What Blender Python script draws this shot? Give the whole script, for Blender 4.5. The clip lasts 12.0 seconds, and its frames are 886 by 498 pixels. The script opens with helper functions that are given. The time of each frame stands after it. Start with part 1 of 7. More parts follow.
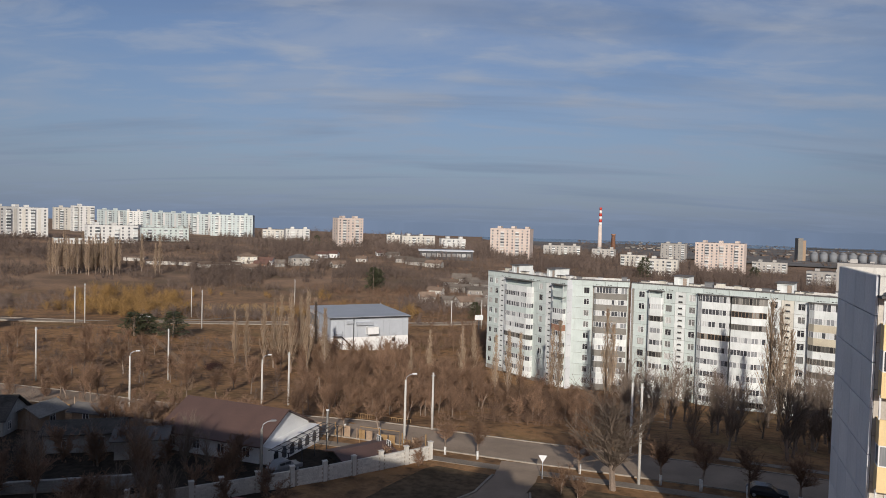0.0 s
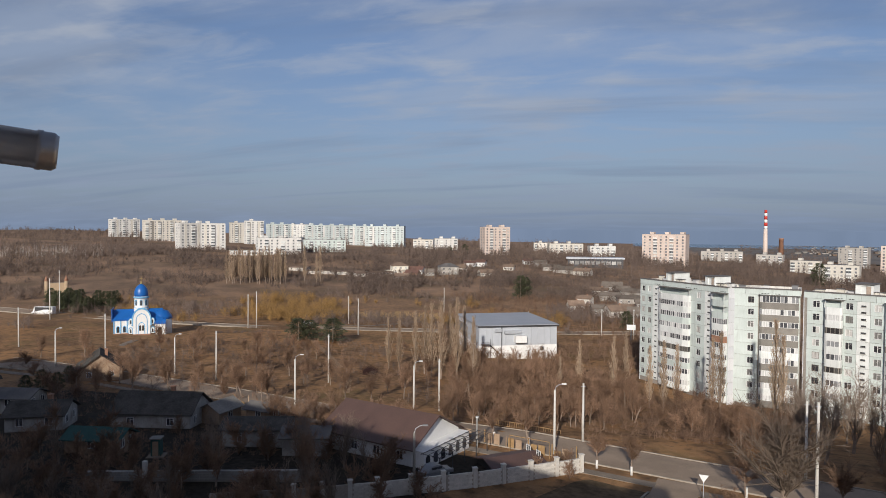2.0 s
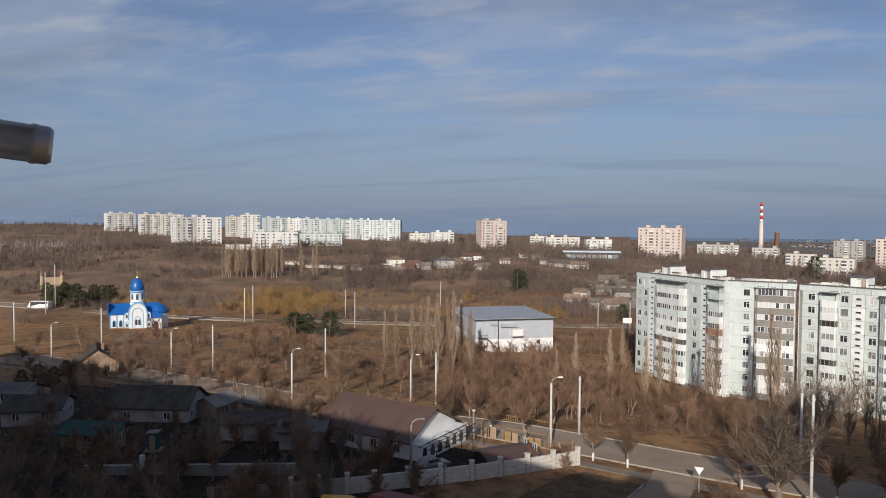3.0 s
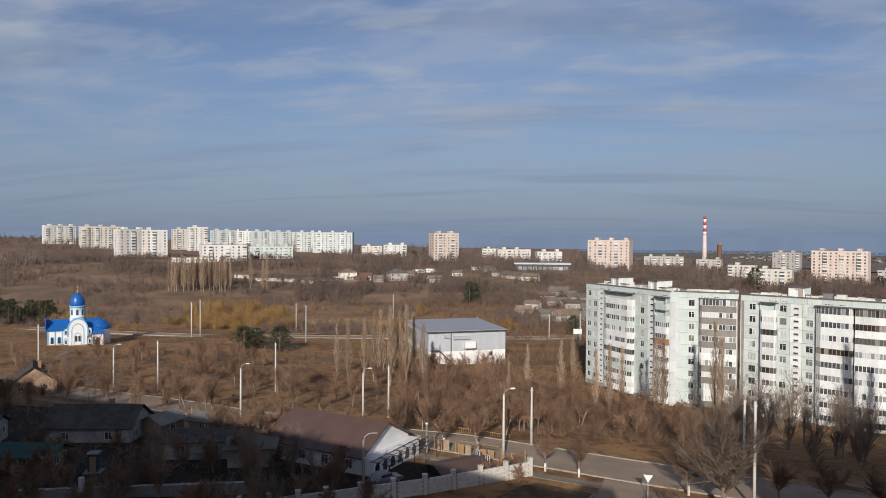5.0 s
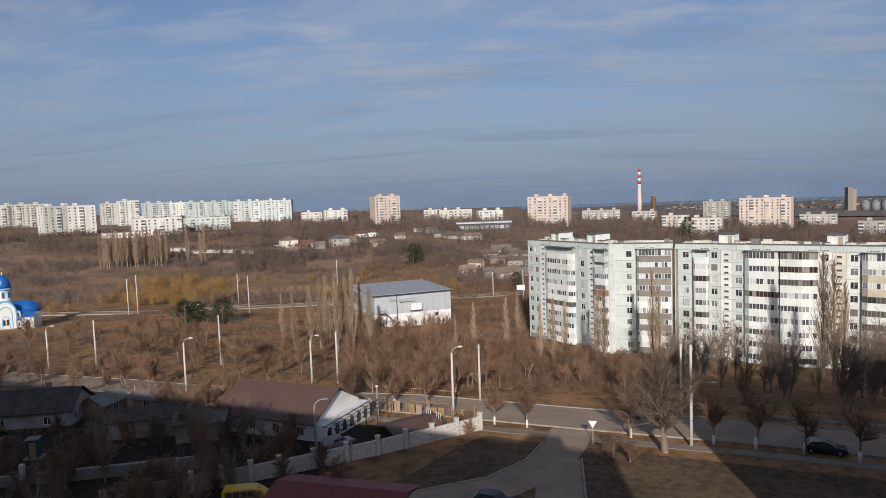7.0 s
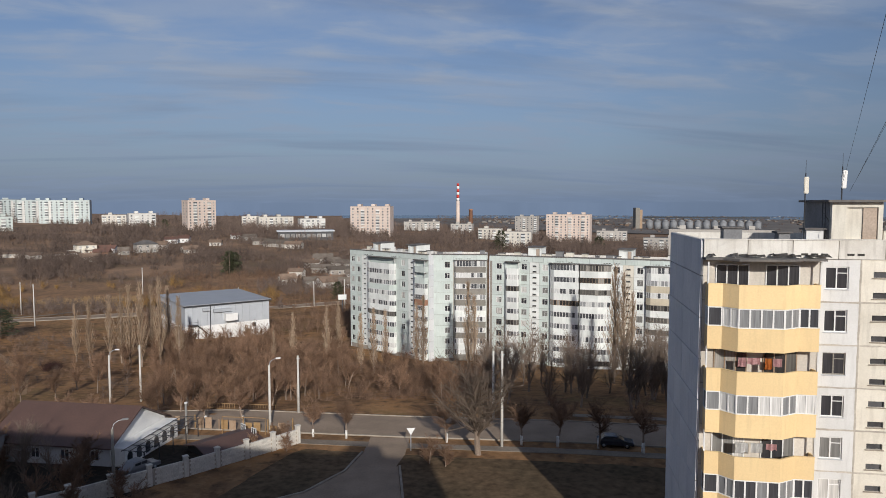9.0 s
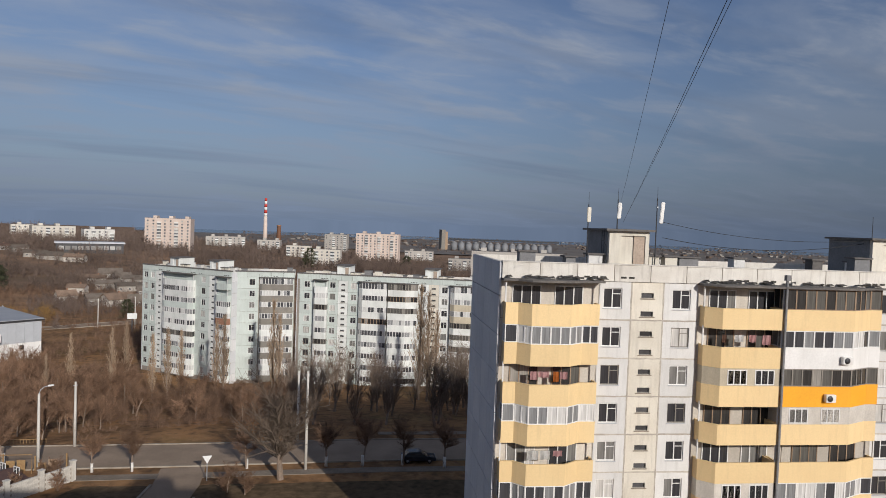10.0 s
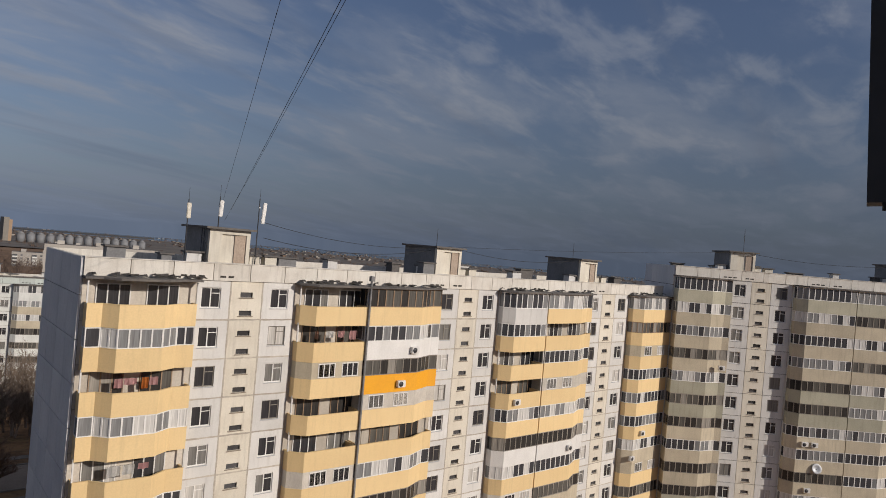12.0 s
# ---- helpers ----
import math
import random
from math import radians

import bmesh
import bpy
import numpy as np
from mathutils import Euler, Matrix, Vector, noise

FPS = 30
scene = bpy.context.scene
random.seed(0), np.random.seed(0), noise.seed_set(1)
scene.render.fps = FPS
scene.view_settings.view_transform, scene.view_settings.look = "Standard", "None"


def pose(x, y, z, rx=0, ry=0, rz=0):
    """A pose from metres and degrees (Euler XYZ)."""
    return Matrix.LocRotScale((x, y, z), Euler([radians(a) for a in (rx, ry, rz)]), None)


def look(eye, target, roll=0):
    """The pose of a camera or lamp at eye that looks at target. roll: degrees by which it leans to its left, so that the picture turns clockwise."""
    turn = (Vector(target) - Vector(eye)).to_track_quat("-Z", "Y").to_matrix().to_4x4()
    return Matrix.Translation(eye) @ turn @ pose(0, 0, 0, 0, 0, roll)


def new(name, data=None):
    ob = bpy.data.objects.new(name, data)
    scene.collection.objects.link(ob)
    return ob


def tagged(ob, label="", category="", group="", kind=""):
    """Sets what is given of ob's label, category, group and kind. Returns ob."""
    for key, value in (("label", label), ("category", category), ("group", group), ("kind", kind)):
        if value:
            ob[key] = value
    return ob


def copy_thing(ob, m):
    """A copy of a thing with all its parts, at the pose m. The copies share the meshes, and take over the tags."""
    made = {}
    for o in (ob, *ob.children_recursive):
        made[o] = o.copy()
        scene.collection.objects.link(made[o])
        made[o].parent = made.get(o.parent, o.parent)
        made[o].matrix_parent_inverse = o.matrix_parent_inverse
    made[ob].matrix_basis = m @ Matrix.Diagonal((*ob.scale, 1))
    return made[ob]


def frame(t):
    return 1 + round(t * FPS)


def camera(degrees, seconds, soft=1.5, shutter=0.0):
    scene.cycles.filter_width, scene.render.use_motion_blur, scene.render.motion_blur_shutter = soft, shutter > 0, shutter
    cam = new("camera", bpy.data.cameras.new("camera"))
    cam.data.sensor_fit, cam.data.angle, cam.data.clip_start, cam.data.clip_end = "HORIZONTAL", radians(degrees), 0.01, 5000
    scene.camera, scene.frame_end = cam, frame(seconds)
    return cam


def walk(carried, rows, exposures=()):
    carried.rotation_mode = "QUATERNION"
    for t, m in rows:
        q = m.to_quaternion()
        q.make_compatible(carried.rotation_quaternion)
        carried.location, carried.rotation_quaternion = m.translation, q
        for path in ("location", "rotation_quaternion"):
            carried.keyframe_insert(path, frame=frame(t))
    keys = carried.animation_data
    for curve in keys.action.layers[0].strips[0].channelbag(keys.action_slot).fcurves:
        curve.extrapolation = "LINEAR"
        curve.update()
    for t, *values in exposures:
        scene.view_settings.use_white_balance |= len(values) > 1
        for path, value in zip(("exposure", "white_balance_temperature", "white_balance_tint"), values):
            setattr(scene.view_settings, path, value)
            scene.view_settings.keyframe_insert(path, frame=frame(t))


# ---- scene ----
EYE = (0, 0, 30)
cam = camera(67.16, 12.0, soft=0.9)
# seconds, yaw, pitch, roll
PATH = [
    (0.0, 1.35, -2.16, -1.52), (0.5, 3.20, -1.19, 0.09), (1.0, 7.17, -0.98, 0.23), (1.5, 9.91, -0.79, -0.24),
    (2.0, 13.89, -1.65, -0.40), (2.5, 14.37, -1.34, 0.22), (3.0, 13.59, -2.19, -0.32), (3.5, 12.80, -1.76, -0.33),
    (3.7, 11.67, -1.67, -0.34), (5.3, 9.38, -1.06, -0.20), (5.5, 9.09, -1.37, -0.05), (6.0, 6.58, -2.12, -0.11),
    (6.5, 6.00, -3.34, -1.42), (6.7, 5.98, -4.54, 1.13), (7.5, 2.70, -4.05, 1.50), (8.3, -3.56, -3.30, 1.90), (8.5, -5.02, -3.53, 1.76), (9.0, -10.62, -3.91, 0.06),
    (9.5, -21.25, -2.66, -0.34), (10.0, -26.79, -2.04, -2.08), (10.5, -33.44, -1.18, -2.64), (11.0, -42.88, -0.61, -3.81),
    (11.5, -53.85, 0.06, -4.37), (12.0, -60.11, -0.02, -4.87)]
walk(cam, [(t, pose(*EYE, 90 + p, r, y)) for t, y, p, r in PATH],
     [(0, -0.10, 6500, 10), (1.0, -0.08, 6500, 10), (2.0, 0.02, 6500, 10), (3.5, 0.02, 6500, 10), (6.5, 0.02, 6500, 10), (9.0, -0.11, 6330, 9), (10.5, -0.31, 6520, 11), (12.0, -0.46, 6800, 12)])

# ---- light ----
SUN_FROM, SUN_UP = 179.0, 22.3          # compass-like azimuth (0 along +y, clockwise) and elevation, degrees
world = bpy.data.worlds.new("world")
scene.world = world
world.use_nodes = True
wt = world.node_tree
wn, wl = wt.nodes, wt.links
bg = wn["Background"]
sky = wn.new("ShaderNodeTexSky")
sky.sky_type = "NISHITA"
sky.sun_disc = False
sky.sun_elevation, sky.sun_rotation = radians(SUN_UP), radians(SUN_FROM)
sky.altitude, sky.air_density, sky.dust_density, sky.ozone_density = 100, 1.0, 1.2, 2.0
# streaky cloud veil over the blue
wc = wn.new("ShaderNodeTexCoord")
wsep = wn.new("ShaderNodeSeparateXYZ")
wl.new(wc.outputs["Generated"], wsep.inputs[0])


def wmath(op, a, b=None):
    m = wn.new("ShaderNodeMath")
    m.operation = op
    for i, v in enumerate((a, b)):
        if v is None:
            continue
        if isinstance(v, (int, float)):
            m.inputs[i].default_value = v
        else:
            wl.new(v, m.inputs[i])
    return m.outputs[0]


up = wmath("MAXIMUM", wsep.outputs[2], 0.0)
lift = wmath("ADD", up, 0.13)
cx, cy = wmath("DIVIDE", wsep.outputs[0], lift), wmath("DIVIDE", wsep.outputs[1], lift)
wcomb = wn.new("ShaderNodeCombineXYZ")
wl.new(cx, wcomb.inputs[0]), wl.new(cy, wcomb.inputs[1])


def cloud(scale, detail, rot, sx, sy, lo, hi):
    mp = wn.new("ShaderNodeMapping")
    mp.inputs["Rotation"].default_value = (0, 0, radians(rot))
    mp.inputs["Scale"].default_value = (sx, sy, 1)
    wl.new(wcomb.outputs[0], mp.inputs[0])
    nz = wn.new("ShaderNodeTexNoise")
    nz.inputs["Scale"].default_value, nz.inputs["Detail"].default_value = scale, detail
    nz.inputs["Roughness"].default_value, nz.inputs["Distortion"].default_value = 0.55, 0.35
    wl.new(mp.outputs[0], nz.inputs[0])
    mr = wn.new("ShaderNodeMapRange")
    mr.interpolation_type = "SMOOTHSTEP"
    mr.inputs[1].default_value, mr.inputs[2].default_value = lo, hi
    wl.new(nz.outputs[0], mr.inputs[0])
    return mr.outputs[0]


veil = cloud(0.95, 7, 20, 0.9, 1.3, 0.42, 0.64)
wisps = cloud(3.2, 11, 20, 0.7, 1.4, 0.46, 0.68)
bands = cloud(0.9, 5, 12, 0.4, 2.0, 0.48, 0.72)
blue = wn.new("ShaderNodeMixRGB")
blue.blend_type = "MULTIPLY"
blue.inputs[0].default_value = 1
wl.new(sky.outputs[0], blue.inputs[1])
blue.inputs[2].default_value = (0.92, 0.90, 1.02, 1)
cover = wmath("ADD", wmath("MULTIPLY", veil, 0.42), wmath("MULTIPLY", wisps, 0.37))
mix1 = wn.new("ShaderNodeMixRGB")
wl.new(cover, mix1.inputs[0])
wl.new(blue.outputs[0], mix1.inputs[1])
mix1.inputs[2].default_value = (4.9, 5.35, 6.2, 1)
mix2 = wn.new("ShaderNodeMixRGB")
wl.new(wmath("MULTIPLY", bands, 0.40), mix2.inputs[0])
wl.new(mix1.outputs[0], mix2.inputs[1])
mix2.inputs[2].default_value = (1.9, 2.3, 3.2, 1)
# grey-blue haze towards the horizon
hz = wn.new("ShaderNodeMapRange")
hz.inputs[1].default_value, hz.inputs[2].default_value = 0.0, 0.26
hz.inputs[3].default_value, hz.inputs[4].default_value = 0.8, 0.0
wl.new(wsep.outputs[2], hz.inputs[0])
mix3 = wn.new("ShaderNodeMixRGB")
wl.new(hz.outputs[0], mix3.inputs[0])
wl.new(mix2.outputs[0], mix3.inputs[1])
mix3.inputs[2].default_value = (2.15, 3.0, 4.65, 1)
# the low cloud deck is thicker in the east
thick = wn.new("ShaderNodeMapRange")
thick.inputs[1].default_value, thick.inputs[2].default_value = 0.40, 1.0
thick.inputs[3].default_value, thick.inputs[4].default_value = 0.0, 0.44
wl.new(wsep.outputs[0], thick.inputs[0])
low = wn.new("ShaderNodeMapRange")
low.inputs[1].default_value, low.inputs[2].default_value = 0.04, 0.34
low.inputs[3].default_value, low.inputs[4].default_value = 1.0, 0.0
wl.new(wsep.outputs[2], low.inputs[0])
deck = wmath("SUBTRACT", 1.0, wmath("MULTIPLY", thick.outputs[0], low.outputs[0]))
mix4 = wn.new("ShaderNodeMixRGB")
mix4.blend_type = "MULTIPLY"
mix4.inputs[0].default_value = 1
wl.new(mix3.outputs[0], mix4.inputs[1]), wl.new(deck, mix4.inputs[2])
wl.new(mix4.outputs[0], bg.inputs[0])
bg.inputs[1].default_value = 0.082

sun = new("sun", bpy.data.lights.new("sun", "SUN"))
sun.data.energy, sun.data.angle, sun.data.color = 4.0, radians(0.6), (1.0, 0.94, 0.855)
sa, se = radians(SUN_FROM), radians(SUN_UP)
sun.matrix_world = look((0, 0, 200), (-200 * math.sin(sa) * math.cos(se), -200 * math.cos(sa) * math.cos(se), 200 - 200 * math.sin(se)))
scene.view_settings.exposure = 0.0

# ---- materials ----
MATS = {}


def material(name, base, rough=0.85, second=None, scale=1.0, amount=0.5, fine=12.0, fine_amount=0.25, bump=0.2, metal=0.0, vary=0.0, stretch=(1, 1, 1), dirt=0.0):
    """Base colour broken up at two scales by noise, a fine bump, and a change of tone from object to object."""
    if name in MATS:
        return MATS[name]
    m = bpy.data.materials.new(name)
    m.use_nodes = True
    n, l = m.node_tree.nodes, m.node_tree.links
    p = n["Principled BSDF"]
    p.inputs["Roughness"].default_value, p.inputs["Metallic"].default_value = rough, metal
    if rough >= 0.95:
        p.inputs["Specular IOR Level"].default_value = 0.12
    tc = n.new("ShaderNodeTexCoord")
    mp = n.new("ShaderNodeMapping")
    mp.inputs["Scale"].default_value = stretch
    l.new(tc.outputs["Object"], mp.inputs[0])
    if vary:
        oi = n.new("ShaderNodeObjectInfo")
        mul = n.new("ShaderNodeMath")
        mul.operation = "MULTIPLY"
        mul.inputs[1].default_value = 57.0
        l.new(oi.outputs["Random"], mul.inputs[0])
        l.new(mul.outputs[0], mp.inputs["Location"])
    a = n.new("ShaderNodeTexNoise")
    a.inputs["Scale"].default_value, a.inputs["Detail"].default_value = scale, 5
    b = n.new("ShaderNodeTexNoise")
    b.inputs["Scale"].default_value, b.inputs["Detail"].default_value = fine, 4
    l.new(mp.outputs[0], a.inputs[0]), l.new(mp.outputs[0], b.inputs[0])
    second = second or tuple(c * 0.72 for c in base)
    ramp = n.new("ShaderNodeMapRange")
    ramp.inputs[1].default_value, ramp.inputs[2].default_value = 0.36, 0.66
    ramp.inputs[4].default_value = amount
    l.new(a.outputs[0], ramp.inputs[0])
    mix = n.new("ShaderNodeMixRGB")
    mix.inputs[1].default_value, mix.inputs[2].default_value = (*base, 1), (*second, 1)
    l.new(ramp.outputs[0], mix.inputs[0])
    val = n.new("ShaderNodeMapRange")
    val.inputs[1].default_value, val.inputs[2].default_value = 0.3, 0.7
    val.inputs[3].default_value, val.inputs[4].default_value = 1 - fine_amount, 1 + fine_amount
    l.new(b.outputs[0], val.inputs[0])
    out = n.new("ShaderNodeMixRGB")
    out.blend_type = "MULTIPLY"
    out.inputs[0].default_value = 1
    l.new(mix.outputs[0], out.inputs[1]), l.new(val.outputs[0], out.inputs[2])
    last = out
    if vary:
        vr = n.new("ShaderNodeMapRange")
        vr.inputs[3].default_value, vr.inputs[4].default_value = 1 - vary, 1 + vary * 0.6
        l.new(oi.outputs["Random"], vr.inputs[0])
        last = n.new("ShaderNodeMixRGB")
        last.blend_type = "MULTIPLY"
        last.inputs[0].default_value = 1
        l.new(out.outputs[0], last.inputs[1]), l.new(vr.outputs[0], last.inputs[2])
    if dirt:
        ds = n.new("ShaderNodeMapping")
        ds.inputs["Scale"].default_value = (2.2, 2.2, 0.22)
        l.new(mp.outputs[0], ds.inputs[0])
        dn = n.new("ShaderNodeTexNoise")
        dn.inputs["Scale"].default_value, dn.inputs["Detail"].default_value = 1.6, 6
        l.new(ds.outputs[0], dn.inputs[0])
        dr = n.new("ShaderNodeMapRange")
        dr.inputs[1].default_value, dr.inputs[2].default_value = 0.52, 0.78
        dr.inputs[4].default_value = dirt
        l.new(dn.outputs[0], dr.inputs[0])
        dm = n.new("ShaderNodeMixRGB")
        dm.inputs[2].default_value = (0.16, 0.13, 0.10, 1)
        l.new(dr.outputs[0], dm.inputs[0]), l.new(last.outputs[0], dm.inputs[1])
        last = dm
    l.new(last.outputs[0], p.inputs["Base Color"])
    if bump:
        bp = n.new("ShaderNodeBump")
        bp.inputs["Strength"].default_value, bp.inputs["Distance"].default_value = bump, 0.03
        l.new(b.outputs[0], bp.inputs["Height"])
        l.new(bp.outputs[0], p.inputs["Normal"])
    MATS[name] = m
    return m


def glossy(name, base, rough=0.08):
    if name not in MATS:
        m = material(name, base, rough, scale=0.8, amount=0.5, fine=3, fine_amount=0.2, bump=0.03, vary=0.5)
        m.node_tree.nodes["Principled BSDF"].inputs["Specular IOR Level"].default_value = 0.7
    return MATS[name]


M_LIMEWASH = material("stained limewash", (0.46, 0.44, 0.41), 0.95, (0.26, 0.24, 0.215), 0.6, 0.8, 7, 0.15, 0.2, dirt=0.4)
# old slate well below M_SLATE: shade of the yards put into its colour
M_SHADESLATE = material("old slate darkened for shade", (0.10, 0.09, 0.08), 1.0, (0.055, 0.05, 0.043), 0.7, 0.8, 5, 0.25, 0.3)
# tilled soil made near black: the yards' deep shade is in its colour
M_SHADESOIL = material("tilled garden soil darkened for shade", (0.034, 0.028, 0.022), 1.0, (0.062, 0.048, 0.034), 0.15, 0.7, 1.5, 0.35, 0.5)
M_LAWN = material("worn winter lawn", (0.10, 0.072, 0.043), 1.0, (0.155, 0.102, 0.06), 0.12, 0.8, 1.2, 0.35, 0.5)
M_HALLROOF = material("blue-grey sheet roof", (0.40, 0.41, 0.43), 0.6, (0.34, 0.35, 0.37), 0.2, 0.6, 4, 0.06, 0.05, metal=0.2)
M_CLAD = material("weathered sheet cladding", (0.23, 0.23, 0.235), 0.8, (0.15, 0.15, 0.155), 0.6, 0.7, 6, 0.15, 0.1)
M_SILVER = material("silver car paint", (0.28, 0.28, 0.29), 0.3, None, 1, 0.3, 5, 0.05, 0, metal=0.4)
M_BACKWALL = material("stained balcony back wall", (0.60, 0.55, 0.48), 0.9, (0.46, 0.41, 0.35), 0.45, 0.8, 8, 0.08, 0.1, vary=0.2, dirt=0.2)
M_HALL = material("grey wall cladding", (0.47, 0.49, 0.52), 0.6, (0.40, 0.42, 0.45), 0.3, 0.6, 5, 0.06, 0.05, vary=0.05)
M_CREAM2 = material("tan rendered turret", (0.42, 0.31, 0.20), 0.9, None, 0.5, 0.5, 5, 0.1, 0.1)
M_ASPHALT = material("asphalt", (0.35, 0.265, 0.195), 1.0, (0.25, 0.19, 0.14), 0.25, 0.8, 6, 0.12, 0.15)
M_PATH = material("pavement concrete", (0.27, 0.225, 0.18), 0.95, (0.19, 0.155, 0.12), 0.4, 0.7, 5, 0.15, 0.2)
M_KERB = material("kerb stone", (0.38, 0.33, 0.27), 0.95, (0.22, 0.18, 0.14), 0.9, 0.6, 9, 0.15, 0.2)
M_PANEL = material("painted concrete panel", (0.71, 0.70, 0.68), 0.85, (0.61, 0.60, 0.58), 0.5, 0.7, 14, 0.05, 0.12, vary=0.10, dirt=0.20)
M_CREAM = material("cream concrete panel", (0.74, 0.695, 0.60), 0.85, (0.65, 0.595, 0.50), 0.6, 0.7, 14, 0.06, 0.12, vary=0.08, dirt=0.25)
M_PARAPET = material("white tiled parapet", (0.74, 0.71, 0.65), 0.8, (0.60, 0.56, 0.50), 0.8, 0.7, 18, 0.08, 0.15, vary=0.06, dirt=0.35)
M_ENDWALL = material("grey painted end wall", (0.74, 0.735, 0.735), 0.7, (0.54, 0.555, 0.58), 0.10, 0.9, 6, 0.06, 0.12, vary=0.04, dirt=0.15)
M_JOINT = material("weathered joint mortar", (0.40, 0.35, 0.30), 0.95, None, 0.5, 0.6, 8, 0.2, 0.1)
M_YELLOW = material("peach yellow balcony paint", (0.82, 0.615, 0.33), 0.8, (0.78, 0.57, 0.30), 0.5, 0.6, 10, 0.04, 0.08, vary=0.07, dirt=0.12)
M_ORANGE = material("bright orange balcony paint", (0.90, 0.42, 0.02), 0.7, (0.82, 0.36, 0.02), 0.5, 0.6, 10, 0.05, 0.05)
M_WHITE = material("white plastic and plaster", (0.80, 0.79, 0.77), 0.6, (0.68, 0.67, 0.65), 0.7, 0.5, 10, 0.05, 0.05, vary=0.06, dirt=0.1)
M_BEIGE = material("beige balcony paint", (0.60, 0.53, 0.40), 0.85, (0.48, 0.41, 0.31), 0.5, 0.7, 10, 0.08, 0.1, vary=0.12, dirt=0.25)
M_GREEN = material("pale green concrete panel", (0.60, 0.655, 0.62), 0.85, (0.51, 0.565, 0.53), 0.4, 0.7, 10, 0.06, 0.1, vary=0.10, dirt=0.2)
M_PALE = material("chalky white panel", (0.81, 0.82, 0.79), 0.85, (0.64, 0.66, 0.63), 0.4, 0.7, 10, 0.06, 0.1, vary=0.10, dirt=0.2)
M_BROWNBAL = material("brown slatted balcony", (0.25, 0.23, 0.20), 0.85, None, 0.6, 0.6, 12, 0.15, 0.1, vary=0.15)
M_PINK = material("salmon brick wall", (0.66, 0.55, 0.48), 0.9, (0.58, 0.46, 0.39), 0.2, 0.6, 3, 0.08, 0.1, vary=0.12)
M_FARWHITE = material("sunlit white block wall", (0.70, 0.68, 0.64), 0.9, (0.60, 0.59, 0.56), 0.1, 0.6, 2, 0.08, 0.1, vary=0.12)
M_DULLGREEN = material("dull grey-green balcony paint", (0.48, 0.46, 0.36), 0.85, (0.39, 0.375, 0.29), 0.5, 0.7, 10, 0.08, 0.1, vary=0.15, dirt=0.3)
M_DULLBEIGE = material("dull beige balcony paint", (0.58, 0.51, 0.385), 0.85, (0.47, 0.41, 0.31), 0.5, 0.7, 10, 0.08, 0.1, vary=0.15, dirt=0.3)
M_FADEDDOOR = material("faded tan sheet door", (0.44, 0.35, 0.28), 0.8, (0.33, 0.25, 0.19), 0.8, 0.6, 8, 0.15, 0.1)
M_FARCYAN = material("pale blue-green block wall", (0.60, 0.66, 0.64), 0.9, (0.52, 0.58, 0.57), 0.1, 0.6, 2, 0.08, 0.1, vary=0.10)
M_FARSAND = material("sandy block wall", (0.66, 0.62, 0.55), 0.9, (0.56, 0.52, 0.45), 0.1, 0.6, 2, 0.08, 0.1, vary=0.10)
M_SEAM = material("dark sealed panel seams", (0.27, 0.245, 0.22), 0.95, (0.40, 0.35, 0.30), 0.25, 0.7, 8, 0.2, 0.1)
M_OLDTILE = material("weathered tan tile roof", (0.26, 0.185, 0.135), 0.95, (0.17, 0.12, 0.09), 0.5, 0.7, 4, 0.2, 0.2, vary=0.3)
M_SILO = material("dull galvanised silo sheet", (0.22, 0.225, 0.235), 0.7, (0.21, 0.22, 0.24), 0.1, 0.6, 1.5, 0.1, 0.05, vary=0.1)
M_OLDBARK = material("dark cracked old bark", (0.19, 0.145, 0.112), 0.95, (0.11, 0.083, 0.064), 1.0, 0.7, 14, 0.3, 0.4, vary=0.2)
M_GLASS = glossy("dark window glass", (0.085, 0.085, 0.09))
M_GLASS2 = material("curtained window glass", (0.46, 0.45, 0.43), 0.15, (0.30, 0.30, 0.30), 1.2, 0.6, 2.5, 0.10, 0.0, vary=0.45, stretch=(9, 9, 0.25))


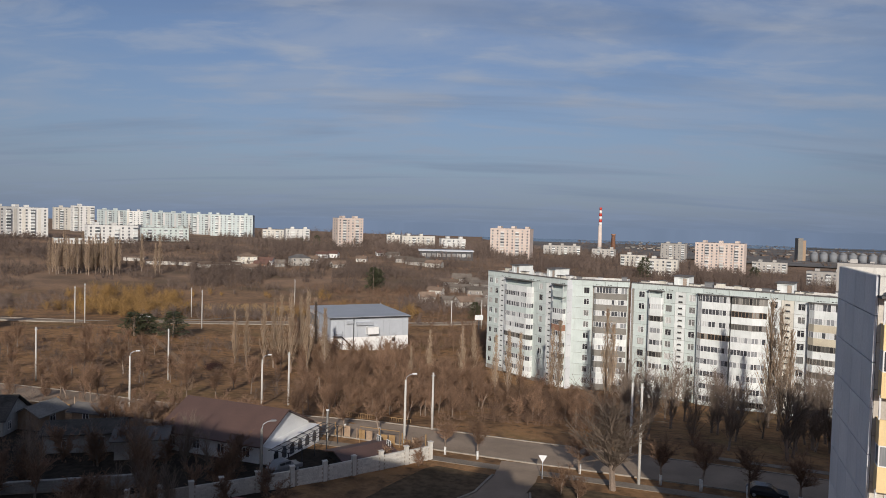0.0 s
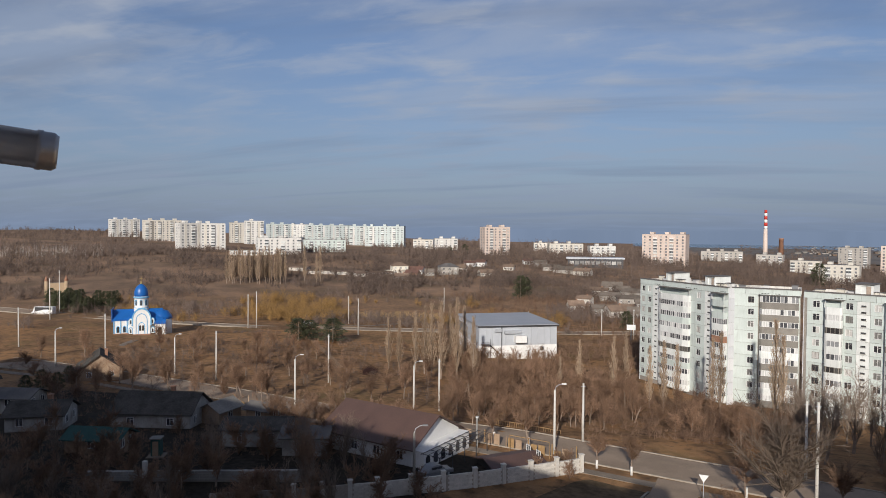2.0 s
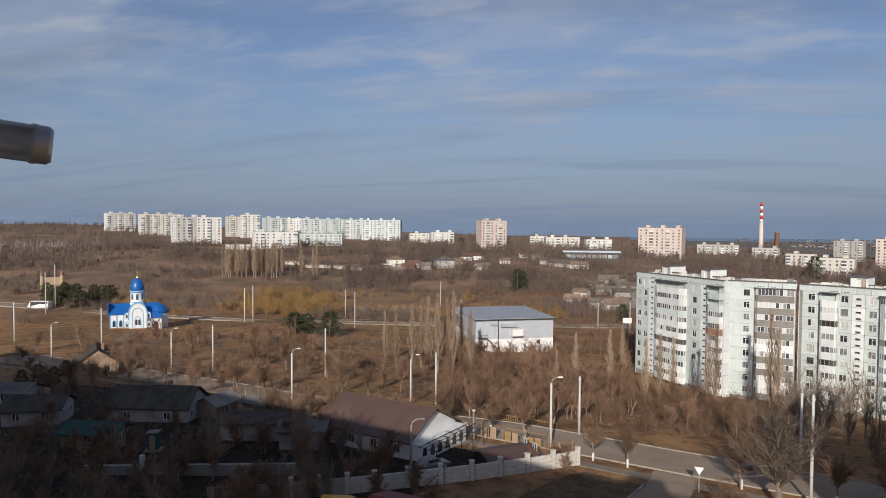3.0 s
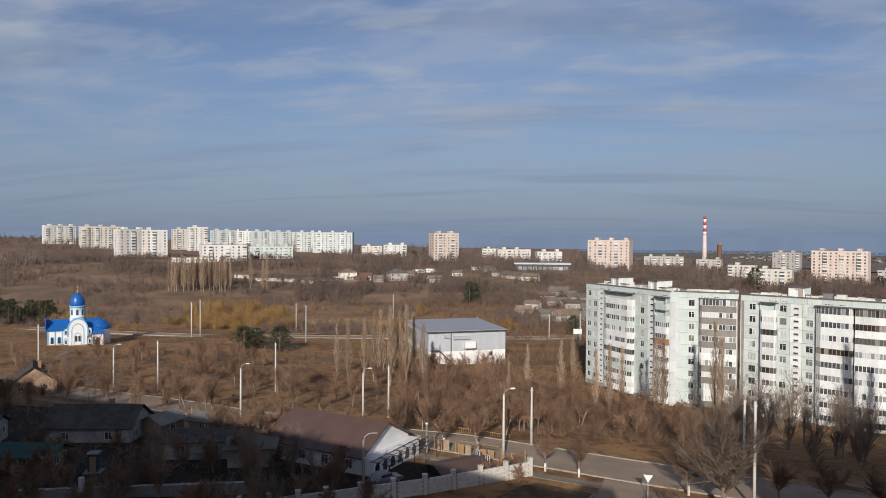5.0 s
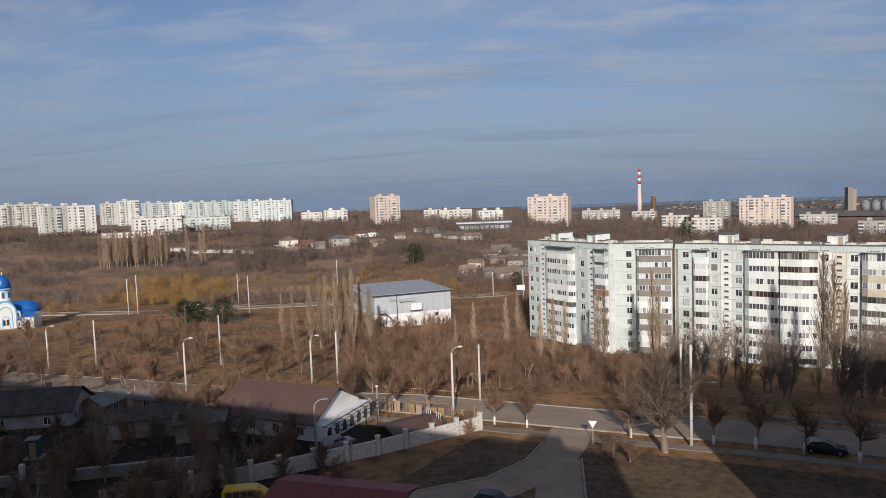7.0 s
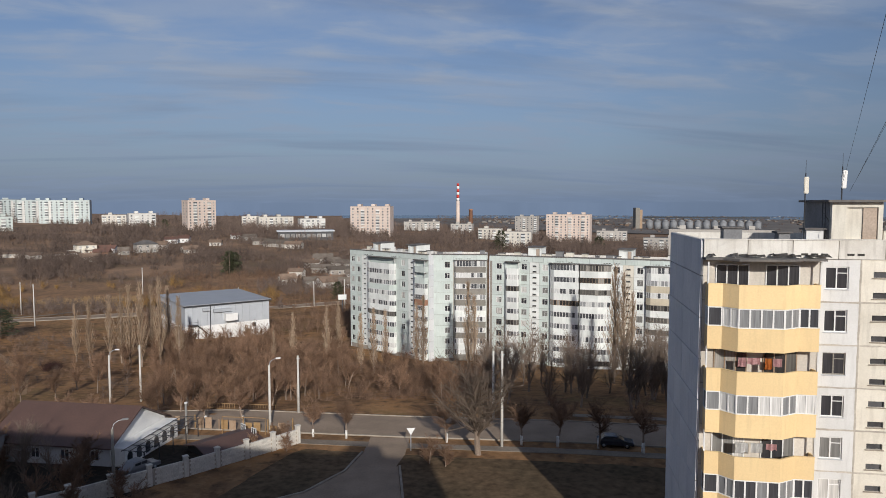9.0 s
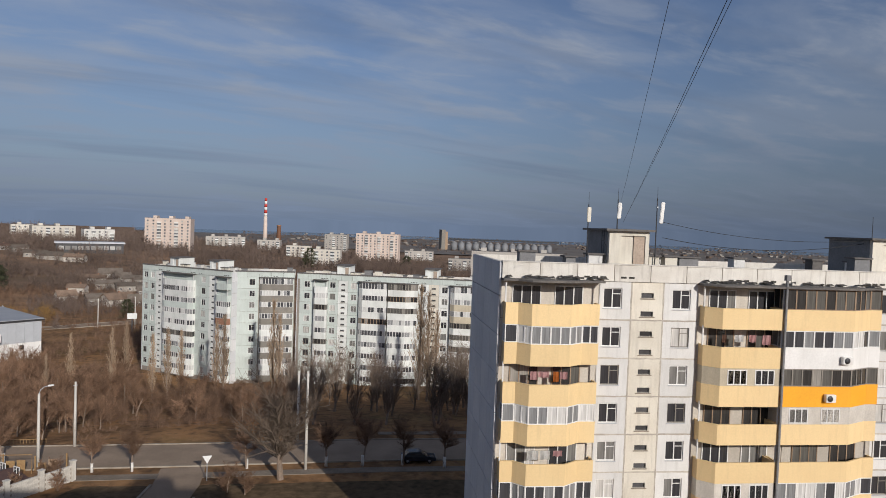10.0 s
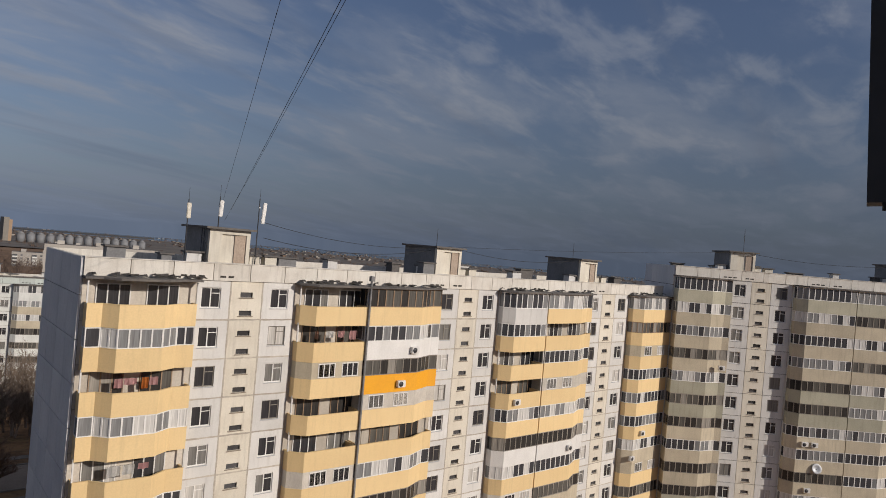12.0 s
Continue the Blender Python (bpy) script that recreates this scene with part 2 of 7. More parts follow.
def lights_glass(name, dark, mid, pale, cuts, rough=0.12):
    """Window lights that differ one by one: bare dark glass, net curtain, drawn pale curtain or white filling."""
    m = bpy.data.materials.new(name)
    m.use_nodes = True
    n, l = m.node_tree.nodes, m.node_tree.links
    p = n["Principled BSDF"]
    p.inputs["Roughness"].default_value = rough
    p.inputs["Specular IOR Level"].default_value = 0.6
    geo, oi, tc = n.new("ShaderNodeNewGeometry"), n.new("ShaderNodeObjectInfo"), n.new("ShaderNodeTexCoord")
    a, b, f = (n.new("ShaderNodeMath") for _ in range(3))
    a.operation = "MULTIPLY_ADD"
    l.new(geo.outputs["Random Per Island"], a.inputs[0])
    a.inputs[1].default_value = 13.7
    b.operation = "MULTIPLY"
    l.new(oi.outputs["Random"], b.inputs[0])
    b.inputs[1].default_value = 31.3
    l.new(b.outputs[0], a.inputs[2])
    f.operation = "FRACT"
    l.new(a.outputs[0], f.inputs[0])
    ramp = n.new("ShaderNodeValToRGB")
    ramp.color_ramp.interpolation = "CONSTANT"
    e = ramp.color_ramp.elements
    e[0].position, e[0].color = 0.0, (*dark, 1)
    e[1].position, e[1].color = cuts[0], (*mid, 1)
    k = e.new(cuts[1])
    k.color = (*pale, 1)
    l.new(f.outputs[0], ramp.inputs[0])
    mp = n.new("ShaderNodeMapping")
    mp.inputs["Scale"].default_value = (11, 11, 0.5)
    l.new(tc.outputs["Object"], mp.inputs[0])
    nz = n.new("ShaderNodeTexNoise")
    nz.inputs["Scale"].default_value, nz.inputs["Detail"].default_value = 1.0, 3
    l.new(mp.outputs[0], nz.inputs[0])
    mr = n.new("ShaderNodeMapRange")
    mr.inputs[1].default_value, mr.inputs[2].default_value = 0.3, 0.7
    mr.inputs[3].default_value, mr.inputs[4].default_value = 0.72, 1.18
    l.new(nz.outputs[0], mr.inputs[0])
    mul = n.new("ShaderNodeMixRGB")
    mul.blend_type = "MULTIPLY"
    mul.inputs[0].default_value = 1
    l.new(ramp.outputs[0], mul.inputs[1]), l.new(mr.outputs[0], mul.inputs[2])
    l.new(mul.outputs[0], p.inputs["Base Color"])
    MATS[name] = m
    return m


M_LIGHTS = lights_glass("window lights with curtains", (0.045, 0.045, 0.05), (0.20, 0.195, 0.185), (0.58, 0.56, 0.53), (0.52, 0.82))
M_BALGLASS = lights_glass("balcony lights", (0.06, 0.062, 0.07), (0.24, 0.245, 0.25), (0.66, 0.65, 0.63), (0.44, 0.78))
M_PALEGLASS = lights_glass("pale balcony lights", (0.09, 0.092, 0.10), (0.30, 0.305, 0.31), (0.68, 0.68, 0.66), (0.34, 0.62))
M_OLDGLASS = lights_glass("old balcony lights", (0.045, 0.043, 0.042), (0.12, 0.115, 0.105), (0.32, 0.30, 0.27), (0.5, 0.88))
# dark lights paler than near glass: distance haze put into the colour
M_HAZEGLASS = lights_glass("haze-paled far window glass", (0.10, 0.105, 0.115), (0.19, 0.19, 0.20), (0.42, 0.41, 0.39), (0.4, 0.75), 0.3)
M_GREYTIMBER = material("grey weathered timber frame", (0.34, 0.31, 0.27), 0.9, (0.24, 0.21, 0.18), 1.5, 0.6, 12, 0.15, 0.1, vary=0.3)
# grey that stands in for the haze over the far plain
M_HAZEPLAIN = material("haze-grey far plain", (0.15, 0.138, 0.13), 1.0, (0.20, 0.175, 0.15), 0.004, 0.8, 0.03, 0.3, 0.0)
M_DARK = material("dark opening", (0.05, 0.045, 0.04), 0.9, None, 1, 0.5, 8, 0.2, 0)
M_ROOFFELT = material("roofing felt", (0.10, 0.095, 0.095), 0.9, (0.19, 0.17, 0.15), 0.25, 0.8, 6, 0.2, 0.2)
M_METAL = material("galvanised grey sheet", (0.50, 0.52, 0.55), 0.5, (0.42, 0.44, 0.47), 0.3, 0.6, 6, 0.06, 0.05, metal=0.3)
M_DKMETAL = material("dark painted steel", (0.07, 0.07, 0.075), 0.5, None, 1, 0.5, 10, 0.15, 0.05, metal=0.5)
M_BARK = material("grey brown bark", (0.31, 0.24, 0.19), 0.95, (0.20, 0.15, 0.115), 1.0, 0.7, 14, 0.3, 0.4, vary=0.25)
M_TWIG = material("bare twigs", (0.33, 0.205, 0.135), 0.95, (0.165, 0.103, 0.07), 0.7, 0.7, 4, 0.25, 0, vary=0.30)
M_PALETWIG = material("pale poplar twigs", (0.45, 0.335, 0.235), 0.95, (0.29, 0.205, 0.14), 0.7, 0.7, 4, 0.25, 0, vary=0.2)
M_WILLOW = material("ochre willow twigs", (0.36, 0.215, 0.08), 0.95, (0.19, 0.115, 0.055), 0.5, 0.7, 4, 0.25, 0, vary=0.25)
M_GREYWOOD = material("grey brown brushwood", (0.225, 0.165, 0.133), 0.95, (0.135, 0.10, 0.082), 0.05, 0.8, 0.6, 0.3, 0, vary=0.2)
M_PINE = material("dark pine needles", (0.085, 0.092, 0.042), 0.9, (0.05, 0.058, 0.028), 0.8, 0.7, 5, 0.3, 0, vary=0.2)
M_WHITEWASH = material("whitewashed trunk", (0.74, 0.72, 0.68), 0.9, (0.60, 0.56, 0.50), 2, 0.6, 12, 0.1, 0.2)
M_POLE = material("pale concrete pole", (0.66, 0.63, 0.58), 0.85, (0.52, 0.49, 0.44), 0.6, 0.6, 8, 0.1, 0.1, vary=0.08)
M_BRICKRED = material("red brown brick", (0.36, 0.19, 0.12), 0.9, (0.27, 0.14, 0.09), 0.8, 0.6, 6, 0.2, 0.2)
M_ROOFBROWN = material("brown metal roof", (0.115, 0.066, 0.052), 0.6, (0.085, 0.050, 0.041), 0.4, 0.6, 6, 0.1, 0.1)
M_SLATE = material("asbestos slate roof", (0.27, 0.25, 0.22), 0.9, (0.18, 0.16, 0.14), 0.6, 0.7, 5, 0.2, 0.2, vary=0.15)
M_BLUE = material("bright blue metal roof", (0.012, 0.115, 0.40), 0.35, (0.01, 0.09, 0.31), 0.5, 0.5, 5, 0.08, 0.05)
M_LIGHTBLUE = material("light blue trim", (0.17, 0.42, 0.66), 0.7, None, 0.8, 0.4, 8, 0.08, 0.05)
M_GOLD = material("gilded cross", (0.75, 0.55, 0.2), 0.3, None, 1, 0.3, 5, 0.05, 0, metal=0.9)
M_RED = material("red chimney paint", (0.55, 0.05, 0.035), 0.8, None, 0.2, 0.5, 3, 0.1, 0)
M_TANWOOD = material("weathered tan timber", (0.36, 0.26, 0.18), 0.9, (0.28, 0.18, 0.11), 1.2, 0.7, 14, 0.2, 0.3, vary=0.2)
M_BLOCK = material("white silicate brick", (0.62, 0.58, 0.52), 0.9, (0.50, 0.46, 0.41), 0.8, 0.7, 10, 0.1, 0.25, vary=0.12, dirt=0.2)
M_RUST = material("rusty yellow pipe", (0.34, 0.22, 0.10), 0.9, (0.26, 0.14, 0.07), 1.5, 0.6, 10, 0.2, 0.1)
M_TEAL = material("teal corrugated sheet", (0.02, 0.075, 0.065), 0.8, None, 0.8, 0.6, 6, 0.2, 0.1)
M_CARDARK = material("dark car paint", (0.03, 0.035, 0.045), 0.25, None, 1, 0.3, 5, 0.05, 0)
M_CARWHITE = material("white car paint", (0.78, 0.78, 0.77), 0.3, None, 1, 0.2, 5, 0.03, 0)
M_CARYELLOW = material("yellow van paint", (0.75, 0.43, 0.03), 0.35, None, 1, 0.3, 5, 0.05, 0)
M_TYRE = material("black rubber", (0.025, 0.025, 0.025), 0.9, None, 1, 0.3, 8, 0.2, 0)
M_CLOTH = [material("washed %s cloth" % c, v, 0.95, None, 3, 0.4, 20, 0.1, 0.1) for c, v in
           (("white", (0.75, 0.74, 0.72)), ("grey", (0.35, 0.36, 0.38)), ("pink", (0.65, 0.38, 0.38)), ("orange", (0.62, 0.20, 0.05)), ("brown", (0.25, 0.14, 0.10)))]


def earth():
    """Dry grass, bare soil and damp patches, mixed over metres and tens of metres."""
    m = bpy.data.materials.new("dry grass and soil")
    m.use_nodes = True
    n, l = m.node_tree.nodes, m.node_tree.links
    p = n["Principled BSDF"]
    p.inputs["Roughness"].default_value = 1.0
    p.inputs["Specular IOR Level"].default_value = 0.1
    tc = n.new("ShaderNodeTexCoord")
    col = None
    for scale, detail, lo, hi, c in ((0.012, 6, 0.40, 0.60, (0.38, 0.20, 0.086)), (0.07, 7, 0.46, 0.60, (0.135, 0.078, 0.044)),
                                     (0.03, 5, 0.54, 0.66, (0.15, 0.115, 0.050)), (0.25, 6, 0.50, 0.72, (0.115, 0.070, 0.040)), (1.1, 7, 0.44, 0.66, (0.35, 0.205, 0.105)), (0.55, 7, 0.52, 0.68, (0.07, 0.046, 0.030))):
        a = n.new("ShaderNodeTexNoise")
        a.inputs["Scale"].default_value, a.inputs["Detail"].default_value = scale, detail
        a.inputs["Roughness"].default_value = 0.6
        l.new(tc.outputs["Object"], a.inputs[0])
        r = n.new("ShaderNodeMapRange")
        r.inputs[1].default_value, r.inputs[2].default_value, r.inputs[4].default_value = lo, hi, 0.85
        l.new(a.outputs[0], r.inputs[0])
        mix = n.new("ShaderNodeMixRGB")
        l.new(r.outputs[0], mix.inputs[0])
        mix.inputs[2].default_value = (*c, 1)
        if col is None:
            mix.inputs[1].default_value = (0.285, 0.163, 0.082, 1)
        else:
            l.new(col, mix.inputs[1])
        col = mix.outputs[0]
    # haze put into the ground colour: greyer on the slope beyond the hollow
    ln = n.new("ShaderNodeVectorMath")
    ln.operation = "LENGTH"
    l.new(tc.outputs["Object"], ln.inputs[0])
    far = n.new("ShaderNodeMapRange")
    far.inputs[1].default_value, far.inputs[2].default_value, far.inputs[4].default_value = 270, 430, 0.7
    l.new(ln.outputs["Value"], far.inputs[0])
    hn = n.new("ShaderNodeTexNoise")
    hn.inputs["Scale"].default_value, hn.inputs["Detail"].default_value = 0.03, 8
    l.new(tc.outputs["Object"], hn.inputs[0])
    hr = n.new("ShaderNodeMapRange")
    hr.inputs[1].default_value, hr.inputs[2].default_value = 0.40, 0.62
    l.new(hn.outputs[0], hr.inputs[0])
    hazed = n.new("ShaderNodeMixRGB")
    hazed.inputs[1].default_value, hazed.inputs[2].default_value = (0.30, 0.205, 0.145, 1), (0.15, 0.112, 0.088, 1)
    l.new(hr.outputs[0], hazed.inputs[0])
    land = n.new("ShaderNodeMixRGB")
    l.new(far.outputs[0], land.inputs[0]), l.new(col, land.inputs[1]), l.new(hazed.outputs[0], land.inputs[2])
    l.new(land.outputs[0], p.inputs["Base Color"])
    b = n.new("ShaderNodeTexNoise")
    b.inputs["Scale"].default_value, b.inputs["Detail"].default_value = 3, 8
    l.new(tc.outputs["Object"], b.inputs[0])
    bp = n.new("ShaderNodeBump")
    bp.inputs["Strength"].default_value, bp.inputs["Distance"].default_value = 0.6, 0.15
    l.new(b.outputs[0], bp.inputs["Height"]), l.new(bp.outputs[0], p.inputs["Normal"])
    return m


M_EARTH = earth()


# blue of the added horizon sheet, giving the distance its hazy tone
M_HAZESHEET = glossy("hazy blue horizon sheet", (0.05, 0.09, 0.13), 0.25)


# ---- mesh helpers ----
def mesh_of(bm, name, mat):
    me = bpy.data.meshes.new(name)
    bm.normal_update()
    bm.to_mesh(me)
    bm.free()
    for m in (mat if isinstance(mat, (list, tuple)) else [mat]):
        me.materials.append(m)
    return me


def put(name, me, parent=None, m=None, label=""):
    ob = new(name, me)
    if parent is not None:
        ob.parent = parent
    if m is not None:
        ob.matrix_basis = m
    if label:
        ob["label"] = label
    return ob


def part(name, bm, mat, parent=None, label="", m=None):
    return put(name, mesh_of(bm, name, mat), parent, m, label)


def thing(name, m, label, category, group="", kind=""):
    ob = new(name)
    ob.empty_display_size = 0.5
    ob.matrix_basis = m
    return tagged(ob, label, category, group, kind)


def box(bm, x0, x1, y0, y1, z0, z1, mi=0):
    vs = [bm.verts.new((x, y, z)) for z in (z0, z1) for y in (y0, y1) for x in (x0, x1)]
    for q in ((0, 2, 3, 1), (4, 5, 7, 6), (0, 1, 5, 4), (2, 6, 7, 3), (0, 4, 6, 2), (1, 3, 7, 5)):
        bm.faces.new([vs[i] for i in q]).material_index = mi


def boxes(*bs):
    bm = bmesh.new()
    for b in bs:
        box(bm, *b)
    return bm


def tube(bm, pts, radii, sides=6, caps=True):
    rings = []
    for i, (p, r) in enumerate(zip(pts, radii)):
        p = Vector(p)
        a = Vector(pts[max(i - 1, 0)])
        b = Vector(pts[min(i + 1, len(pts) - 1)])
        d = (b - a).normalized()
        s = d.cross(Vector((0.31, 0.17, 0.93)) if abs(d.z) < 0.9 else Vector((1, 0, 0))).normalized()
        t = d.cross(s)
        rings.append([bm.verts.new(p + r * (math.cos(k * math.tau / sides) * s + math.sin(k * math.tau / sides) * t)) for k in range(sides)])
    for a, b in zip(rings, rings[1:]):
        for k in range(sides):
            bm.faces.new((a[k], a[(k + 1) % sides], b[(k + 1) % sides], b[k]))
    if caps and sides > 2:
        bm.faces.new(rings[0][::-1])
        bm.faces.new(rings[-1])
    return bm


def lathe(bm, profile, sides=16, x=0, y=0):
    """A turned body: profile of (radius, z)."""
    rings = [[bm.verts.new((x + r * math.cos(k * math.tau / sides), y + r * math.sin(k * math.tau / sides), z)) for k in range(sides)] for r, z in profile]
    for a, b in zip(rings, rings[1:]):
        for k in range(sides):
            f = bm.faces.new((a[k], a[(k + 1) % sides], b[(k + 1) % sides], b[k]))
            f.smooth = sides > 8
    if profile[0][0] > 0.01:
        bm.faces.new(rings[0][::-1])
    if profile[-1][0] > 0.01:
        bm.faces.new(rings[-1])
    return bm


def raw_mesh(name, verts, faces, mat):
    me = bpy.data.meshes.new(name)
    verts = np.asarray(verts, np.float32)
    faces = np.asarray(faces, np.int32)
    k = faces.shape[1]
    me.vertices.add(len(verts))
    me.vertices.foreach_set("co", verts.ravel())
    me.loops.add(faces.size)
    me.loops.foreach_set("vertex_index", faces.ravel())
    me.polygons.add(len(faces))
    me.polygons.foreach_set("loop_start", np.arange(0, faces.size, k, dtype=np.int32))
    me.update(calc_edges=True)
    me.materials.append(mat)
    return me


# ---- ground ----
GR = [0, 60, 104, 130, 170, 240, 330, 450, 650, 850, 1400, 3000, 4900]
GA = [-180, -45, -25, -8, 6, 25, 60, 180]
FLAT = [0, 0, -1, -3, -6, -9, -12, -14, -15, -16, -24, -40, -60]
GZ = [FLAT, [0, 0, 0, -1, -2.5, -4, -8, -4, 10, 16, 22, 20, 10], [0, 0, -1, -3, -5, -7, -12, -6, 6, 9, 12, 5, -20],
      [0, 0, -1.2, -5, -9, -12, -14, -8, 3, 6, 0, -25, -55], [0, 0, -1.5, -6, -10.7, -12, -14, -10, -3, -2, -12, -40, -60],
      [0, 0, -1.5, -6, -10, -12, -14, -14, -13, -14, -22, -40, -60], FLAT, FLAT]


def ground_z(x, y):
    r, a = math.hypot(x, y), math.degrees(math.atan2(x, y))
    return float(np.interp(a, GA, [np.interp(r, GR, z) for z in GZ]))


def pol(az, r, dz=0.0):
    x, y = r * math.sin(radians(az)), r * math.cos(radians(az))
    return Vector((x, y, ground_z(x, y) + dz))


def build_ground():
    rs = np.concatenate([[4], np.linspace(10, 130, 41), np.geomspace(134, 4900, 75)])
    az = np.concatenate([np.arange(-180, -60, 6), np.arange(-60, 110, 1.25), np.arange(110, 180, 5)])
    vs, fs = [], []
    for r in rs:
        for a in az:
            p = pol(a, r)
            wob = noise.noise((p.x * 0.03, p.y * 0.03, 0)) * min(r / 300, 1.2) * 0.6 if r > 130 else 0
            vs.append((p.x, p.y, p.z + wob))
    n = len(az)
    for i in range(len(rs) - 1):
        for j in range(n):
            k = (j + 1) % n
            fs.append((i * n + j, (i + 1) * n + j, (i + 1) * n + k, i * n + k))
    for j in range(1, n - 2, 2):                    # close the middle
        fs.append((0, j, j + 1, j + 2))
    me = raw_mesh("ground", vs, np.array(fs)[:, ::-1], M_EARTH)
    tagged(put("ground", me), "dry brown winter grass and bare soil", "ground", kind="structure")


build_ground()


def strip(name, line, left, right, up, mat, label, category, thick=0.12, seg=4.0):
    """A band along a line, from left to right of it, lying on the ground."""
    pts = []
    for (x0, y0), (x1, y1) in zip(line, line[1:]):
        k = max(1, int(math.hypot(x1 - x0, y1 - y0) / seg))
        pts += [(x0 + (x1 - x0) * i / k, y0 + (y1 - y0) * i / k) for i in range(k)]
    pts.append(line[-1])
    bm = bmesh.new()
    rows = []
    for i, (x, y) in enumerate(pts):
        a, b = pts[max(i - 1, 0)], pts[min(i + 1, len(pts) - 1)]
        d = Vector((b[0] - a[0], b[1] - a[1])).normalized()
        nx, ny = -d.y, d.x
        row = []
        steps = max(1, int((right - left) / 3))
        for s in range(steps + 1):
            o = -(left + (right - left) * s / steps)
            px_, py_ = x + nx * o, y + ny * o
            row.append(bm.verts.new((px_, py_, ground_z(px_, py_) + up)))
        first, last = row[0].co, row[-1].co
        row.insert(0, bm.verts.new((first.x, first.y, first.z - thick - 0.3)))
        row.append(bm.verts.new((last.x, last.y, last.z - thick - 0.3)))
        rows.append(row)
    for a, b in zip(rows, rows[1:]):
        for k in range(len(a) - 1):
            bm.faces.new((a[k], a[k + 1], b[k + 1], b[k]))
    bmesh.ops.recalc_face_normals(bm, faces=bm.faces)
    return tagged(part(name, bm, mat), label, category, kind="structure")


# ---- roads ----
ROAD = [(190, 22), (110, 56), (60, 75), (34, 84), (12, 90.5), (-23, 101.5), (-69, 116), (-110, 126), (-150, 133), (-230, 145)]
FARROAD = [(-420, 235), (-300, 243), (-238, 242), (-170, 231), (-120, 229), (-70, 262), (5, 290), (90, 320)]
DRIVE = [(9, 86), (7.6, 80), (5, 73.5), (0, 67.5), (-9, 63), (-24, 58)]
LANE = [(6.4, 75.5), (5.4, 64), (4.2, 52)]
strip("road", ROAD, -4.6, 4.6, 0.05, M_ASPHALT, "grey asphalt street with worn patches", "road")
strip("kerb", ROAD, 4.62, 4.85, 0.18, M_KERB, "pale concrete kerb along the street", "kerb")
strip("kerb", ROAD, -4.85, -4.62, 0.18, M_KERB, "pale concrete kerb along the street", "kerb")
strip("pavement", ROAD, -9.0, -7.2, 0.07, M_PATH, "pale concrete footpath beyond the street", "pavement")
strip("pavement", ROAD[:4], 7.4, 8.8, 0.07, M_PATH, "narrow concrete footpath before the street", "pavement")
strip("road", FARROAD, -4, 4, 0.12, M_ASPHALT, "grey asphalt street past the church", "road", seg=8)
strip("kerb", FARROAD, -4.5, -4.05, 0.25, M_KERB, "pale kerb of the far street", "kerb", seg=8)
strip("kerb", FARROAD, 4.05, 4.5, 0.25, M_KERB, "pale kerb of the far street", "kerb", seg=8)
strip("road", DRIVE, -2.6, 2.6, 0.07, M_ASPHALT, "side lane joining the street", "road", seg=3)
strip("path", [(-126, 141), (-134, 158), (-141, 176)], -1.0, 1.0, 0.07, M_PATH, "concrete footpath to the church", "path")
strip("path", [(-52, 128), (-60, 150), (-74, 172), (-96, 205)], -0.7, 0.7, 0.06, material("trodden earth", (0.36, 0.235, 0.14), 1.0, (0.26, 0.17, 0.10), 0.4, 0.7, 4, 0.15, 0.2), "trodden footpath across the park", "path")
strip("path", [(-165, 232), (-150, 226), (-120, 236), (-95, 262), (-80, 300)], -1, 1, 0.2, M_PATH, "pale path beyond the far street", "path")
strip("road", LANE, -2.4, 2.4, 0.064, M_ASPHALT, "branch of the side lane", "road", seg=3)
strip("kerb", LANE, -2.7, -2.45, 0.18, M_KERB, "kerb of the side lane", "kerb", seg=3)
strip("kerb", DRIVE[1:], 2.65, 2.9, 0.18, M_KERB, "kerb of the side lane", "kerb", seg=3)


def patch(name, corners, up, mat, label, category, step=3.0):
    """A four-cornered sheet lying on the ground."""
    (ax, ay), (bx, by), (cx_, cy_), (dx, dy) = corners
    n = max(2, int(math.hypot(bx - ax, by - ay) / step))
    k = max(2, int(math.hypot(dx - ax, dy - ay) / step))
    bm = bmesh.new()
    g = []
    for i in range(n + 1):
        for j in range(k + 1):
            u, v = i / n, j / k
            x = (ax * (1 - u) + bx * u) * (1 - v) + (dx * (1 - u) + cx_ * u) * v
            y = (ay * (1 - u) + by * u) * (1 - v) + (dy * (1 - u) + cy_ * u) * v
            edge = i in (0, n) or j in (0, k)
            if edge:
                x += noise.noise((x * 0.3, y * 0.3, 2)) * 1.2
                y += noise.noise((x * 0.3, y * 0.3, 5)) * 1.2
            g.append(bm.verts.new((x, y, ground_z(x, y) + (up if not edge else -0.05))))
    for i in range(n):
        for j in range(k):
            q = i * (k + 1) + j
            bm.faces.new((g[q], g[q + k + 1], g[q + k + 2], g[q + 1]))
    bmesh.ops.recalc_face_normals(bm, faces=bm.faces)
    return tagged(part(name, bm, mat), label, category, kind="structure")


def haze_sheet():
    """A glossy sheet added at the edge of the plain to turn the horizon hazy blue."""
    rs, az = np.geomspace(3000, 4880, 8), np.arange(2, 100, 3.0)
    vs = [tuple(pol(a, r, 0.8 + 1.6 * noise.noise((a * 0.3, r * 0.002, 0)) if r < 3300 else 2.5)) for r in rs for a in az]
    n = len(az)
    fs = [(i * n + j, i * n + j + 1, (i + 1) * n + j + 1, (i + 1) * n + j) for i in range(len(rs) - 1) for j in range(n - 1)]
    tagged(put("water", raw_mesh("water", vs, fs, M_HAZESHEET)), "grey-blue sheet added for the hazy horizon", "water", kind="structure")


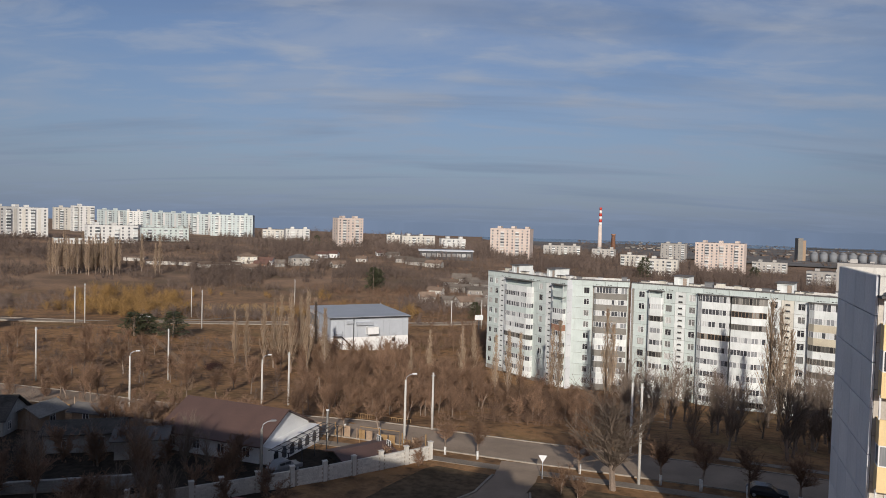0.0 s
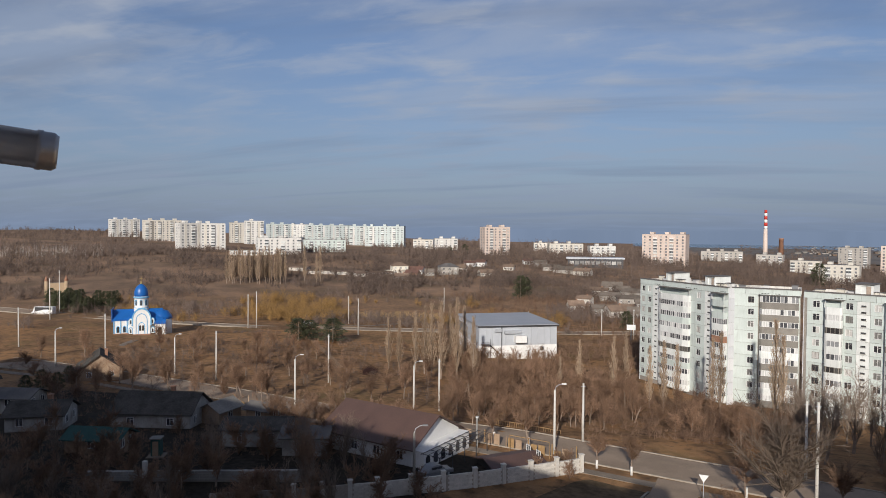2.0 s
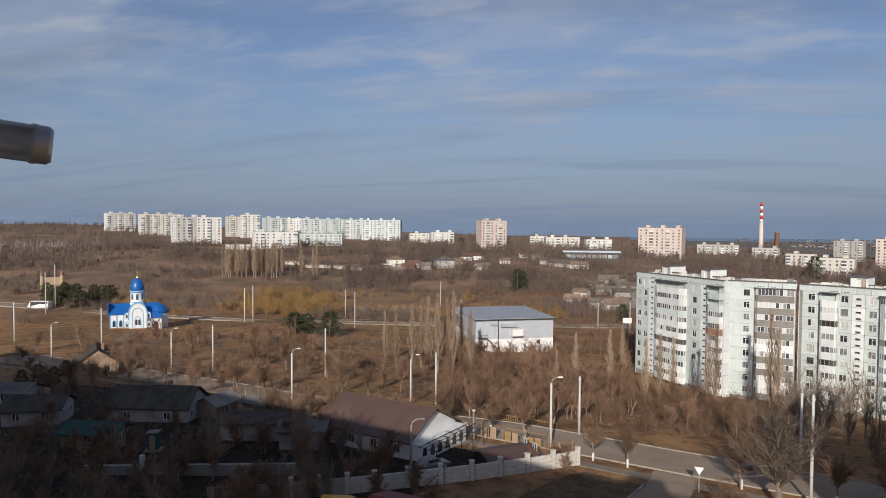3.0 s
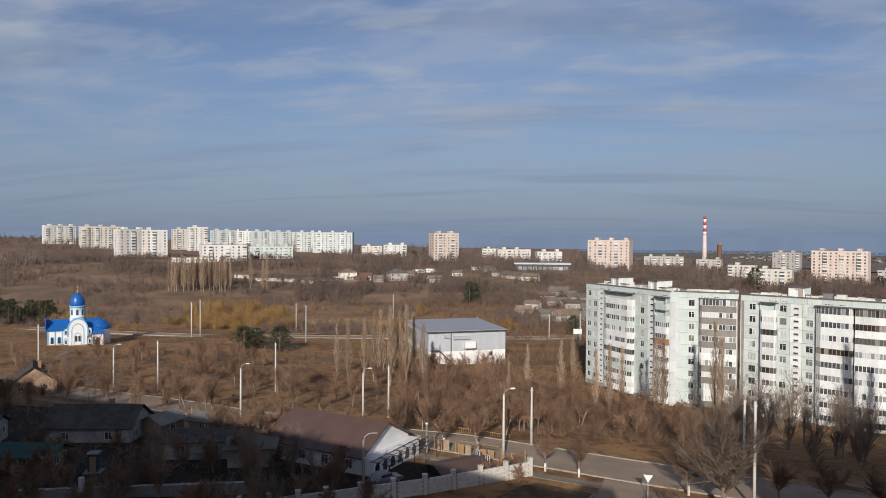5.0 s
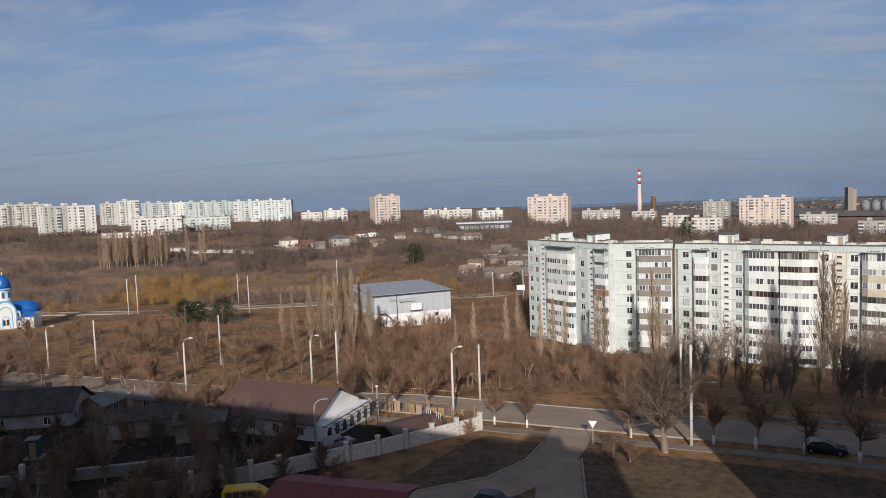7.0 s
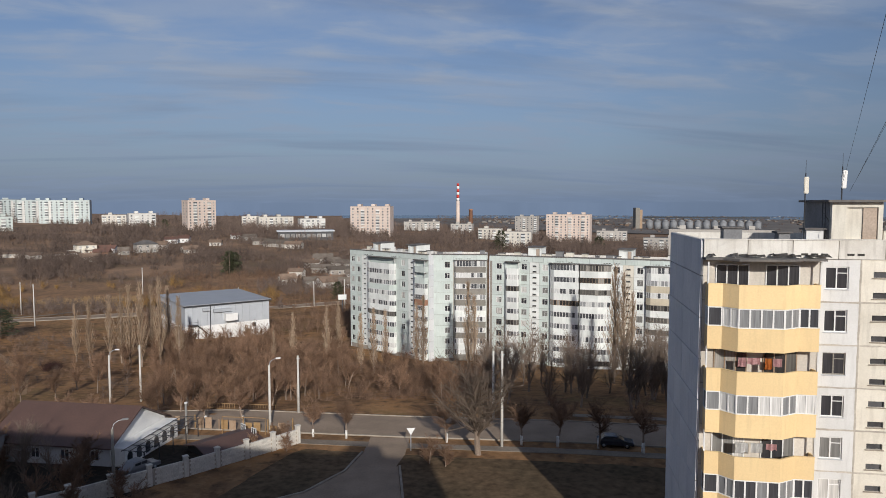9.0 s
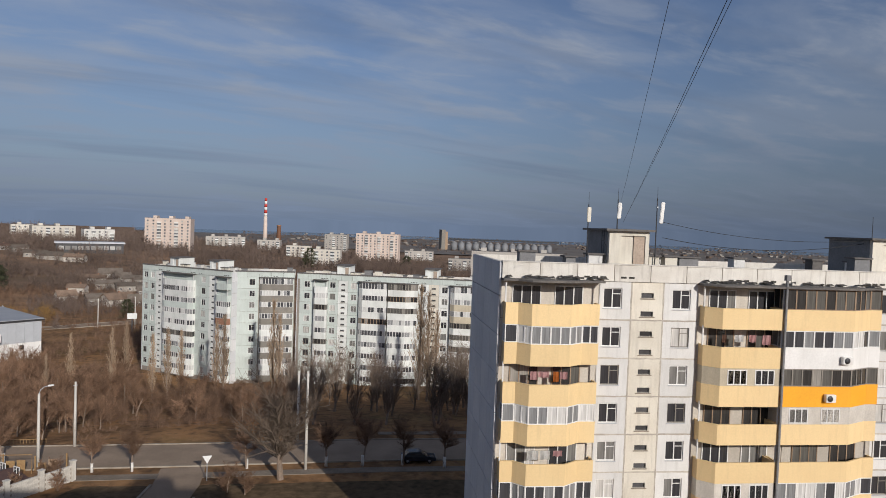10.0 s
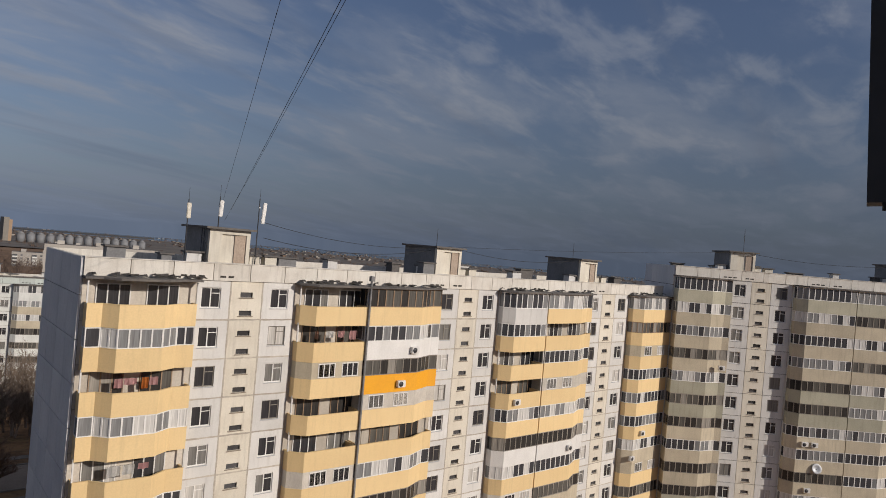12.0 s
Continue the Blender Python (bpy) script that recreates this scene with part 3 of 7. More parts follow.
# added sheet that greys the distant ground as haze would
def haze_plain():
    rs, az = np.geomspace(1050, 3150, 16), np.arange(4, 112, 2.0)
    vs = [tuple(pol(a, r, 1.4 + (0.5 * noise.noise((a, r * 0.01, 3)) if 4 < a < 110 else -2.4))) for r in rs for a in az]
    n = len(az)
    fs = [(i * n + j, i * n + j + 1, (i + 1) * n + j + 1, (i + 1) * n + j) for i in range(len(rs) - 1) for j in range(n - 1)]
    tagged(put("fields", raw_mesh("fields", vs, np.array(fs)[:, ::-1], M_HAZEPLAIN)), "grey sheet over the far plain, haze put into its colour", "fields", kind="structure")


haze_sheet()
haze_plain()
# soil sheet that paints the deep shade over the gardens
patch("yard_soil", [(-150, 60), (-30, 52), (-8, 87), (-140, 122)], 0.03, M_SHADESOIL, "tilled garden soil with the yard shade painted in", "soil")
patch("lawn", [(-24, 52), (90, 20), (78, 58), (-3, 86)], 0.025, M_LAWN, "worn brown winter lawn below the houses", "lawn")


# ---- panel-built apartment houses ----
CACHE = {}


def cached(key, make):
    if key not in CACHE:
        CACHE[key] = make()
    return CACHE[key]


def offset_plan(plan, d):
    out = []
    for i, (x, y) in enumerate(plan):
        ns = []
        for a, b in ((i - 1, i), (i, i + 1)):
            if 0 <= a and b < len(plan):
                v = Vector((plan[b][0] - plan[a][0], plan[b][1] - plan[a][1])).normalized()
                ns.append(Vector((-v.y, v.x)))
        m = sum(ns, Vector((0, 0))) / len(ns)
        m = m / max(m.length_squared, 0.3)
        out.append((x + m.x * d, y + m.y * d))
    return out


def wall_along(bm, plan, z0, z1, th, mi=0):
    inner = offset_plan(plan, th)
    v = [[bm.verts.new((x, y, z)) for x, y in pl] for pl in (plan, inner) for z in (z0, z1)]
    o0, o1, i0, i1 = v
    fs = []
    for k in range(len(plan) - 1):
        fs += [(o0[k], o0[k + 1], o1[k + 1], o1[k]), (i0[k + 1], i0[k], i1[k], i1[k + 1]), (o1[k], o1[k + 1], i1[k + 1], i1[k]), (o0[k + 1], o0[k], i0[k], i0[k + 1])]
    fs += [(o0[0], o1[0], i1[0], i0[0]), (o0[-1], i0[-1], i1[-1], o1[-1])]
    for f in fs:
        bm.faces.new(f).material_index = mi


def slab_mesh(plan, z0, z1, name, mat):
    bm = bmesh.new()
    lo = [bm.verts.new((x, y, z0)) for x, y in plan]
    hi = [bm.verts.new((x, y, z1)) for x, y in plan]
    bm.faces.new(lo[::-1]), bm.faces.new(hi)
    n = len(plan)
    for k in range(n):
        bm.faces.new((lo[k], lo[(k + 1) % n], hi[(k + 1) % n], hi[k]))
    return mesh_of(bm, name, mat)


def plate(bm, xs, zs, holes, y0, y1):
    """One connected plate over a grid of lines, with the cells in holes cut through it."""
    nx, nz = len(xs), len(zs)
    v = {}

    def at(i, k, y):
        if (i, k, y) not in v:
            v[i, k, y] = bm.verts.new((xs[i], y, zs[k]))
        return v[i, k, y]
    full = {(i, k) for i in range(nx - 1) for k in range(nz - 1)} - set(holes)
    for i, k in full:
        bm.faces.new((at(i, k, y0), at(i + 1, k, y0), at(i + 1, k + 1, y0), at(i, k + 1, y0)))
        bm.faces.new((at(i, k, y1), at(i, k + 1, y1), at(i + 1, k + 1, y1), at(i + 1, k, y1)))
        for (di, dk), (a, b) in (((-1, 0), ((i, k + 1), (i, k))), ((1, 0), ((i + 1, k), (i + 1, k + 1))), ((0, -1), ((i, k), (i + 1, k))), ((0, 1), ((i + 1, k + 1), (i, k + 1)))):
            if (i + di, k + dk) not in full:
                bm.faces.new((at(*a, y0), at(*a, y1), at(*b, y1), at(*b, y0)))
    return bm


def holed_panel(w, h, holes, mat, th=0.24):
    """A wall panel in which the holes (x0, x1, z0, z1), stacked in one column, go through."""
    def make():
        g = 0.028
        if not holes:
            return mesh_of(boxes((g, w - g, 0, th, g, h - g)), "panel", mat)
        hs = sorted(holes, key=lambda q: q[2])
        zs = [g] + [z for q in hs for z in q[2:]] + [h - g]
        return mesh_of(plate(bmesh.new(), [g, hs[0][0], hs[0][1], w - g], zs, [(1, 2 * i + 1) for i in range(len(hs))], 0, th), "panel", mat)
    return cached(("panel", w, h, tuple(holes), mat.name, th), make)


def window_meshes(w, h, lights, frame_mat, bar=0.07):
    def frame_make():
        xs = [0, bar]
        for i in range(1, lights):
            xs += [w * i / lights - bar * 0.55, w * i / lights + bar * 0.55]
        xs += [w - bar, w]
        if lights == 2 and h > 1:
            zs, holes = [0, bar, h * 0.70, h * 0.70 + 0.05, h - bar, h], [(1, 1), (1, 2), (1, 3), (3, 1), (3, 3)]
        else:
            zs, holes = [0, bar, h - bar, h], [(2 * i + 1, 1) for i in range(lights)]
        return mesh_of(plate(bmesh.new(), xs, zs, holes, 0, 0.08), "window_frame", frame_mat)
    return cached(("frame", w, h, lights, frame_mat.name), frame_make)


def pane_mesh(w, h, mat):
    k = max(1, round(w / 0.7))
    return cached(("pane", round(w, 2), round(h, 2), mat.name), lambda: mesh_of(boxes(*[(0.04 + (w - 0.08) * i / k, 0.037 + (w - 0.08) * (i + 1) / k, 0.03, 0.05, 0.04, h - 0.04) for i in range(k)]), "pane", mat))


def window_at(parent, x, y, z, w, h, lights, rng, frame_mat=None, sill=True):
    fm = frame_mat or (M_WHITE if rng.random() < 0.8 else M_BROWNBAL)
    fr = put("window", window_meshes(w, h, lights, fm), parent, Matrix.Translation((x, y, z)))
    put("pane", pane_mesh(w, h, M_LIGHTS), fr)
    if sill:
        put("sill", cached(("sill", w), lambda: mesh_of(boxes((-0.05, w + 0.05, -0.16, 0.02, -0.05, -0.01)), "sill", M_METAL)), fr)
    return fr


def glazing(parent, plan, z0, z1, rng, frame_mat, glass, skip=()):
    """Window strips standing on a balcony's parapet: one frame over the whole run, one pane to each straight stretch."""
    key = ("glz", tuple(plan), round(z1 - z0, 2), frame_mat.name)
    pitch = 0.74

    def make():
        bm = bmesh.new()
        h = z1 - z0
        for (xa, ya), (xb, yb) in zip(plan, plan[1:]):
            ln = math.hypot(xb - xa, yb - ya)
            k = max(1, round(ln / pitch))
            xs = [0, 0.07]
            for i in range(1, k):
                xs += [ln * i / k - 0.05, ln * i / k + 0.05]
            xs += [ln - 0.07, ln]
            before = len(bm.verts)
            plate(bm, xs, [0, 0.06, h - 0.07, h], [(2 * i + 1, 1) for i in range(k)], 0, 0.06)
            bm.verts.ensure_lookup_table()
            m = Matrix.Translation((xa, ya, 0)) @ Matrix.Rotation(math.atan2(yb - ya, xb - xa), 4, "Z")
            for v in bm.verts[before:]:
                v.co = m @ v.co
        bmesh.ops.remove_doubles(bm, verts=bm.verts[:], dist=0.0005)
        return mesh_of(bm, "glazing_frame", frame_mat)
    fr = put("glazing_frame", cached(key, make), parent, Matrix.Translation((0, 0, z0)))
    inner = offset_plan(plan, 0.035)
    for j, ((xa, ya), (xb, yb)) in enumerate(zip(inner, inner[1:])):
        ln = math.hypot(xb - xa, yb - ya)
        k = max(1, round(ln / pitch))
        m = Matrix.Translation((xa, ya, 0.05)) @ Matrix.Rotation(math.atan2(yb - ya, xb - xa), 4, "Z")
        put("pane", cached(("gp", round(ln, 2), round(z1 - z0, 2), glass.name), lambda: mesh_of(boxes(*[(ln * i / k + 0.003, ln * (i + 1) / k - 0.003, 0, 0.015, 0, z1 - z0 - 0.1) for i in range(k)]), "pane", glass)), fr, m)


def laundry(bal, plan, rng):
    """Washing on a line above the parapet, each piece hanging by itself."""
    (xa, ya), (xb, yb) = max(zip(plan, plan[1:]), key=lambda s: math.hypot(s[1][0] - s[0][0], s[1][1] - s[0][1]))
    ln = math.hypot(xb - xa, yb - ya)
    part("washing_line", tube(bmesh.new(), [(xa, ya + 0.35, 2.06), (xb, yb + 0.35, 2.06)], [0.008, 0.008], 4), M_DKMETAL, bal)
    s = 0.05
    while s < 0.9:
        w, h = rng.uniform(0.25, 0.8), rng.uniform(0.4, 0.85)
        x0, x1 = xa + (xb - xa) * s, xa + (xb - xa) * min(1, s + w / ln)
        bm = bmesh.new()
        k = 5
        top = [bm.verts.new((x0 + (x1 - x0) * i / k, ya + 0.35 + 0.03 * math.sin(i * 2.1), 2.05)) for i in range(k + 1)]
        bot = [bm.verts.new((x0 + (x1 - x0) * i / k, ya + 0.35 + 0.07 * math.sin(i * 1.7 + 1), 2.05 - h * rng.uniform(0.9, 1))) for i in range(k + 1)]
        for i in range(k):
            bm.faces.new((bot[i], bot[i + 1], top[i + 1], top[i]))
        bmesh.ops.solidify(bm, geom=bm.faces[:], thickness=0.015)
        part("laundry", bm, M_CLOTH[rng.choice((0, 0, 0, 1, 2, 2, 3, 4))], bal, "washing hung on a balcony line")
        s += w / ln + rng.uniform(0.02, 0.15)


def balcony(parent, plan, x, z, style, colour, rng, top=False, detail=True):
    """style: g glazed, o open, l open with washing, b closed by blocks and windows, d closed with dark timber windows."""
    m = Matrix.Translation((x, 0, z))
    bal = put("balcony", cached(("bal", tuple(plan), colour.name), lambda: _balcony_mesh(plan, colour)), parent, m)
    put("slab", cached(("slab", tuple(plan)), lambda: slab_mesh([(a, min(b, -0.002)) for a, b in offset_plan(plan, 0.05)], -0.16, 0.0, "slab", M_PANEL)), bal)
    run = offset_plan(plan, 0.02)
    head = 2.7 if top else 2.47
    if style in "gd":
        old = style == "d" or rng.random() < (0.28 if detail else 0.14)
        glazing(bal, run, 1.2, head, rng, M_TANWOOD if style == "d" else M_GREYTIMBER if old else M_WHITE, M_OLDGLASS if old else M_BALGLASS if detail else M_PALEGLASS)
    elif style == "b":
        bm = bmesh.new()
        wall_along(bm, run, 1.2, head, 0.12)
        part("infill", bm, M_BLOCK if rng.random() < 0.6 else M_BEIGE, bal, "grey block infill above the parapet")
        (xa, ya), (xb, yb) = max(zip(run, run[1:]), key=lambda s: abs(s[1][0] - s[0][0]))
        for f in (0.12, 0.58):
            fr = put("window", window_meshes(1.5, 1.1, 3, M_WHITE), bal, Matrix.Translation((xa + (xb - xa) * f, ya - 0.03, 1.28)))
            put("pane", pane_mesh(1.5, 1.1, M_LIGHTS), fr)
    else:
        for a, b in (plan[1], plan[-2]):
            put("post", cached("balpost", lambda: mesh_of(boxes((-0.05, 0.05, 0.06, 0.16, 1.15, 2.64)), "post", M_PANEL)), bal, Matrix.Translation((a, b, 0)))
        if style == "l" and detail:
            laundry(bal, plan, rng)
    if top:
        big = offset_plan([(plan[0][0], 0), *plan[1:-1], (plan[-1][0], 0)], -0.25)
        put("balcony_roof", cached(("balroof", tuple(plan)), lambda: slab_mesh([(a, min(b, -0.002)) for a, b in big], 2.72, 2.86, "balcony_roof", M_ROOFFELT)), bal, None, "dark felted balcony roof with loose scraps")
    return bal


def _balcony_mesh(plan, colour):
    bm = bmesh.new()
    wall_along(bm, plan, -0.32, 1.16, 0.1)
    wall_along(bm, offset_plan(plan, -0.02), 1.16, 1.2, 0.14)
    return mesh_of(bm, "balcony", colour)


BAY = [(0.2, 0), (0.2, -0.8), (1.1, -0.8), (1.9, -1.6), (4.7, -1.6), (5.8, -0.85), (7.0, -0.85), (7.0, 0)]
LEFTCUT = [(0.15, 0), (0.15, -0.7), (1.2, -1.55), (7.15, -1.55), (7.15, 0)]
RIGHTCUT = [(0.05, 0), (0.05, -1.55), (4.3, -1.55), (6.2, -0.7), (7.05, -0.7), (7.05, 0)]
LEFTSLIM = [(0.15, 0), (0.15, -0.7), (1.1, -1.55), (5.75, -1.55), (5.75, 0)]
RIGHTWIDE = [(-1.3, 0), (-1.3, -1.55), (4.2, -1.55), (6.1, -0.7), (7.05, -0.7), (7.05, 0)]
ST = 2.8


def section(parent, x0, storeys, floor0, plans, styles, colours, rng, wall_a, wall_b, back=None, detail=True, first=0, whole=True):
    """One stairwell section, 22 m wide: balcony bay, window, stair panel, window, balcony bay."""
    for k in range(first, storeys):
        z = floor0 + ST * k
        top = k == storeys - 1
        fromtop = storeys - 1 - k
        for bay, bx in ((0, 0.0), (1, 14.8)) if whole else ((0, 0.0),):
            put("wall_panel", holed_panel(7.2, ST, [], back or wall_a), parent, Matrix.Translation((x0 + bx, 0.0, z)))
            st = styles[bay][fromtop % len(styles[bay])]
            col = colours[bay](fromtop)
            balcony(parent, plans[bay], x0 + bx, z, st, col, rng, top, detail)
            if st in "ol" and detail:
                timber = rng.random() < 0.4
                for wx in (0.8, 3.9):
                    fr = put("window", window_meshes(2.1, 2.1, 3, M_TANWOOD if timber else M_WHITE), parent, Matrix.Translation((x0 + bx + wx, -0.085, z + 0.3)))
                    put("pane", pane_mesh(2.1, 2.1, M_OLDGLASS if timber else M_LIGHTS), fr)
        if not whole:
            continue
        for bx, wx in ((7.2, 0.35), (12.1, 0.7)):
            w = 2.45 if bx < 8 else 2.7
            put("wall_panel", holed_panel(w, ST, [(wx, wx + 1.4, 0.85, 2.3)], wall_a), parent, Matrix.Translation((x0 + bx, 0, z)))
            window_at(parent, x0 + bx + wx, 0.1, z + 0.85, 1.4, 1.45, 2, rng)
        put("stair_panel", holed_panel(2.45, ST, [(0.75, 1.7, 0.28, 0.66), (0.75, 1.7, 1.62, 2.0)], wall_b), parent, Matrix.Translation((x0 + 9.65, 0, z)))
        for zz in (0.28, 1.62):
            fr = put("window", window_meshes(0.95, 0.38, 1, M_DKMETAL, 0.03), parent, Matrix.Translation((x0 + 10.4, 0.12, z + zz)))
            put("pane", pane_mesh(0.95, 0.38, M_GLASS), fr)
            put("sill", cached("stairsill", lambda: mesh_of(boxes((-0.1, 1.05, -0.2, 0.0, -0.06, -0.01)), "sill", M_KERB)), fr)


def parapet(parent, x0, width, z0, h=1.2, mat=None):
    n = max(1, round(width / 2.75))
    w = width / n
    me = cached(("para", round(w, 2), h, (mat or M_PARAPET).name), lambda: mesh_of(boxes((0.025, w - 0.025, -0.12, 0.25, 0, h), (0.0, w, -0.18, 0.3, h, h + 0.06)), "parapet_panel", mat or M_PARAPET))
    vent = cached("vent", lambda: mesh_of(boxes((0, 0.42, -0.005, 0.03, 0, 0.14)), "vent", M_DARK))
    for i in range(n):
        p = put("parapet_panel", me, parent, Matrix.Translation((x0 + i * w, 0, z0)))
        if i % 4 in (2, 3):
            for s in (0.5, 1.1, 1.7):
                if i % 4 == 2 or s < 1.5:
                    put("vent", vent, p, Matrix.Translation((s, -0.125, 0.22)))


def stairhouse(parent, x, y, z, w=3.3, d=5.0, h=3.4, front=None):
    body = part("stairhouse", boxes((0, w, 0.2, d, 0, h), (0.05, w - 0.05, 0, 0.2, 0, 0.9), (0.05, 1.0, 0, 0.2, 0.9, h), (w - 0.35, w - 0.05, 0, 0.2, 0.9, h), (1.0, w - 0.35, 0.0, 0.2, h - 0.35, h)), front or M_CREAM, parent, "cream stair tower on the roof", Matrix.Translation((x, y, z)))
    part("cladding", boxes((-0.03, -0.003, 0.25, d, 0, h)), M_CLAD, body, "grey sheet side of the tower")
    part("roof", boxes((-0.35, w + 0.25, -0.4, d + 0.2, h, h + 0.16)), M_ROOFFELT, body, "black felt roof")
    part("door", boxes((w - 1.25, w - 0.37, 0.1, 0.15, 0.9, h - 0.37)), M_FADEDDOOR, body, "faded tan door")
    for vx, vw in ((-1.4, 1.1), (w + 0.2, 0.8), (w + 1.5, 1.0)):
        v = part("vent_shaft", boxes((0, vw, 0, 0.8, 0, 1.5)), M_CREAM if vx > 0 else M_PANEL, parent, "", Matrix.Translation((x + vx, y + 0.4, z)))
        part("cap", boxes((-0.15, vw + 0.15, -0.15, 0.95, 1.5, 1.62)), M_ROOFFELT, v)
    return body


def house_core(parent, x0, x1, depth, z1, left=True, right=False, seam=None):
    part("wall", boxes((x0 + 0.02, x1 - 0.02, 0.16, depth - 0.02, 0.0, z1)), seam or M_SEAM, parent, "joints and core of the walls")
    part("roof", boxes((x0 - 0.02, x1 + 0.02, 0.26, depth, z1, z1 + 0.25)), M_ROOFFELT, parent, "dark felt flat roof")
    for side, on in ((x0, left), (x1, right)):
        if not on:
            continue
        n = int((z1 + 1.2) / ST) + 1
        for k in range(n):
            for j in range(4):
                w = depth / 4
                h = min(ST, z1 + 1.2 - k * ST)
                if h > 0.3:
                    me = cached(("end", round(w, 2), round(h, 2)), lambda: mesh_of(boxes((-0.14, 0.0, 0.03, w - 0.03, 0.03, h - 0.03)), "end_panel", M_ENDWALL))
                    put("end_panel", me, parent, Matrix.Translation((side + (0 if side == x0 else 0.14), j * w + (0.02 if j == 0 else 0), k * ST)))
    # parapets round the back and sides
    part("parapet", boxes((x0 - 0.1, x0 + 0.2, 0.3, depth - 0.2, z1 + 0.25, z1 + 1.2), (x1 - 0.2, x1 + 0.1, 0.3, depth - 0.2, z1 + 0.25, z1 + 1.2), (x0, x1, depth - 0.2, depth, z1 + 0.25, z1 + 1.2)), M_PARAPET, parent)


def yellow(special={}):
    return lambda k: special.get(k, M_YELLOW)


# the near house, three sections
PLINTH = 1.2
rng = random.Random(5)
near = thing("apartment_building", Matrix.Translation((25.07, 40.15, 0)) @ Matrix.Rotation(radians(-19.9), 4, "Z"), "nine-storey grey panel house with peach balconies", "apartment building")
house_core(near, 0, 66, 11.6, PLINTH + 9 * ST, True, True, M_JOINT)
section(near, 0, 9, PLINTH, (BAY, LEFTSLIM), ("oglglglgl", "olboobbgo"), (yellow(), yellow()), rng, M_PANEL, M_CREAM, M_BACKWALL, first=2)
section(near, 22, 9, PLINTH, (RIGHTWIDE, LEFTSLIM), ("dggboggog", "ggoogggbo"), (yellow({1: M_WHITE, 2: M_ORANGE}), yellow({0: M_PANEL, 5: M_WHITE})), rng, M_PANEL, M_CREAM, M_BACKWALL, first=1)
section(near, 44, 9, PLINTH, (RIGHTWIDE, LEFTCUT), ("gogbggggb", "gdbggggbg"), (yellow({5: M_WHITE, 7: M_BEIGE}), yellow({6: M_BEIGE})), rng, M_PANEL, M_CREAM, M_BACKWALL)
parapet(near, 0, 66, PLINTH + 9 * ST)
# mortar smeared over the panel joints, uneven along its edges
M_SEAL = material("smeared tan joint mortar", (0.54, 0.49, 0.42), 0.95, (0.40, 0.36, 0.31), 0.9, 0.8, 6, 0.15, 0.2, vary=0.15)
rj = random.Random(15)


def seal(a, b, across):
    bm = bmesh.new()
    n = max(4, int((b - a) / 0.45))
    rows = []
    for i in range(n + 1):
        t = a + (b - a) * i / n
        w0, w1 = -rj.uniform(0.035, 0.075), rj.uniform(0.035, 0.075)
        rows.append([bm.verts.new((t, y, w) if across else (w, y, t)) for w, y in ((w0, 0.03), (w0, -0.007), (w1, -0.007), (w1, 0.03))])
    for p, q in zip(rows, rows[1:]):
        for k in range(3):
            bm.faces.new((p[k], p[k + 1], q[k + 1], q[k]))
    bm.faces.new(rows[0]), bm.faces.new(rows[-1][::-1])
    bmesh.ops.recalc_face_normals(bm, faces=bm.faces)
    return bm


for sx in (0, 22, 44):
    for jx in (7.2, 9.65, 12.1, 14.8):
        part("joint_seal", seal(PLINTH + 0.1, PLINTH + 9 * ST, False), M_SEAL, near, "", Matrix.Translation((sx + jx, 0, 0)))
    for k in range(1, 9):
        part("joint_seal", seal(7.28, 14.72, True), M_SEAL, near, "", Matrix.Translation((sx, 0.001, PLINTH + k * ST)))
part("plinth", boxes((0, 66, -0.05, 0.1, 0, PLINTH)), M_JOINT, near)
for sx in (8.9, 31.0, 53.0):
    stairhouse(near, sx, 3.0, PLINTH + 9 * ST + 0.25)

# the higher house that joins it at an angle
rng = random.Random(8)
P2 = Vector((86.5, 16.2, 0))
high = thing("apartment_building", Matrix.Translation(P2) @ Matrix.Rotation(radians(-60), 4, "Z"), "ten-storey beige panel house with glazed balconies", "apartment building")
house_core(high, 0, 44, 11.6, PLINTH + 10 * ST, True, False, M_DARK)
beige = lambda k: (M_DULLBEIGE, M_DULLGREEN, M_BEIGE, M_DULLGREEN, M_DULLBEIGE)[(k * 3 + 1) % 5]
section(high, 0, 10, PLINTH, (RIGHTCUT, LEFTCUT), ("gggggggggg", "gggggggggg"), (beige, beige), rng, M_PANEL, M_CREAM, M_PALE)
section(high, 22, 10, PLINTH, (RIGHTCUT, LEFTCUT), ("gggggggggg", "gggggggggg"), (beige, beige), rng, M_PANEL, M_CREAM, M_PALE, whole=False)
parapet(high, 0, 44, PLINTH + 10 * ST)
for sx in (8.0, 30.0):
    stairhouse(high, sx, 3.0, PLINTH + 10 * ST + 0.25, h=3.3)

# the pale green house beyond the street: a main range and an angled wing
rng = random.Random(11)
ZB = -10.7
main_dir = math.degrees(math.atan2(139.4 - 161.2, 75.4 - 42.1))
big = thing("apartment_building", Matrix.Translation((42.1, 161.2, ZB)) @ Matrix.Rotation(radians(main_dir), 4, "Z"), "nine-storey white and pale green panel house", "apartment building")
house_core(big, 0, 66, 12, PLINTH + 9 * ST, True, False)
NARROW = [(3.9, 0), (3.9, -1.0), (4.3, -1.2), (6.8, -1.2), (7.1, -1.0), (7.1, 0)]
section(big, 0.6, 9, PLINTH, (NARROW, LEFTCUT), ("ogggggggg", "gggdggggg"), (lambda k: M_PALE, lambda k: M_PALE), rng, M_GREEN, M_PALE, M_GREEN, False)
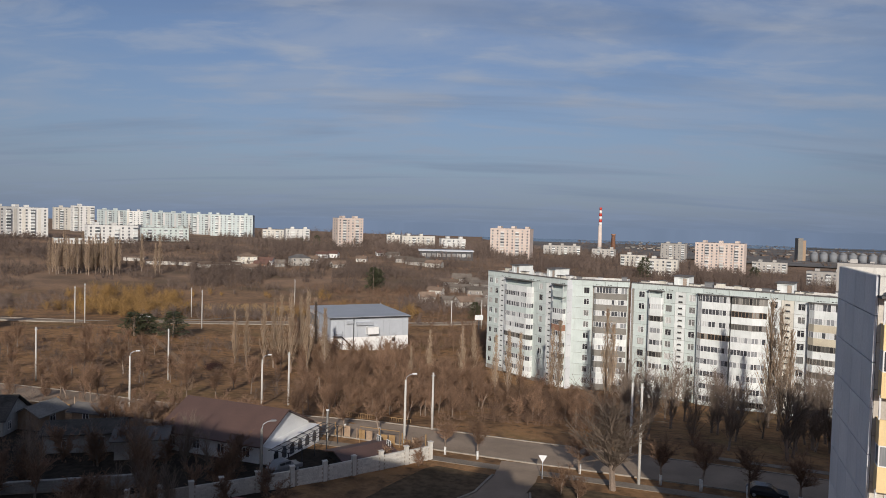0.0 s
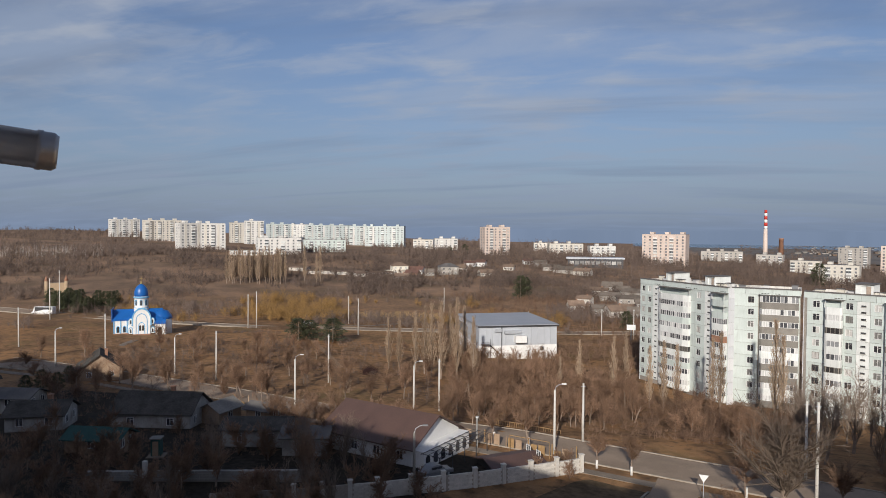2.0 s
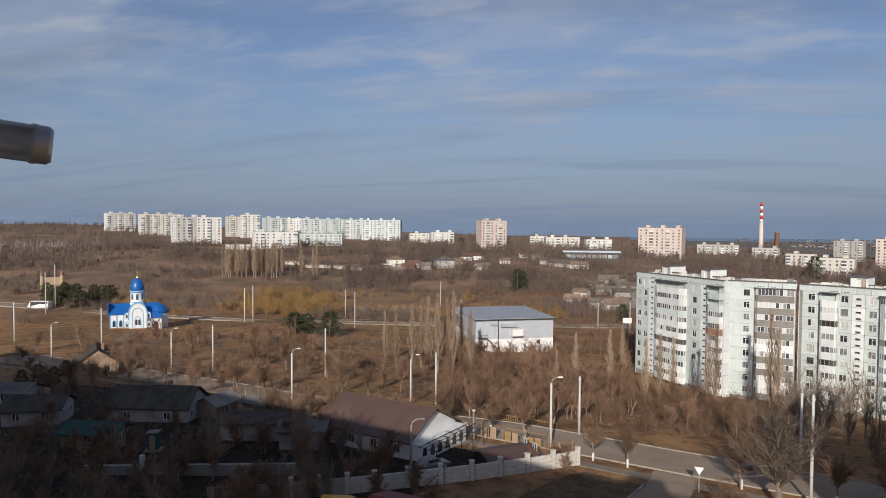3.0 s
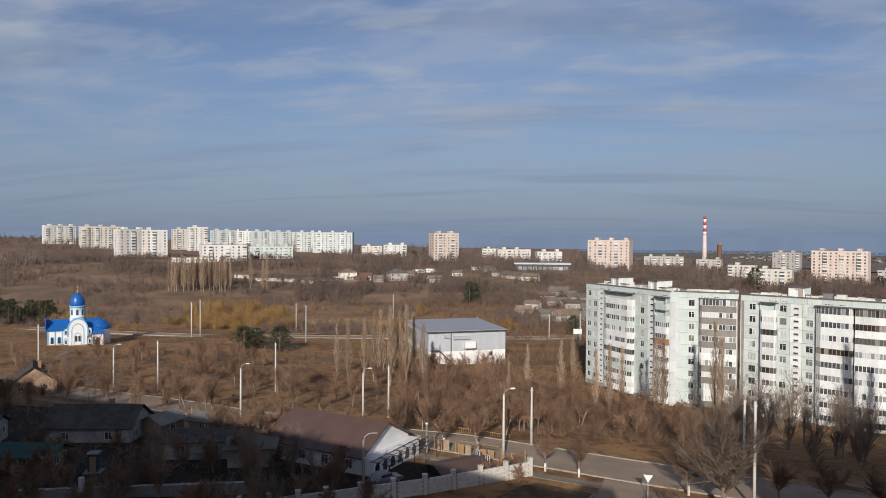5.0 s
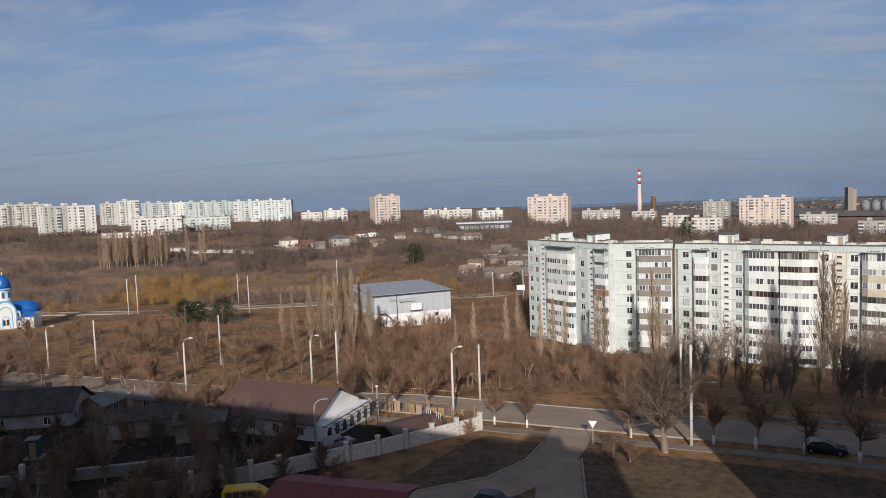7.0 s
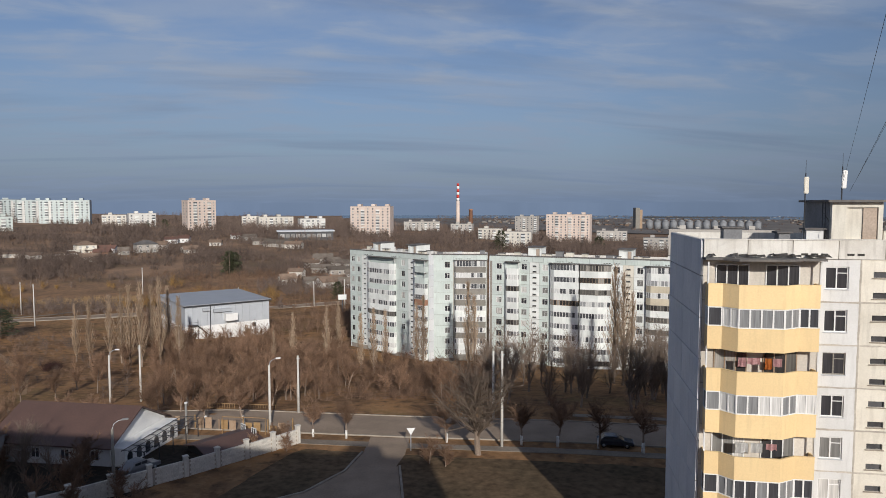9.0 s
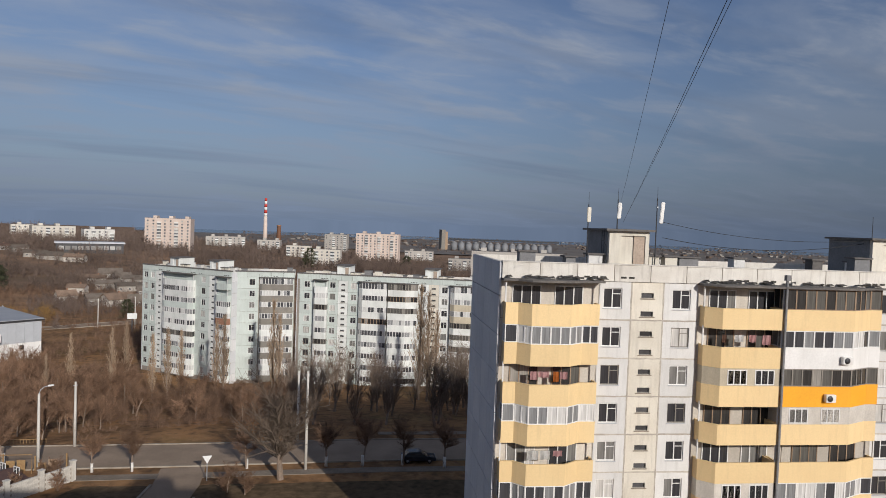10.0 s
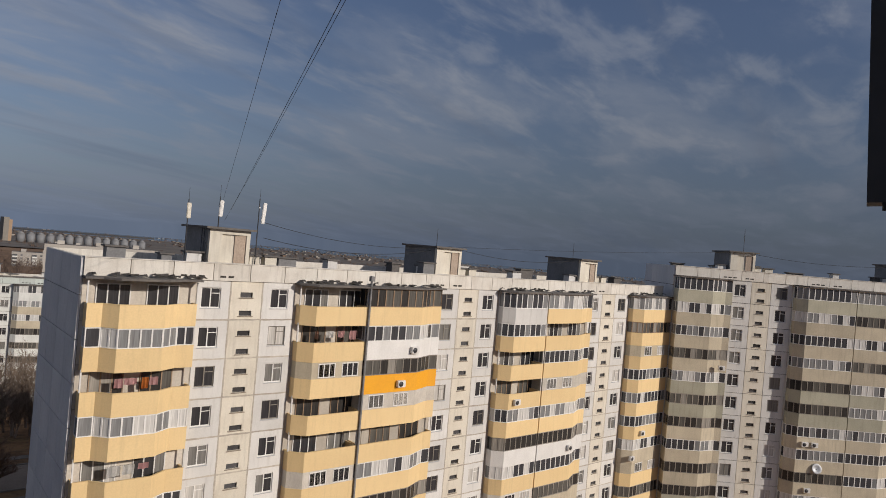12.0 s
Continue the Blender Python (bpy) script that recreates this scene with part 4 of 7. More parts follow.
for k in range(9):
    window_at(big, 1.8, -0.085, PLINTH + ST * k + 0.85, 1.4, 1.45, 2, rng, sill=False)
section(big, 22.8, 9, PLINTH, (RIGHTCUT, LEFTCUT), ("gdggggggg", "ggggggggg"), (lambda k: M_PALE, lambda k: (M_BEIGE if k in (1, 2) else M_PALE)), rng, M_PALE, M_CREAM, M_PALE, False)
parapet(big, 0, 66, PLINTH + 9 * ST, mat=M_GREEN)
for sx in (9.0, 31.0, 53.0):
    stairhouse(big, sx, 3.0, PLINTH + 9 * ST + 0.25, h=3.1, front=M_PALE)
wing_dir = math.degrees(math.atan2(165.5 - 190.6, 27.4 - 9.0))
wing = thing("apartment_building", Matrix.Translation((9.2, 190.0, ZB)) @ Matrix.Rotation(radians(wing_dir), 4, "Z"), "nine-storey pale green wing with glazed balconies", "apartment building")
house_core(wing, -0.5, 30.5, 12, PLINTH + 9 * ST, True, True)
WINGBAL = [(0.0, 0), (0.0, -0.9), (1.2, -1.3), (9.2, -1.3), (10.6, -0.8), (10.6, 0)]
WINGEND = [(0.0, 0), (0.0, -0.8), (0.8, -1.2), (4.2, -1.2), (4.2, 0)]
for k in range(9):
    z = PLINTH + ST * k
    for px0, w, wall in ((-0.5, 2.5, M_GREEN), (2.0, 2.5, M_GREEN), (20.0, 3.2, M_GREEN)):
        put("wall_panel", holed_panel(w, ST, [(0.6, 1.9, 0.85, 2.3)], wall), wing, Matrix.Translation((px0, 0, z)))
        window_at(wing, px0 + 0.6, 0.1, z + 0.85, 1.3, 1.45, 2, rng, sill=False)
    for px0 in (4.5, 23.2):
        put("stair_panel", holed_panel(2.6, ST, [(0.75, 1.7, 0.28, 0.66), (0.75, 1.7, 1.62, 2.0)], M_PALE), wing, Matrix.Translation((px0, 0, z)))
        for zz in (0.28, 1.62):
            fr = put("window", window_meshes(0.95, 0.38, 1, M_DKMETAL, 0.03), wing, Matrix.Translation((px0 + 0.75, 0.12, z + zz)))
            put("pane", pane_mesh(0.95, 0.38, M_GLASS), fr)
    put("wall_panel", holed_panel(12.8, ST, [], M_GREEN), wing, Matrix.Translation((7.2, 0, z)))
    put("wall_panel", holed_panel(4.6, ST, [], M_GREEN), wing, Matrix.Translation((25.9, 0, z)))
    balcony(wing, WINGBAL, 8.0, z, "o" if k == 8 else "g", (M_PALE, M_PALE, M_GREEN, M_PALE)[k % 4], rng, k == 8, False)
    balcony(wing, WINGEND, 26.1, z, "o" if k in (7, 8) else "g", M_BRICKRED if k == 5 else M_GREEN if k > 6 else M_PALE, rng, k == 8, False)
parapet(wing, -0.5, 31, PLINTH + 9 * ST, mat=M_GREEN)
for sx in (6.0, 20.0):
    stairhouse(wing, sx, 3.0, PLINTH + 9 * ST + 0.25, h=3.1, front=M_PALE)
# the brown-balconied joint between wing and range
joint = thing("apartment_building", Matrix.Translation((28.2, 166.5, ZB)) @ Matrix.Rotation(radians(-14), 4, "Z"), "link of the pale green house with brown balconies", "apartment building")
house_core(joint, 0, 14.2, 12, PLINTH + 9 * ST, False, False)
for k in range(9):
    z = PLINTH + ST * k
    put("wall_panel", holed_panel(5.6, ST, [(3.4, 4.7, 0.85, 2.3)], M_GREEN), joint, Matrix.Translation((0, 0, z)))
    window_at(joint, 3.4, 0.1, z + 0.85, 1.3, 1.45, 2, rng, sill=False)
    put("wall_panel", holed_panel(8.2, ST, [], M_GREEN), joint, Matrix.Translation((5.8, 0, z)))
    balcony(joint, [(0.1, 0), (0.1, -0.5), (0.6, -0.9), (8.0, -0.9), (8.0, 0)], 5.8, z, "g", M_BROWNBAL if k in (0, 2, 3, 5, 6, 7, 8) else M_PALE, rng, k == 8, False)
parapet(joint, 0, 14.2, PLINTH + 9 * ST, mat=M_GREEN)


# ---- far blocks ----
def block(name, az, r, width, depth, storeys, turn, wall, label, dz=0.0, win=(2.3, 1.5), pitch=4.6, bands=None, roofbox=True):
    p = pol(az, r, dz - 1.0)
    ob = thing(name, Matrix.Translation(p) @ Matrix.Rotation(radians(-az + turn), 4, "Z"), label, "apartment building" if storeys > 2 else "building")
    h = 1.6 + storeys * ST
    w = width / 2
    part("wall", boxes((-w, w, 0, depth, 0, h + 0.8)), wall, ob)
    part("roof", boxes((-w + 0.3, w - 0.3, 0.3, depth - 0.3, h + 0.8, h + 0.95)), M_ROOFFELT, ob)
    if roofbox:
        for bx in np.arange(-w + 6, w - 4, max(14, width / 3)):
            part("roof_house", boxes((bx, bx + 3.5, depth * 0.3, depth * 0.8, h + 0.96, h + 3.0)), wall, ob)
    n = max(2, int(width / pitch))
    narrow = 1.5
    # far windows and loggias carry the haze in their glass colour
    wm = cached(("fw", win[1]), lambda: mesh_of(boxes((0, narrow, -0.02, 0.03, 0, win[1])), "window", M_HAZEGLASS))
    loggia = cached(("fl", win[1]), lambda: mesh_of(boxes((0, 3.4, -0.96, -0.9, 0, 1.35), (0, 0.06, -0.9, 0, 0, 1.35), (3.34, 3.4, -0.9, 0, 0, 1.35)), "loggia_glazing", M_HAZEGLASS))
    parapet_ = cached(("fb", wall.name), lambda: mesh_of(boxes((-0.1, 3.5, -1.1, 0.0, -1.2, 0.0)), "balcony", M_PALE if wall is not M_PINK else M_FARWHITE))
    r_ = random.Random(int(az * 10 + r))
    first = r_.randrange(3)
    for k in range(storeys):
        for i in range(n):
            x = -w + (i + 0.5) * width / n
            z = 2.0 + k * ST
            if storeys > 3 and (i + first) % 3 == 1:
                b = put("balcony", parapet_, ob, Matrix.Translation((x - 1.7, 0, z)))
                if r_.random() < 0.75:
                    put("loggia_glazing", loggia, b)
            else:
                put("window", wm, ob, Matrix.Translation((x - narrow / 2, 0, z)))
        if turn > 0:
            for i in range(2):
                put("window", wm, ob, Matrix.Translation((-w, depth * (0.7 - 0.4 * i), 2.0 + k * ST)) @ Matrix.Rotation(radians(-90), 4, "Z"))
    return ob


for az, r, wd, st, turn in ((-39.3, 1080, 40, 9, 20), (-36.6, 900, 44, 9, 15), (-34.4, 700, 26, 9, 25), (-32.9, 705, 24, 9, 8), (-30.6, 900, 30, 9, 10), (-29.6, 860, 22, 10, 14), (-27.6, 1000, 34, 9, 20), (-26.0, 1060, 40, 9, -15),
                            (-24.4, 980, 34, 9, 20), (-22.6, 920, 36, 9, 25), (-21.0, 900, 28, 9, 10), (-18.9, 850, 50, 9, -12)):
    tone = 0 if az < -29 or az in (-26.0,) else 1
    if az in (-36.6, -30.6):
        tone = 2
    ob = block("apartment_building", az, r, wd, 12, st, turn, (M_FARWHITE, M_FARCYAN, M_FARSAND)[tone], ("sunlit white nine-storey block on the hill", "pale blue-green nine-storey block on the hill", "sandy white nine-storey block on the hill")[tone], dz=-0.5)
    for bx in (-wd * 0.29, wd * 0.21):
        part("stair_strip", boxes((bx - 1.3, bx + 1.3, -0.10, -0.004, 1.5, 1.6 + st * ST - 0.6)), (M_FARSAND, M_FARWHITE, M_BROWNBAL)[tone], ob)
block("apartment_building", -27.6, 640, 40, 14, 5, 12, M_FARWHITE, "low white five-storey block on the slope")
block("apartment_building", -23.9, 690, 42, 14, 4, 8, M_GREEN, "low pale green block on the slope")
block("building", -30.4, 630, 24, 14, 1, 10, M_FARWHITE, "low white shed on the slope", roofbox=False)
block("apartment_building", -9.2, 700, 28, 16, 10, 22, M_PINK, "pink brick ten-storey tower")
block("apartment_building", 4.4, 660, 40, 16, 10, -14, M_PINK, "pink and white ten-storey block")
block("apartment_building", 21.2, 720, 46, 16, 10, -10, M_PINK, "pink and white ten-storey block above the trees")
M_FARDULL = material("weathered grey block wall", (0.50, 0.47, 0.43), 0.9, (0.40, 0.37, 0.33), 0.1, 0.6, 2, 0.08, 0.1, vary=0.2)
for az, r, wd, st, mt in ((-13.6, 760, 26, 5, M_FARWHITE), (-15.6, 800, 24, 4, M_FARSAND), (-3.4, 720, 36, 5, M_FARSAND), (-0.4, 700, 26, 5, M_FARWHITE), (-5.4, 800, 20, 4, M_FARSAND), (12.2, 800, 26, 4, M_FARDULL),
                          (14.6, 690, 24, 4, M_FARSAND), (16.8, 600, 28, 5, M_FARSAND), (8.8, 820, 44, 4, M_FARDULL), (17.7, 900, 30, 8, M_FARDULL), (24.8, 800, 34, 4, M_FARDULL), (29.4, 640, 46, 4, M_FARDULL), (34.0, 700, 36, 4, M_FARSAND), (31.6, 820, 60, 5, M_FARDULL)):
    block("apartment_building", az, r, wd, 13, st, random.Random(int(az * 7)).uniform(-14, 14), mt, "distant pale low block among bare trees", dz=-1.0)

block("apartment_building", 33.2, 430, 58, 13, 9, 2, M_FARDULL, "weathered nine-storey block before the silos", dz=1.5, pitch=8.0)


# ventilation boxes and clutter along the flat roofs
rv = random.Random(44)
for own, x0, x1, zz in ((near, 2, 64, PLINTH + 9 * ST + 0.25), (high, 2, 42, PLINTH + 10 * ST + 0.25), (big, 1, 64, PLINTH + 9 * ST + 0.25), (wing, 0, 29, PLINTH + 9 * ST + 0.25), (joint, 1, 13, PLINTH + 9 * ST + 0.25)):
    x = x0
    while x < x1:
        w, h = rv.uniform(0.7, 2.0), rv.uniform(1.2, 1.9)
        v = part("vent_shaft", boxes((0, w, 0, 0.9, 0, h)), rv.choice((M_CLAD, M_ROOFFELT, M_PANEL) if own in (near, high) else (M_CLAD, M_PANEL, M_CREAM)), own, "", Matrix.Translation((x, rv.uniform(2.0, 8.5), zz)))
        part("cap", boxes((-0.15, w + 0.15, -0.15, 1.05, h, h + 0.12)), M_ROOFFELT, v)
        x += rv.uniform(2.6, 6.5)
for own, x0, x1 in ((big, 0, 66), (wing, -0.5, 30.5), (joint, 0, 14.2)):
    part("roof_edge", boxes((x0, x1, -0.2, 0.32, PLINTH + 9 * ST + 1.262, PLINTH + 9 * ST + 1.55)), M_ROOFFELT, own, "dark felt roof edge")


# ---- the house that the view is taken from ----
home = thing("apartment_building", Matrix.Rotation(radians(-19.9), 4, "Z"), "panel house from whose upper window one looks out", "apartment building")
part("wall", boxes((-150, 15.2, -13, -0.9, 0, 32.2)), M_PANEL, home)
part("roof", boxes((-150.2, 15.4, -13.2, -0.7, 32.2, 33.4)), M_ROOFFELT, home)
part("stairhouse", boxes((7, 11, -9, -4, 33.4, 36.4)), M_CREAM, home)
# open casement with its handle, and the dark edge of the frame beside it
sash = thing("window_sash", Matrix.Translation(EYE) @ Matrix.Rotation(radians(47.0), 4, "Z"), "dark open window sash with a steel handle", "window")
part("stile", boxes((-0.16, -0.10, 0.48, 0.56, -0.9, 0.75)), M_DKMETAL, sash)
part("rail", boxes((-0.155, -0.105, -1.0, 0.478, 0.69, 0.745)), M_DKMETAL, sash)
hbm = bmesh.new()
lathe(hbm, [(0.0215, -0.060), (0.0215, -0.050), (0.0125, -0.044), (0.0125, 0.020), (0.0133, 0.0205), (0.0133, 0.0235), (0.0128, 0.024), (0.0128, 0.030), (0.0108, 0.033)], 28)
handle = part("handle", hbm, material("brushed dark steel", (0.36, 0.35, 0.35), 0.34, None, 6, 0.3, 60, 0.1, 0.03, metal=0.55), sash, "cylindrical brushed steel handle",
              Matrix.Translation((-0.004, 0.52, 0.0535)) @ Matrix.Rotation(radians(96), 4, "Y") @ Matrix.Rotation(radians(2), 4, "X"))
edge = thing("window_frame", Matrix.Translation(EYE) @ Matrix.Rotation(radians(-92.5), 4, "Z") @ Matrix.Rotation(radians(-3.0), 4, "Y"), "dark grey window frame edge seen close by", "window")
part("frame_post", boxes((0.0, 0.4, 1.2, 1.26, 0.125, 1.4)), M_DKMETAL, edge)
part("gasket", boxes((0.02, 0.4, 1.19, 1.198, 0.112, 0.1248)), M_TYRE, edge)
part("lintel", boxes((0.1, 0.38, 0.0, 1.198, 1.3, 1.39)), M_DKMETAL, edge)


# ---- roof gear of the near house ----
def local(ob, x, y, z):
    return ob.matrix_basis @ Vector((x, y, z))


RZ = PLINTH + 9 * ST + 0.25
for ax, ay, base, hgt, tilt, pan in ((7.4, 3.6, 0.0, 5.4, 0, 0.8), (9.9, 4.0, 3.56, 2.3, 3, 0.9), (12.75, 3.2, 0, 6.0, 4, 1.3)):
    p = local(near, ax, ay, RZ + base)
    an = thing("panel_antenna", Matrix.Translation(p) @ Matrix.Rotation(radians(-19.9), 4, "Z"), "white sector antenna on a thin steel mast", "antenna", "roof antennas")
    part("mast", lathe(bmesh.new(), [(0.05, 0), (0.04, hgt), (0.015, hgt + 0.02), (0.012, hgt + 0.9)], 8), M_DKMETAL, an)
    bm = boxes((-0.15, 0.15, -0.24, -0.07, hgt - pan - 0.6, hgt - 0.25))
    bmesh.ops.bevel(bm, geom=bm.edges[:], offset=0.04, segments=2, affect="EDGES")
    part("panel", bm, M_CREAM if ax < 8 else M_WHITE, an, "pale plastic antenna panel", Matrix.Rotation(radians(tilt), 4, "Y"))
    part("bracket", boxes((-0.06, 0.06, -0.09, 0.06, hgt - 0.7, hgt - 0.62)), M_METAL, an)
for mx, my in ((36, 5.5), (57, 5)):
    p = local(near, mx - 3, my, RZ + 3.56)
    an = thing("aerial", Matrix.Translation(p), "thin rooftop aerial rod", "antenna")
    part("mast", lathe(bmesh.new(), [(0.03, -0.01), (0.02, 1.8)], 6), M_DKMETAL, an)
an = thing("aerial", Matrix.Translation(local(high, 10.5, 5, PLINTH + 10 * ST + 0.25 + 3.46)), "rooftop aerial with cross rods", "antenna")
part("mast", lathe(bmesh.new(), [(0.04, -0.01), (0.03, 3.0)], 6), M_DKMETAL, an)
part("crossbar", boxes((-0.5, 0.5, -0.02, 0.02, 1.9, 1.95)), M_DKMETAL, an)
pipe = thing("downpipe", near.matrix_basis @ Matrix.Translation((20.62, -1.68, 0)), "grey metal rainwater pipe down the facade", "pipe")
part("pipe", lathe(bmesh.new(), [(0.10, 0), (0.10, 26.9)], 8), M_CLAD, pipe)
part("hopper", boxes((-0.16, 0.16, -0.16, 0.16, 26.9, 27.3)), M_CLAD, pipe)
rs = random.Random(3)
scr = bmesh.new()
for bx0, bx1 in ((0.3, 7.0), (14.9, 29.0), (36.9, 51.0), (59, 66)):
    x = bx0
    while x < bx1:
        w = rs.uniform(0.25, 0.9)
        t = rs.uniform(0.02, 0.10)
        q = [scr.verts.new((x + a * w + rs.uniform(-0.1, 0.1), -rs.uniform(0.3, 0.9) + b * 0.45, PLINTH + 9 * ST + 0.07 + (t if (a + b) == 1 else t * 2.2) + (0.1 if b else 0))) for a, b in ((0, 0), (1, 0), (1, 1), (0, 1))]
        scr.faces.new(q)
        x += rs.uniform(0.3, 1.2)
bmesh.ops.solidify(scr, geom=scr.faces[:], thickness=0.025)
tagged(part("roofing_scraps", scr, M_ROOFFELT, None, "", near.matrix_basis.copy()), "curled scraps of old roofing felt", "debris", kind="stuff")


def cable(a, b, sag, r, label, far=1.0):
    a, b = Vector(a), Vector(b)
    b = a.lerp(b, far)
    pts = [a.lerp(b, i / 24) - Vector((0, 0, sag * 4 * (i / 24) * (1 - i / 24))) for i in range(25)]
    bm = tube(bmesh.new(), pts, [r] * 25, 5)
    ob = part("cable", bm, M_TYRE)
    return tagged(ob, label, "cable", "cables over the roofs")


MAST = local(near, 9.9, 4.0, RZ + 4.6)
up_ = lambda az, el, d: (d * math.sin(radians(az)), d * math.cos(radians(az)), 30 + d * math.tan(radians(el)))
cable(MAST, up_(44.9, 19.5, 12), 0.1, 0.0055, "black cable rising from the roof mast", 1.14)
cable(MAST + Vector((0.6, 0, -0.5)), up_(49.1, 18.3, 12), 0.1, 0.0065, "black cable rising from the roof mast", 1.14)
cable(MAST + Vector((0.7, 0, -0.3)), up_(49.4, 18.2, 12.1), 0.1, 0.0055, "black cable rising from the roof mast", 1.14)
T1, T2, T3 = (local(near, x, 4.0, RZ + 3.6) for x in (12.4, 33.5, 55.5))
T4 = local(high, 10.0, 4.0, PLINTH + 10 * ST + 3.7)
cable(local(near, 13.3, 3.2, RZ + 4.2), T2, 0.8, 0.02, "cable slung between roof towers")
cable(local(near, 13.3, 3.2, RZ + 3.0), T2, 1.0, 0.024, "cable slung between roof towers")
cable(T2, T3, 0.9, 0.022, "cable slung between roof towers")
cable(T2, T4, 0.3, 0.014, "thin cable slung to the higher house")
cable(T4, local(high, 32, 4, PLINTH + 10 * ST + 3.6), 0.7, 0.022, "cable slung between roof towers")
lad = bmesh.new()
tube(lad, [local(near, 8.75, 3.6, RZ + 0.1), local(near, 8.75, 3.6, RZ + 3.6)], [0.025, 0.025], 5)
tube(lad, [local(near, 8.75, 4.1, RZ + 0.1), local(near, 8.75, 4.1, RZ + 3.6)], [0.025, 0.025], 5)
for i in range(9):
    tube(lad, [local(near, 8.75, 3.6, RZ + 0.4 + i * 0.37), local(near, 8.75, 4.1, RZ + 0.4 + i * 0.37)], [0.02, 0.02], 4)
tagged(part("ladder", lad, M_DKMETAL), "thin steel ladder on the roof tower", "ladder")
for i, (cx0, cz0) in enumerate(((8.6, 0.3), (13.1, 0.2))):
    cb = bmesh.new()
    tube(cb, [local(near, cx0 + 0.15 * math.sin(k * 1.3), 2.9, RZ + cz0 + k * 0.28) for k in range(9)], [0.02] * 9, 5)
    tagged(part("cable", cb, M_TYRE), "loose black cable beside the roof tower", "cable", "cables over the roofs")
# air conditioners on the near facades
acm = None
for hx, hz, own in ((24.0, 2, near), (25.2, 1, near), (38.5, 3, near), (61, 5, near), (5.6, 3, high), (16.5, 6, high), (17.7, 6, high), (17.2, 8, high), (59.2, 6, near), (47.4, 5, near), (3.4, 7, near)):
    st_n = 9 if own is near else 10
    m = own.matrix_basis @ Matrix.Translation((hx, -1.56, PLINTH + (st_n - 1 - hz) * ST + 0.1))
    if acm is None:
        ac = thing("air_conditioner", m, "white outdoor air conditioner box on a balcony front", "air conditioner", "air conditioners")
        bm = boxes((0, 0.8, -0.34, -0.02, 0, 0.56))
        bmesh.ops.bevel(bm, geom=bm.edges[:], offset=0.03, segments=2, affect="EDGES")
        part("casing", bm, M_WHITE, ac)
        part("fan_grille", lathe(bmesh.new(), [(0.22, 0), (0.22, 0.02), (0.05, 0.03)], 16), M_DKMETAL, ac, "", Matrix.Translation((0.3, -0.342, 0.28)) @ Matrix.Rotation(radians(90), 4, "X"))
        acm = ac
    else:
        copy_thing(acm, m)
dish = thing("satellite_dish", high.matrix_basis @ Matrix.Translation((18.6, -1.6, PLINTH + 2.1 * ST)), "grey satellite dish on a balcony", "satellite dish")
part("reflector", lathe(bmesh.new(), [(0.05, 0.0), (0.35, 0.06), (0.62, 0.2), (0.6, 0.22), (0.34, 0.09), (0.03, 0.03)], 18), M_METAL, dish, "", Matrix.Rotation(radians(75), 4, "X"))
part("arm", boxes((-0.03, 0.03, -0.1, 0.1, -0.3, 0.0)), M_DKMETAL, dish)


# ---- church ----
church = thing("church", Matrix.Translation((-149.9, 189.0, -5.3)) @ Matrix.Rotation(radians(36), 4, "Z") @ Matrix.Diagonal((0.69, 0.69, 0.93, 1)), "small white church with bright blue roofs and dome", "church")


def gable(bm, x0, x1, y0, y1, z0, z1, over=0.4, along="x", th=0.25):
    """A two-pitched roof shell over a rectangle."""
    if along == "x":
        ym = (y0 + y1) / 2
        prof = [(y0 - over, z0 - over * 0.3), (ym, z1), (y1 + over, z0 - over * 0.3)]
        ends = (x0 - over, x1 + over)
        f = lambda e, a, z: (e, a, z)
    else:
        xm = (x0 + x1) / 2
        prof = [(x0 - over, z0 - over * 0.3), (xm, z1), (x1 + over, z0 - over * 0.3)]
        ends = (y0 - over, y1 + over)
        f = lambda e, a, z: (a, e, z)
    rows = [[bm.verts.new(f(e, a, z + dz)) for a, z in prof for dz in (0, th)] for e in ends]
    a, b = rows
    for i, j in ((1, 3), (3, 5), (2, 0), (4, 2), (0, 1), (5, 4)):
        bm.faces.new((a[i], a[j], b[j], b[i]))
    for r in (a, b):
        bm.faces.new((r[0], r[2], r[3], r[1])), bm.faces.new((r[2], r[4], r[5], r[3]))
    bmesh.ops.recalc_face_normals(bm, faces=bm.faces)
    return bm


def gable_wall(bm, x0, x1, y0, y1, z0, z1, z2, along="x"):
    """A house body with pointed end walls."""
    if along == "x":
        ym = (y0 + y1) / 2
        prof = [(y0, z0), (y1, z0), (y1, z1), (ym, z2), (y0, z1)]
        f, ends = (lambda e, a, z: (e, a, z)), (x0, x1)
    else:
        xm = (x0 + x1) / 2
        prof = [(x0, z0), (x1, z0), (x1, z1), (xm, z2), (x0, z1)]
        f, ends = (lambda e, a, z: (a, e, z)), (y0, y1)
    a, b = [[bm.verts.new(f(e, p, z)) for p, z in prof] for e in ends]
    bm.faces.new(a), bm.faces.new(b[::-1])
    for i in range(5):
        j = (i + 1) % 5
        bm.faces.new((a[i], b[i], b[j], a[j]))
    bmesh.ops.recalc_face_normals(bm, faces=bm.faces)
    return bm


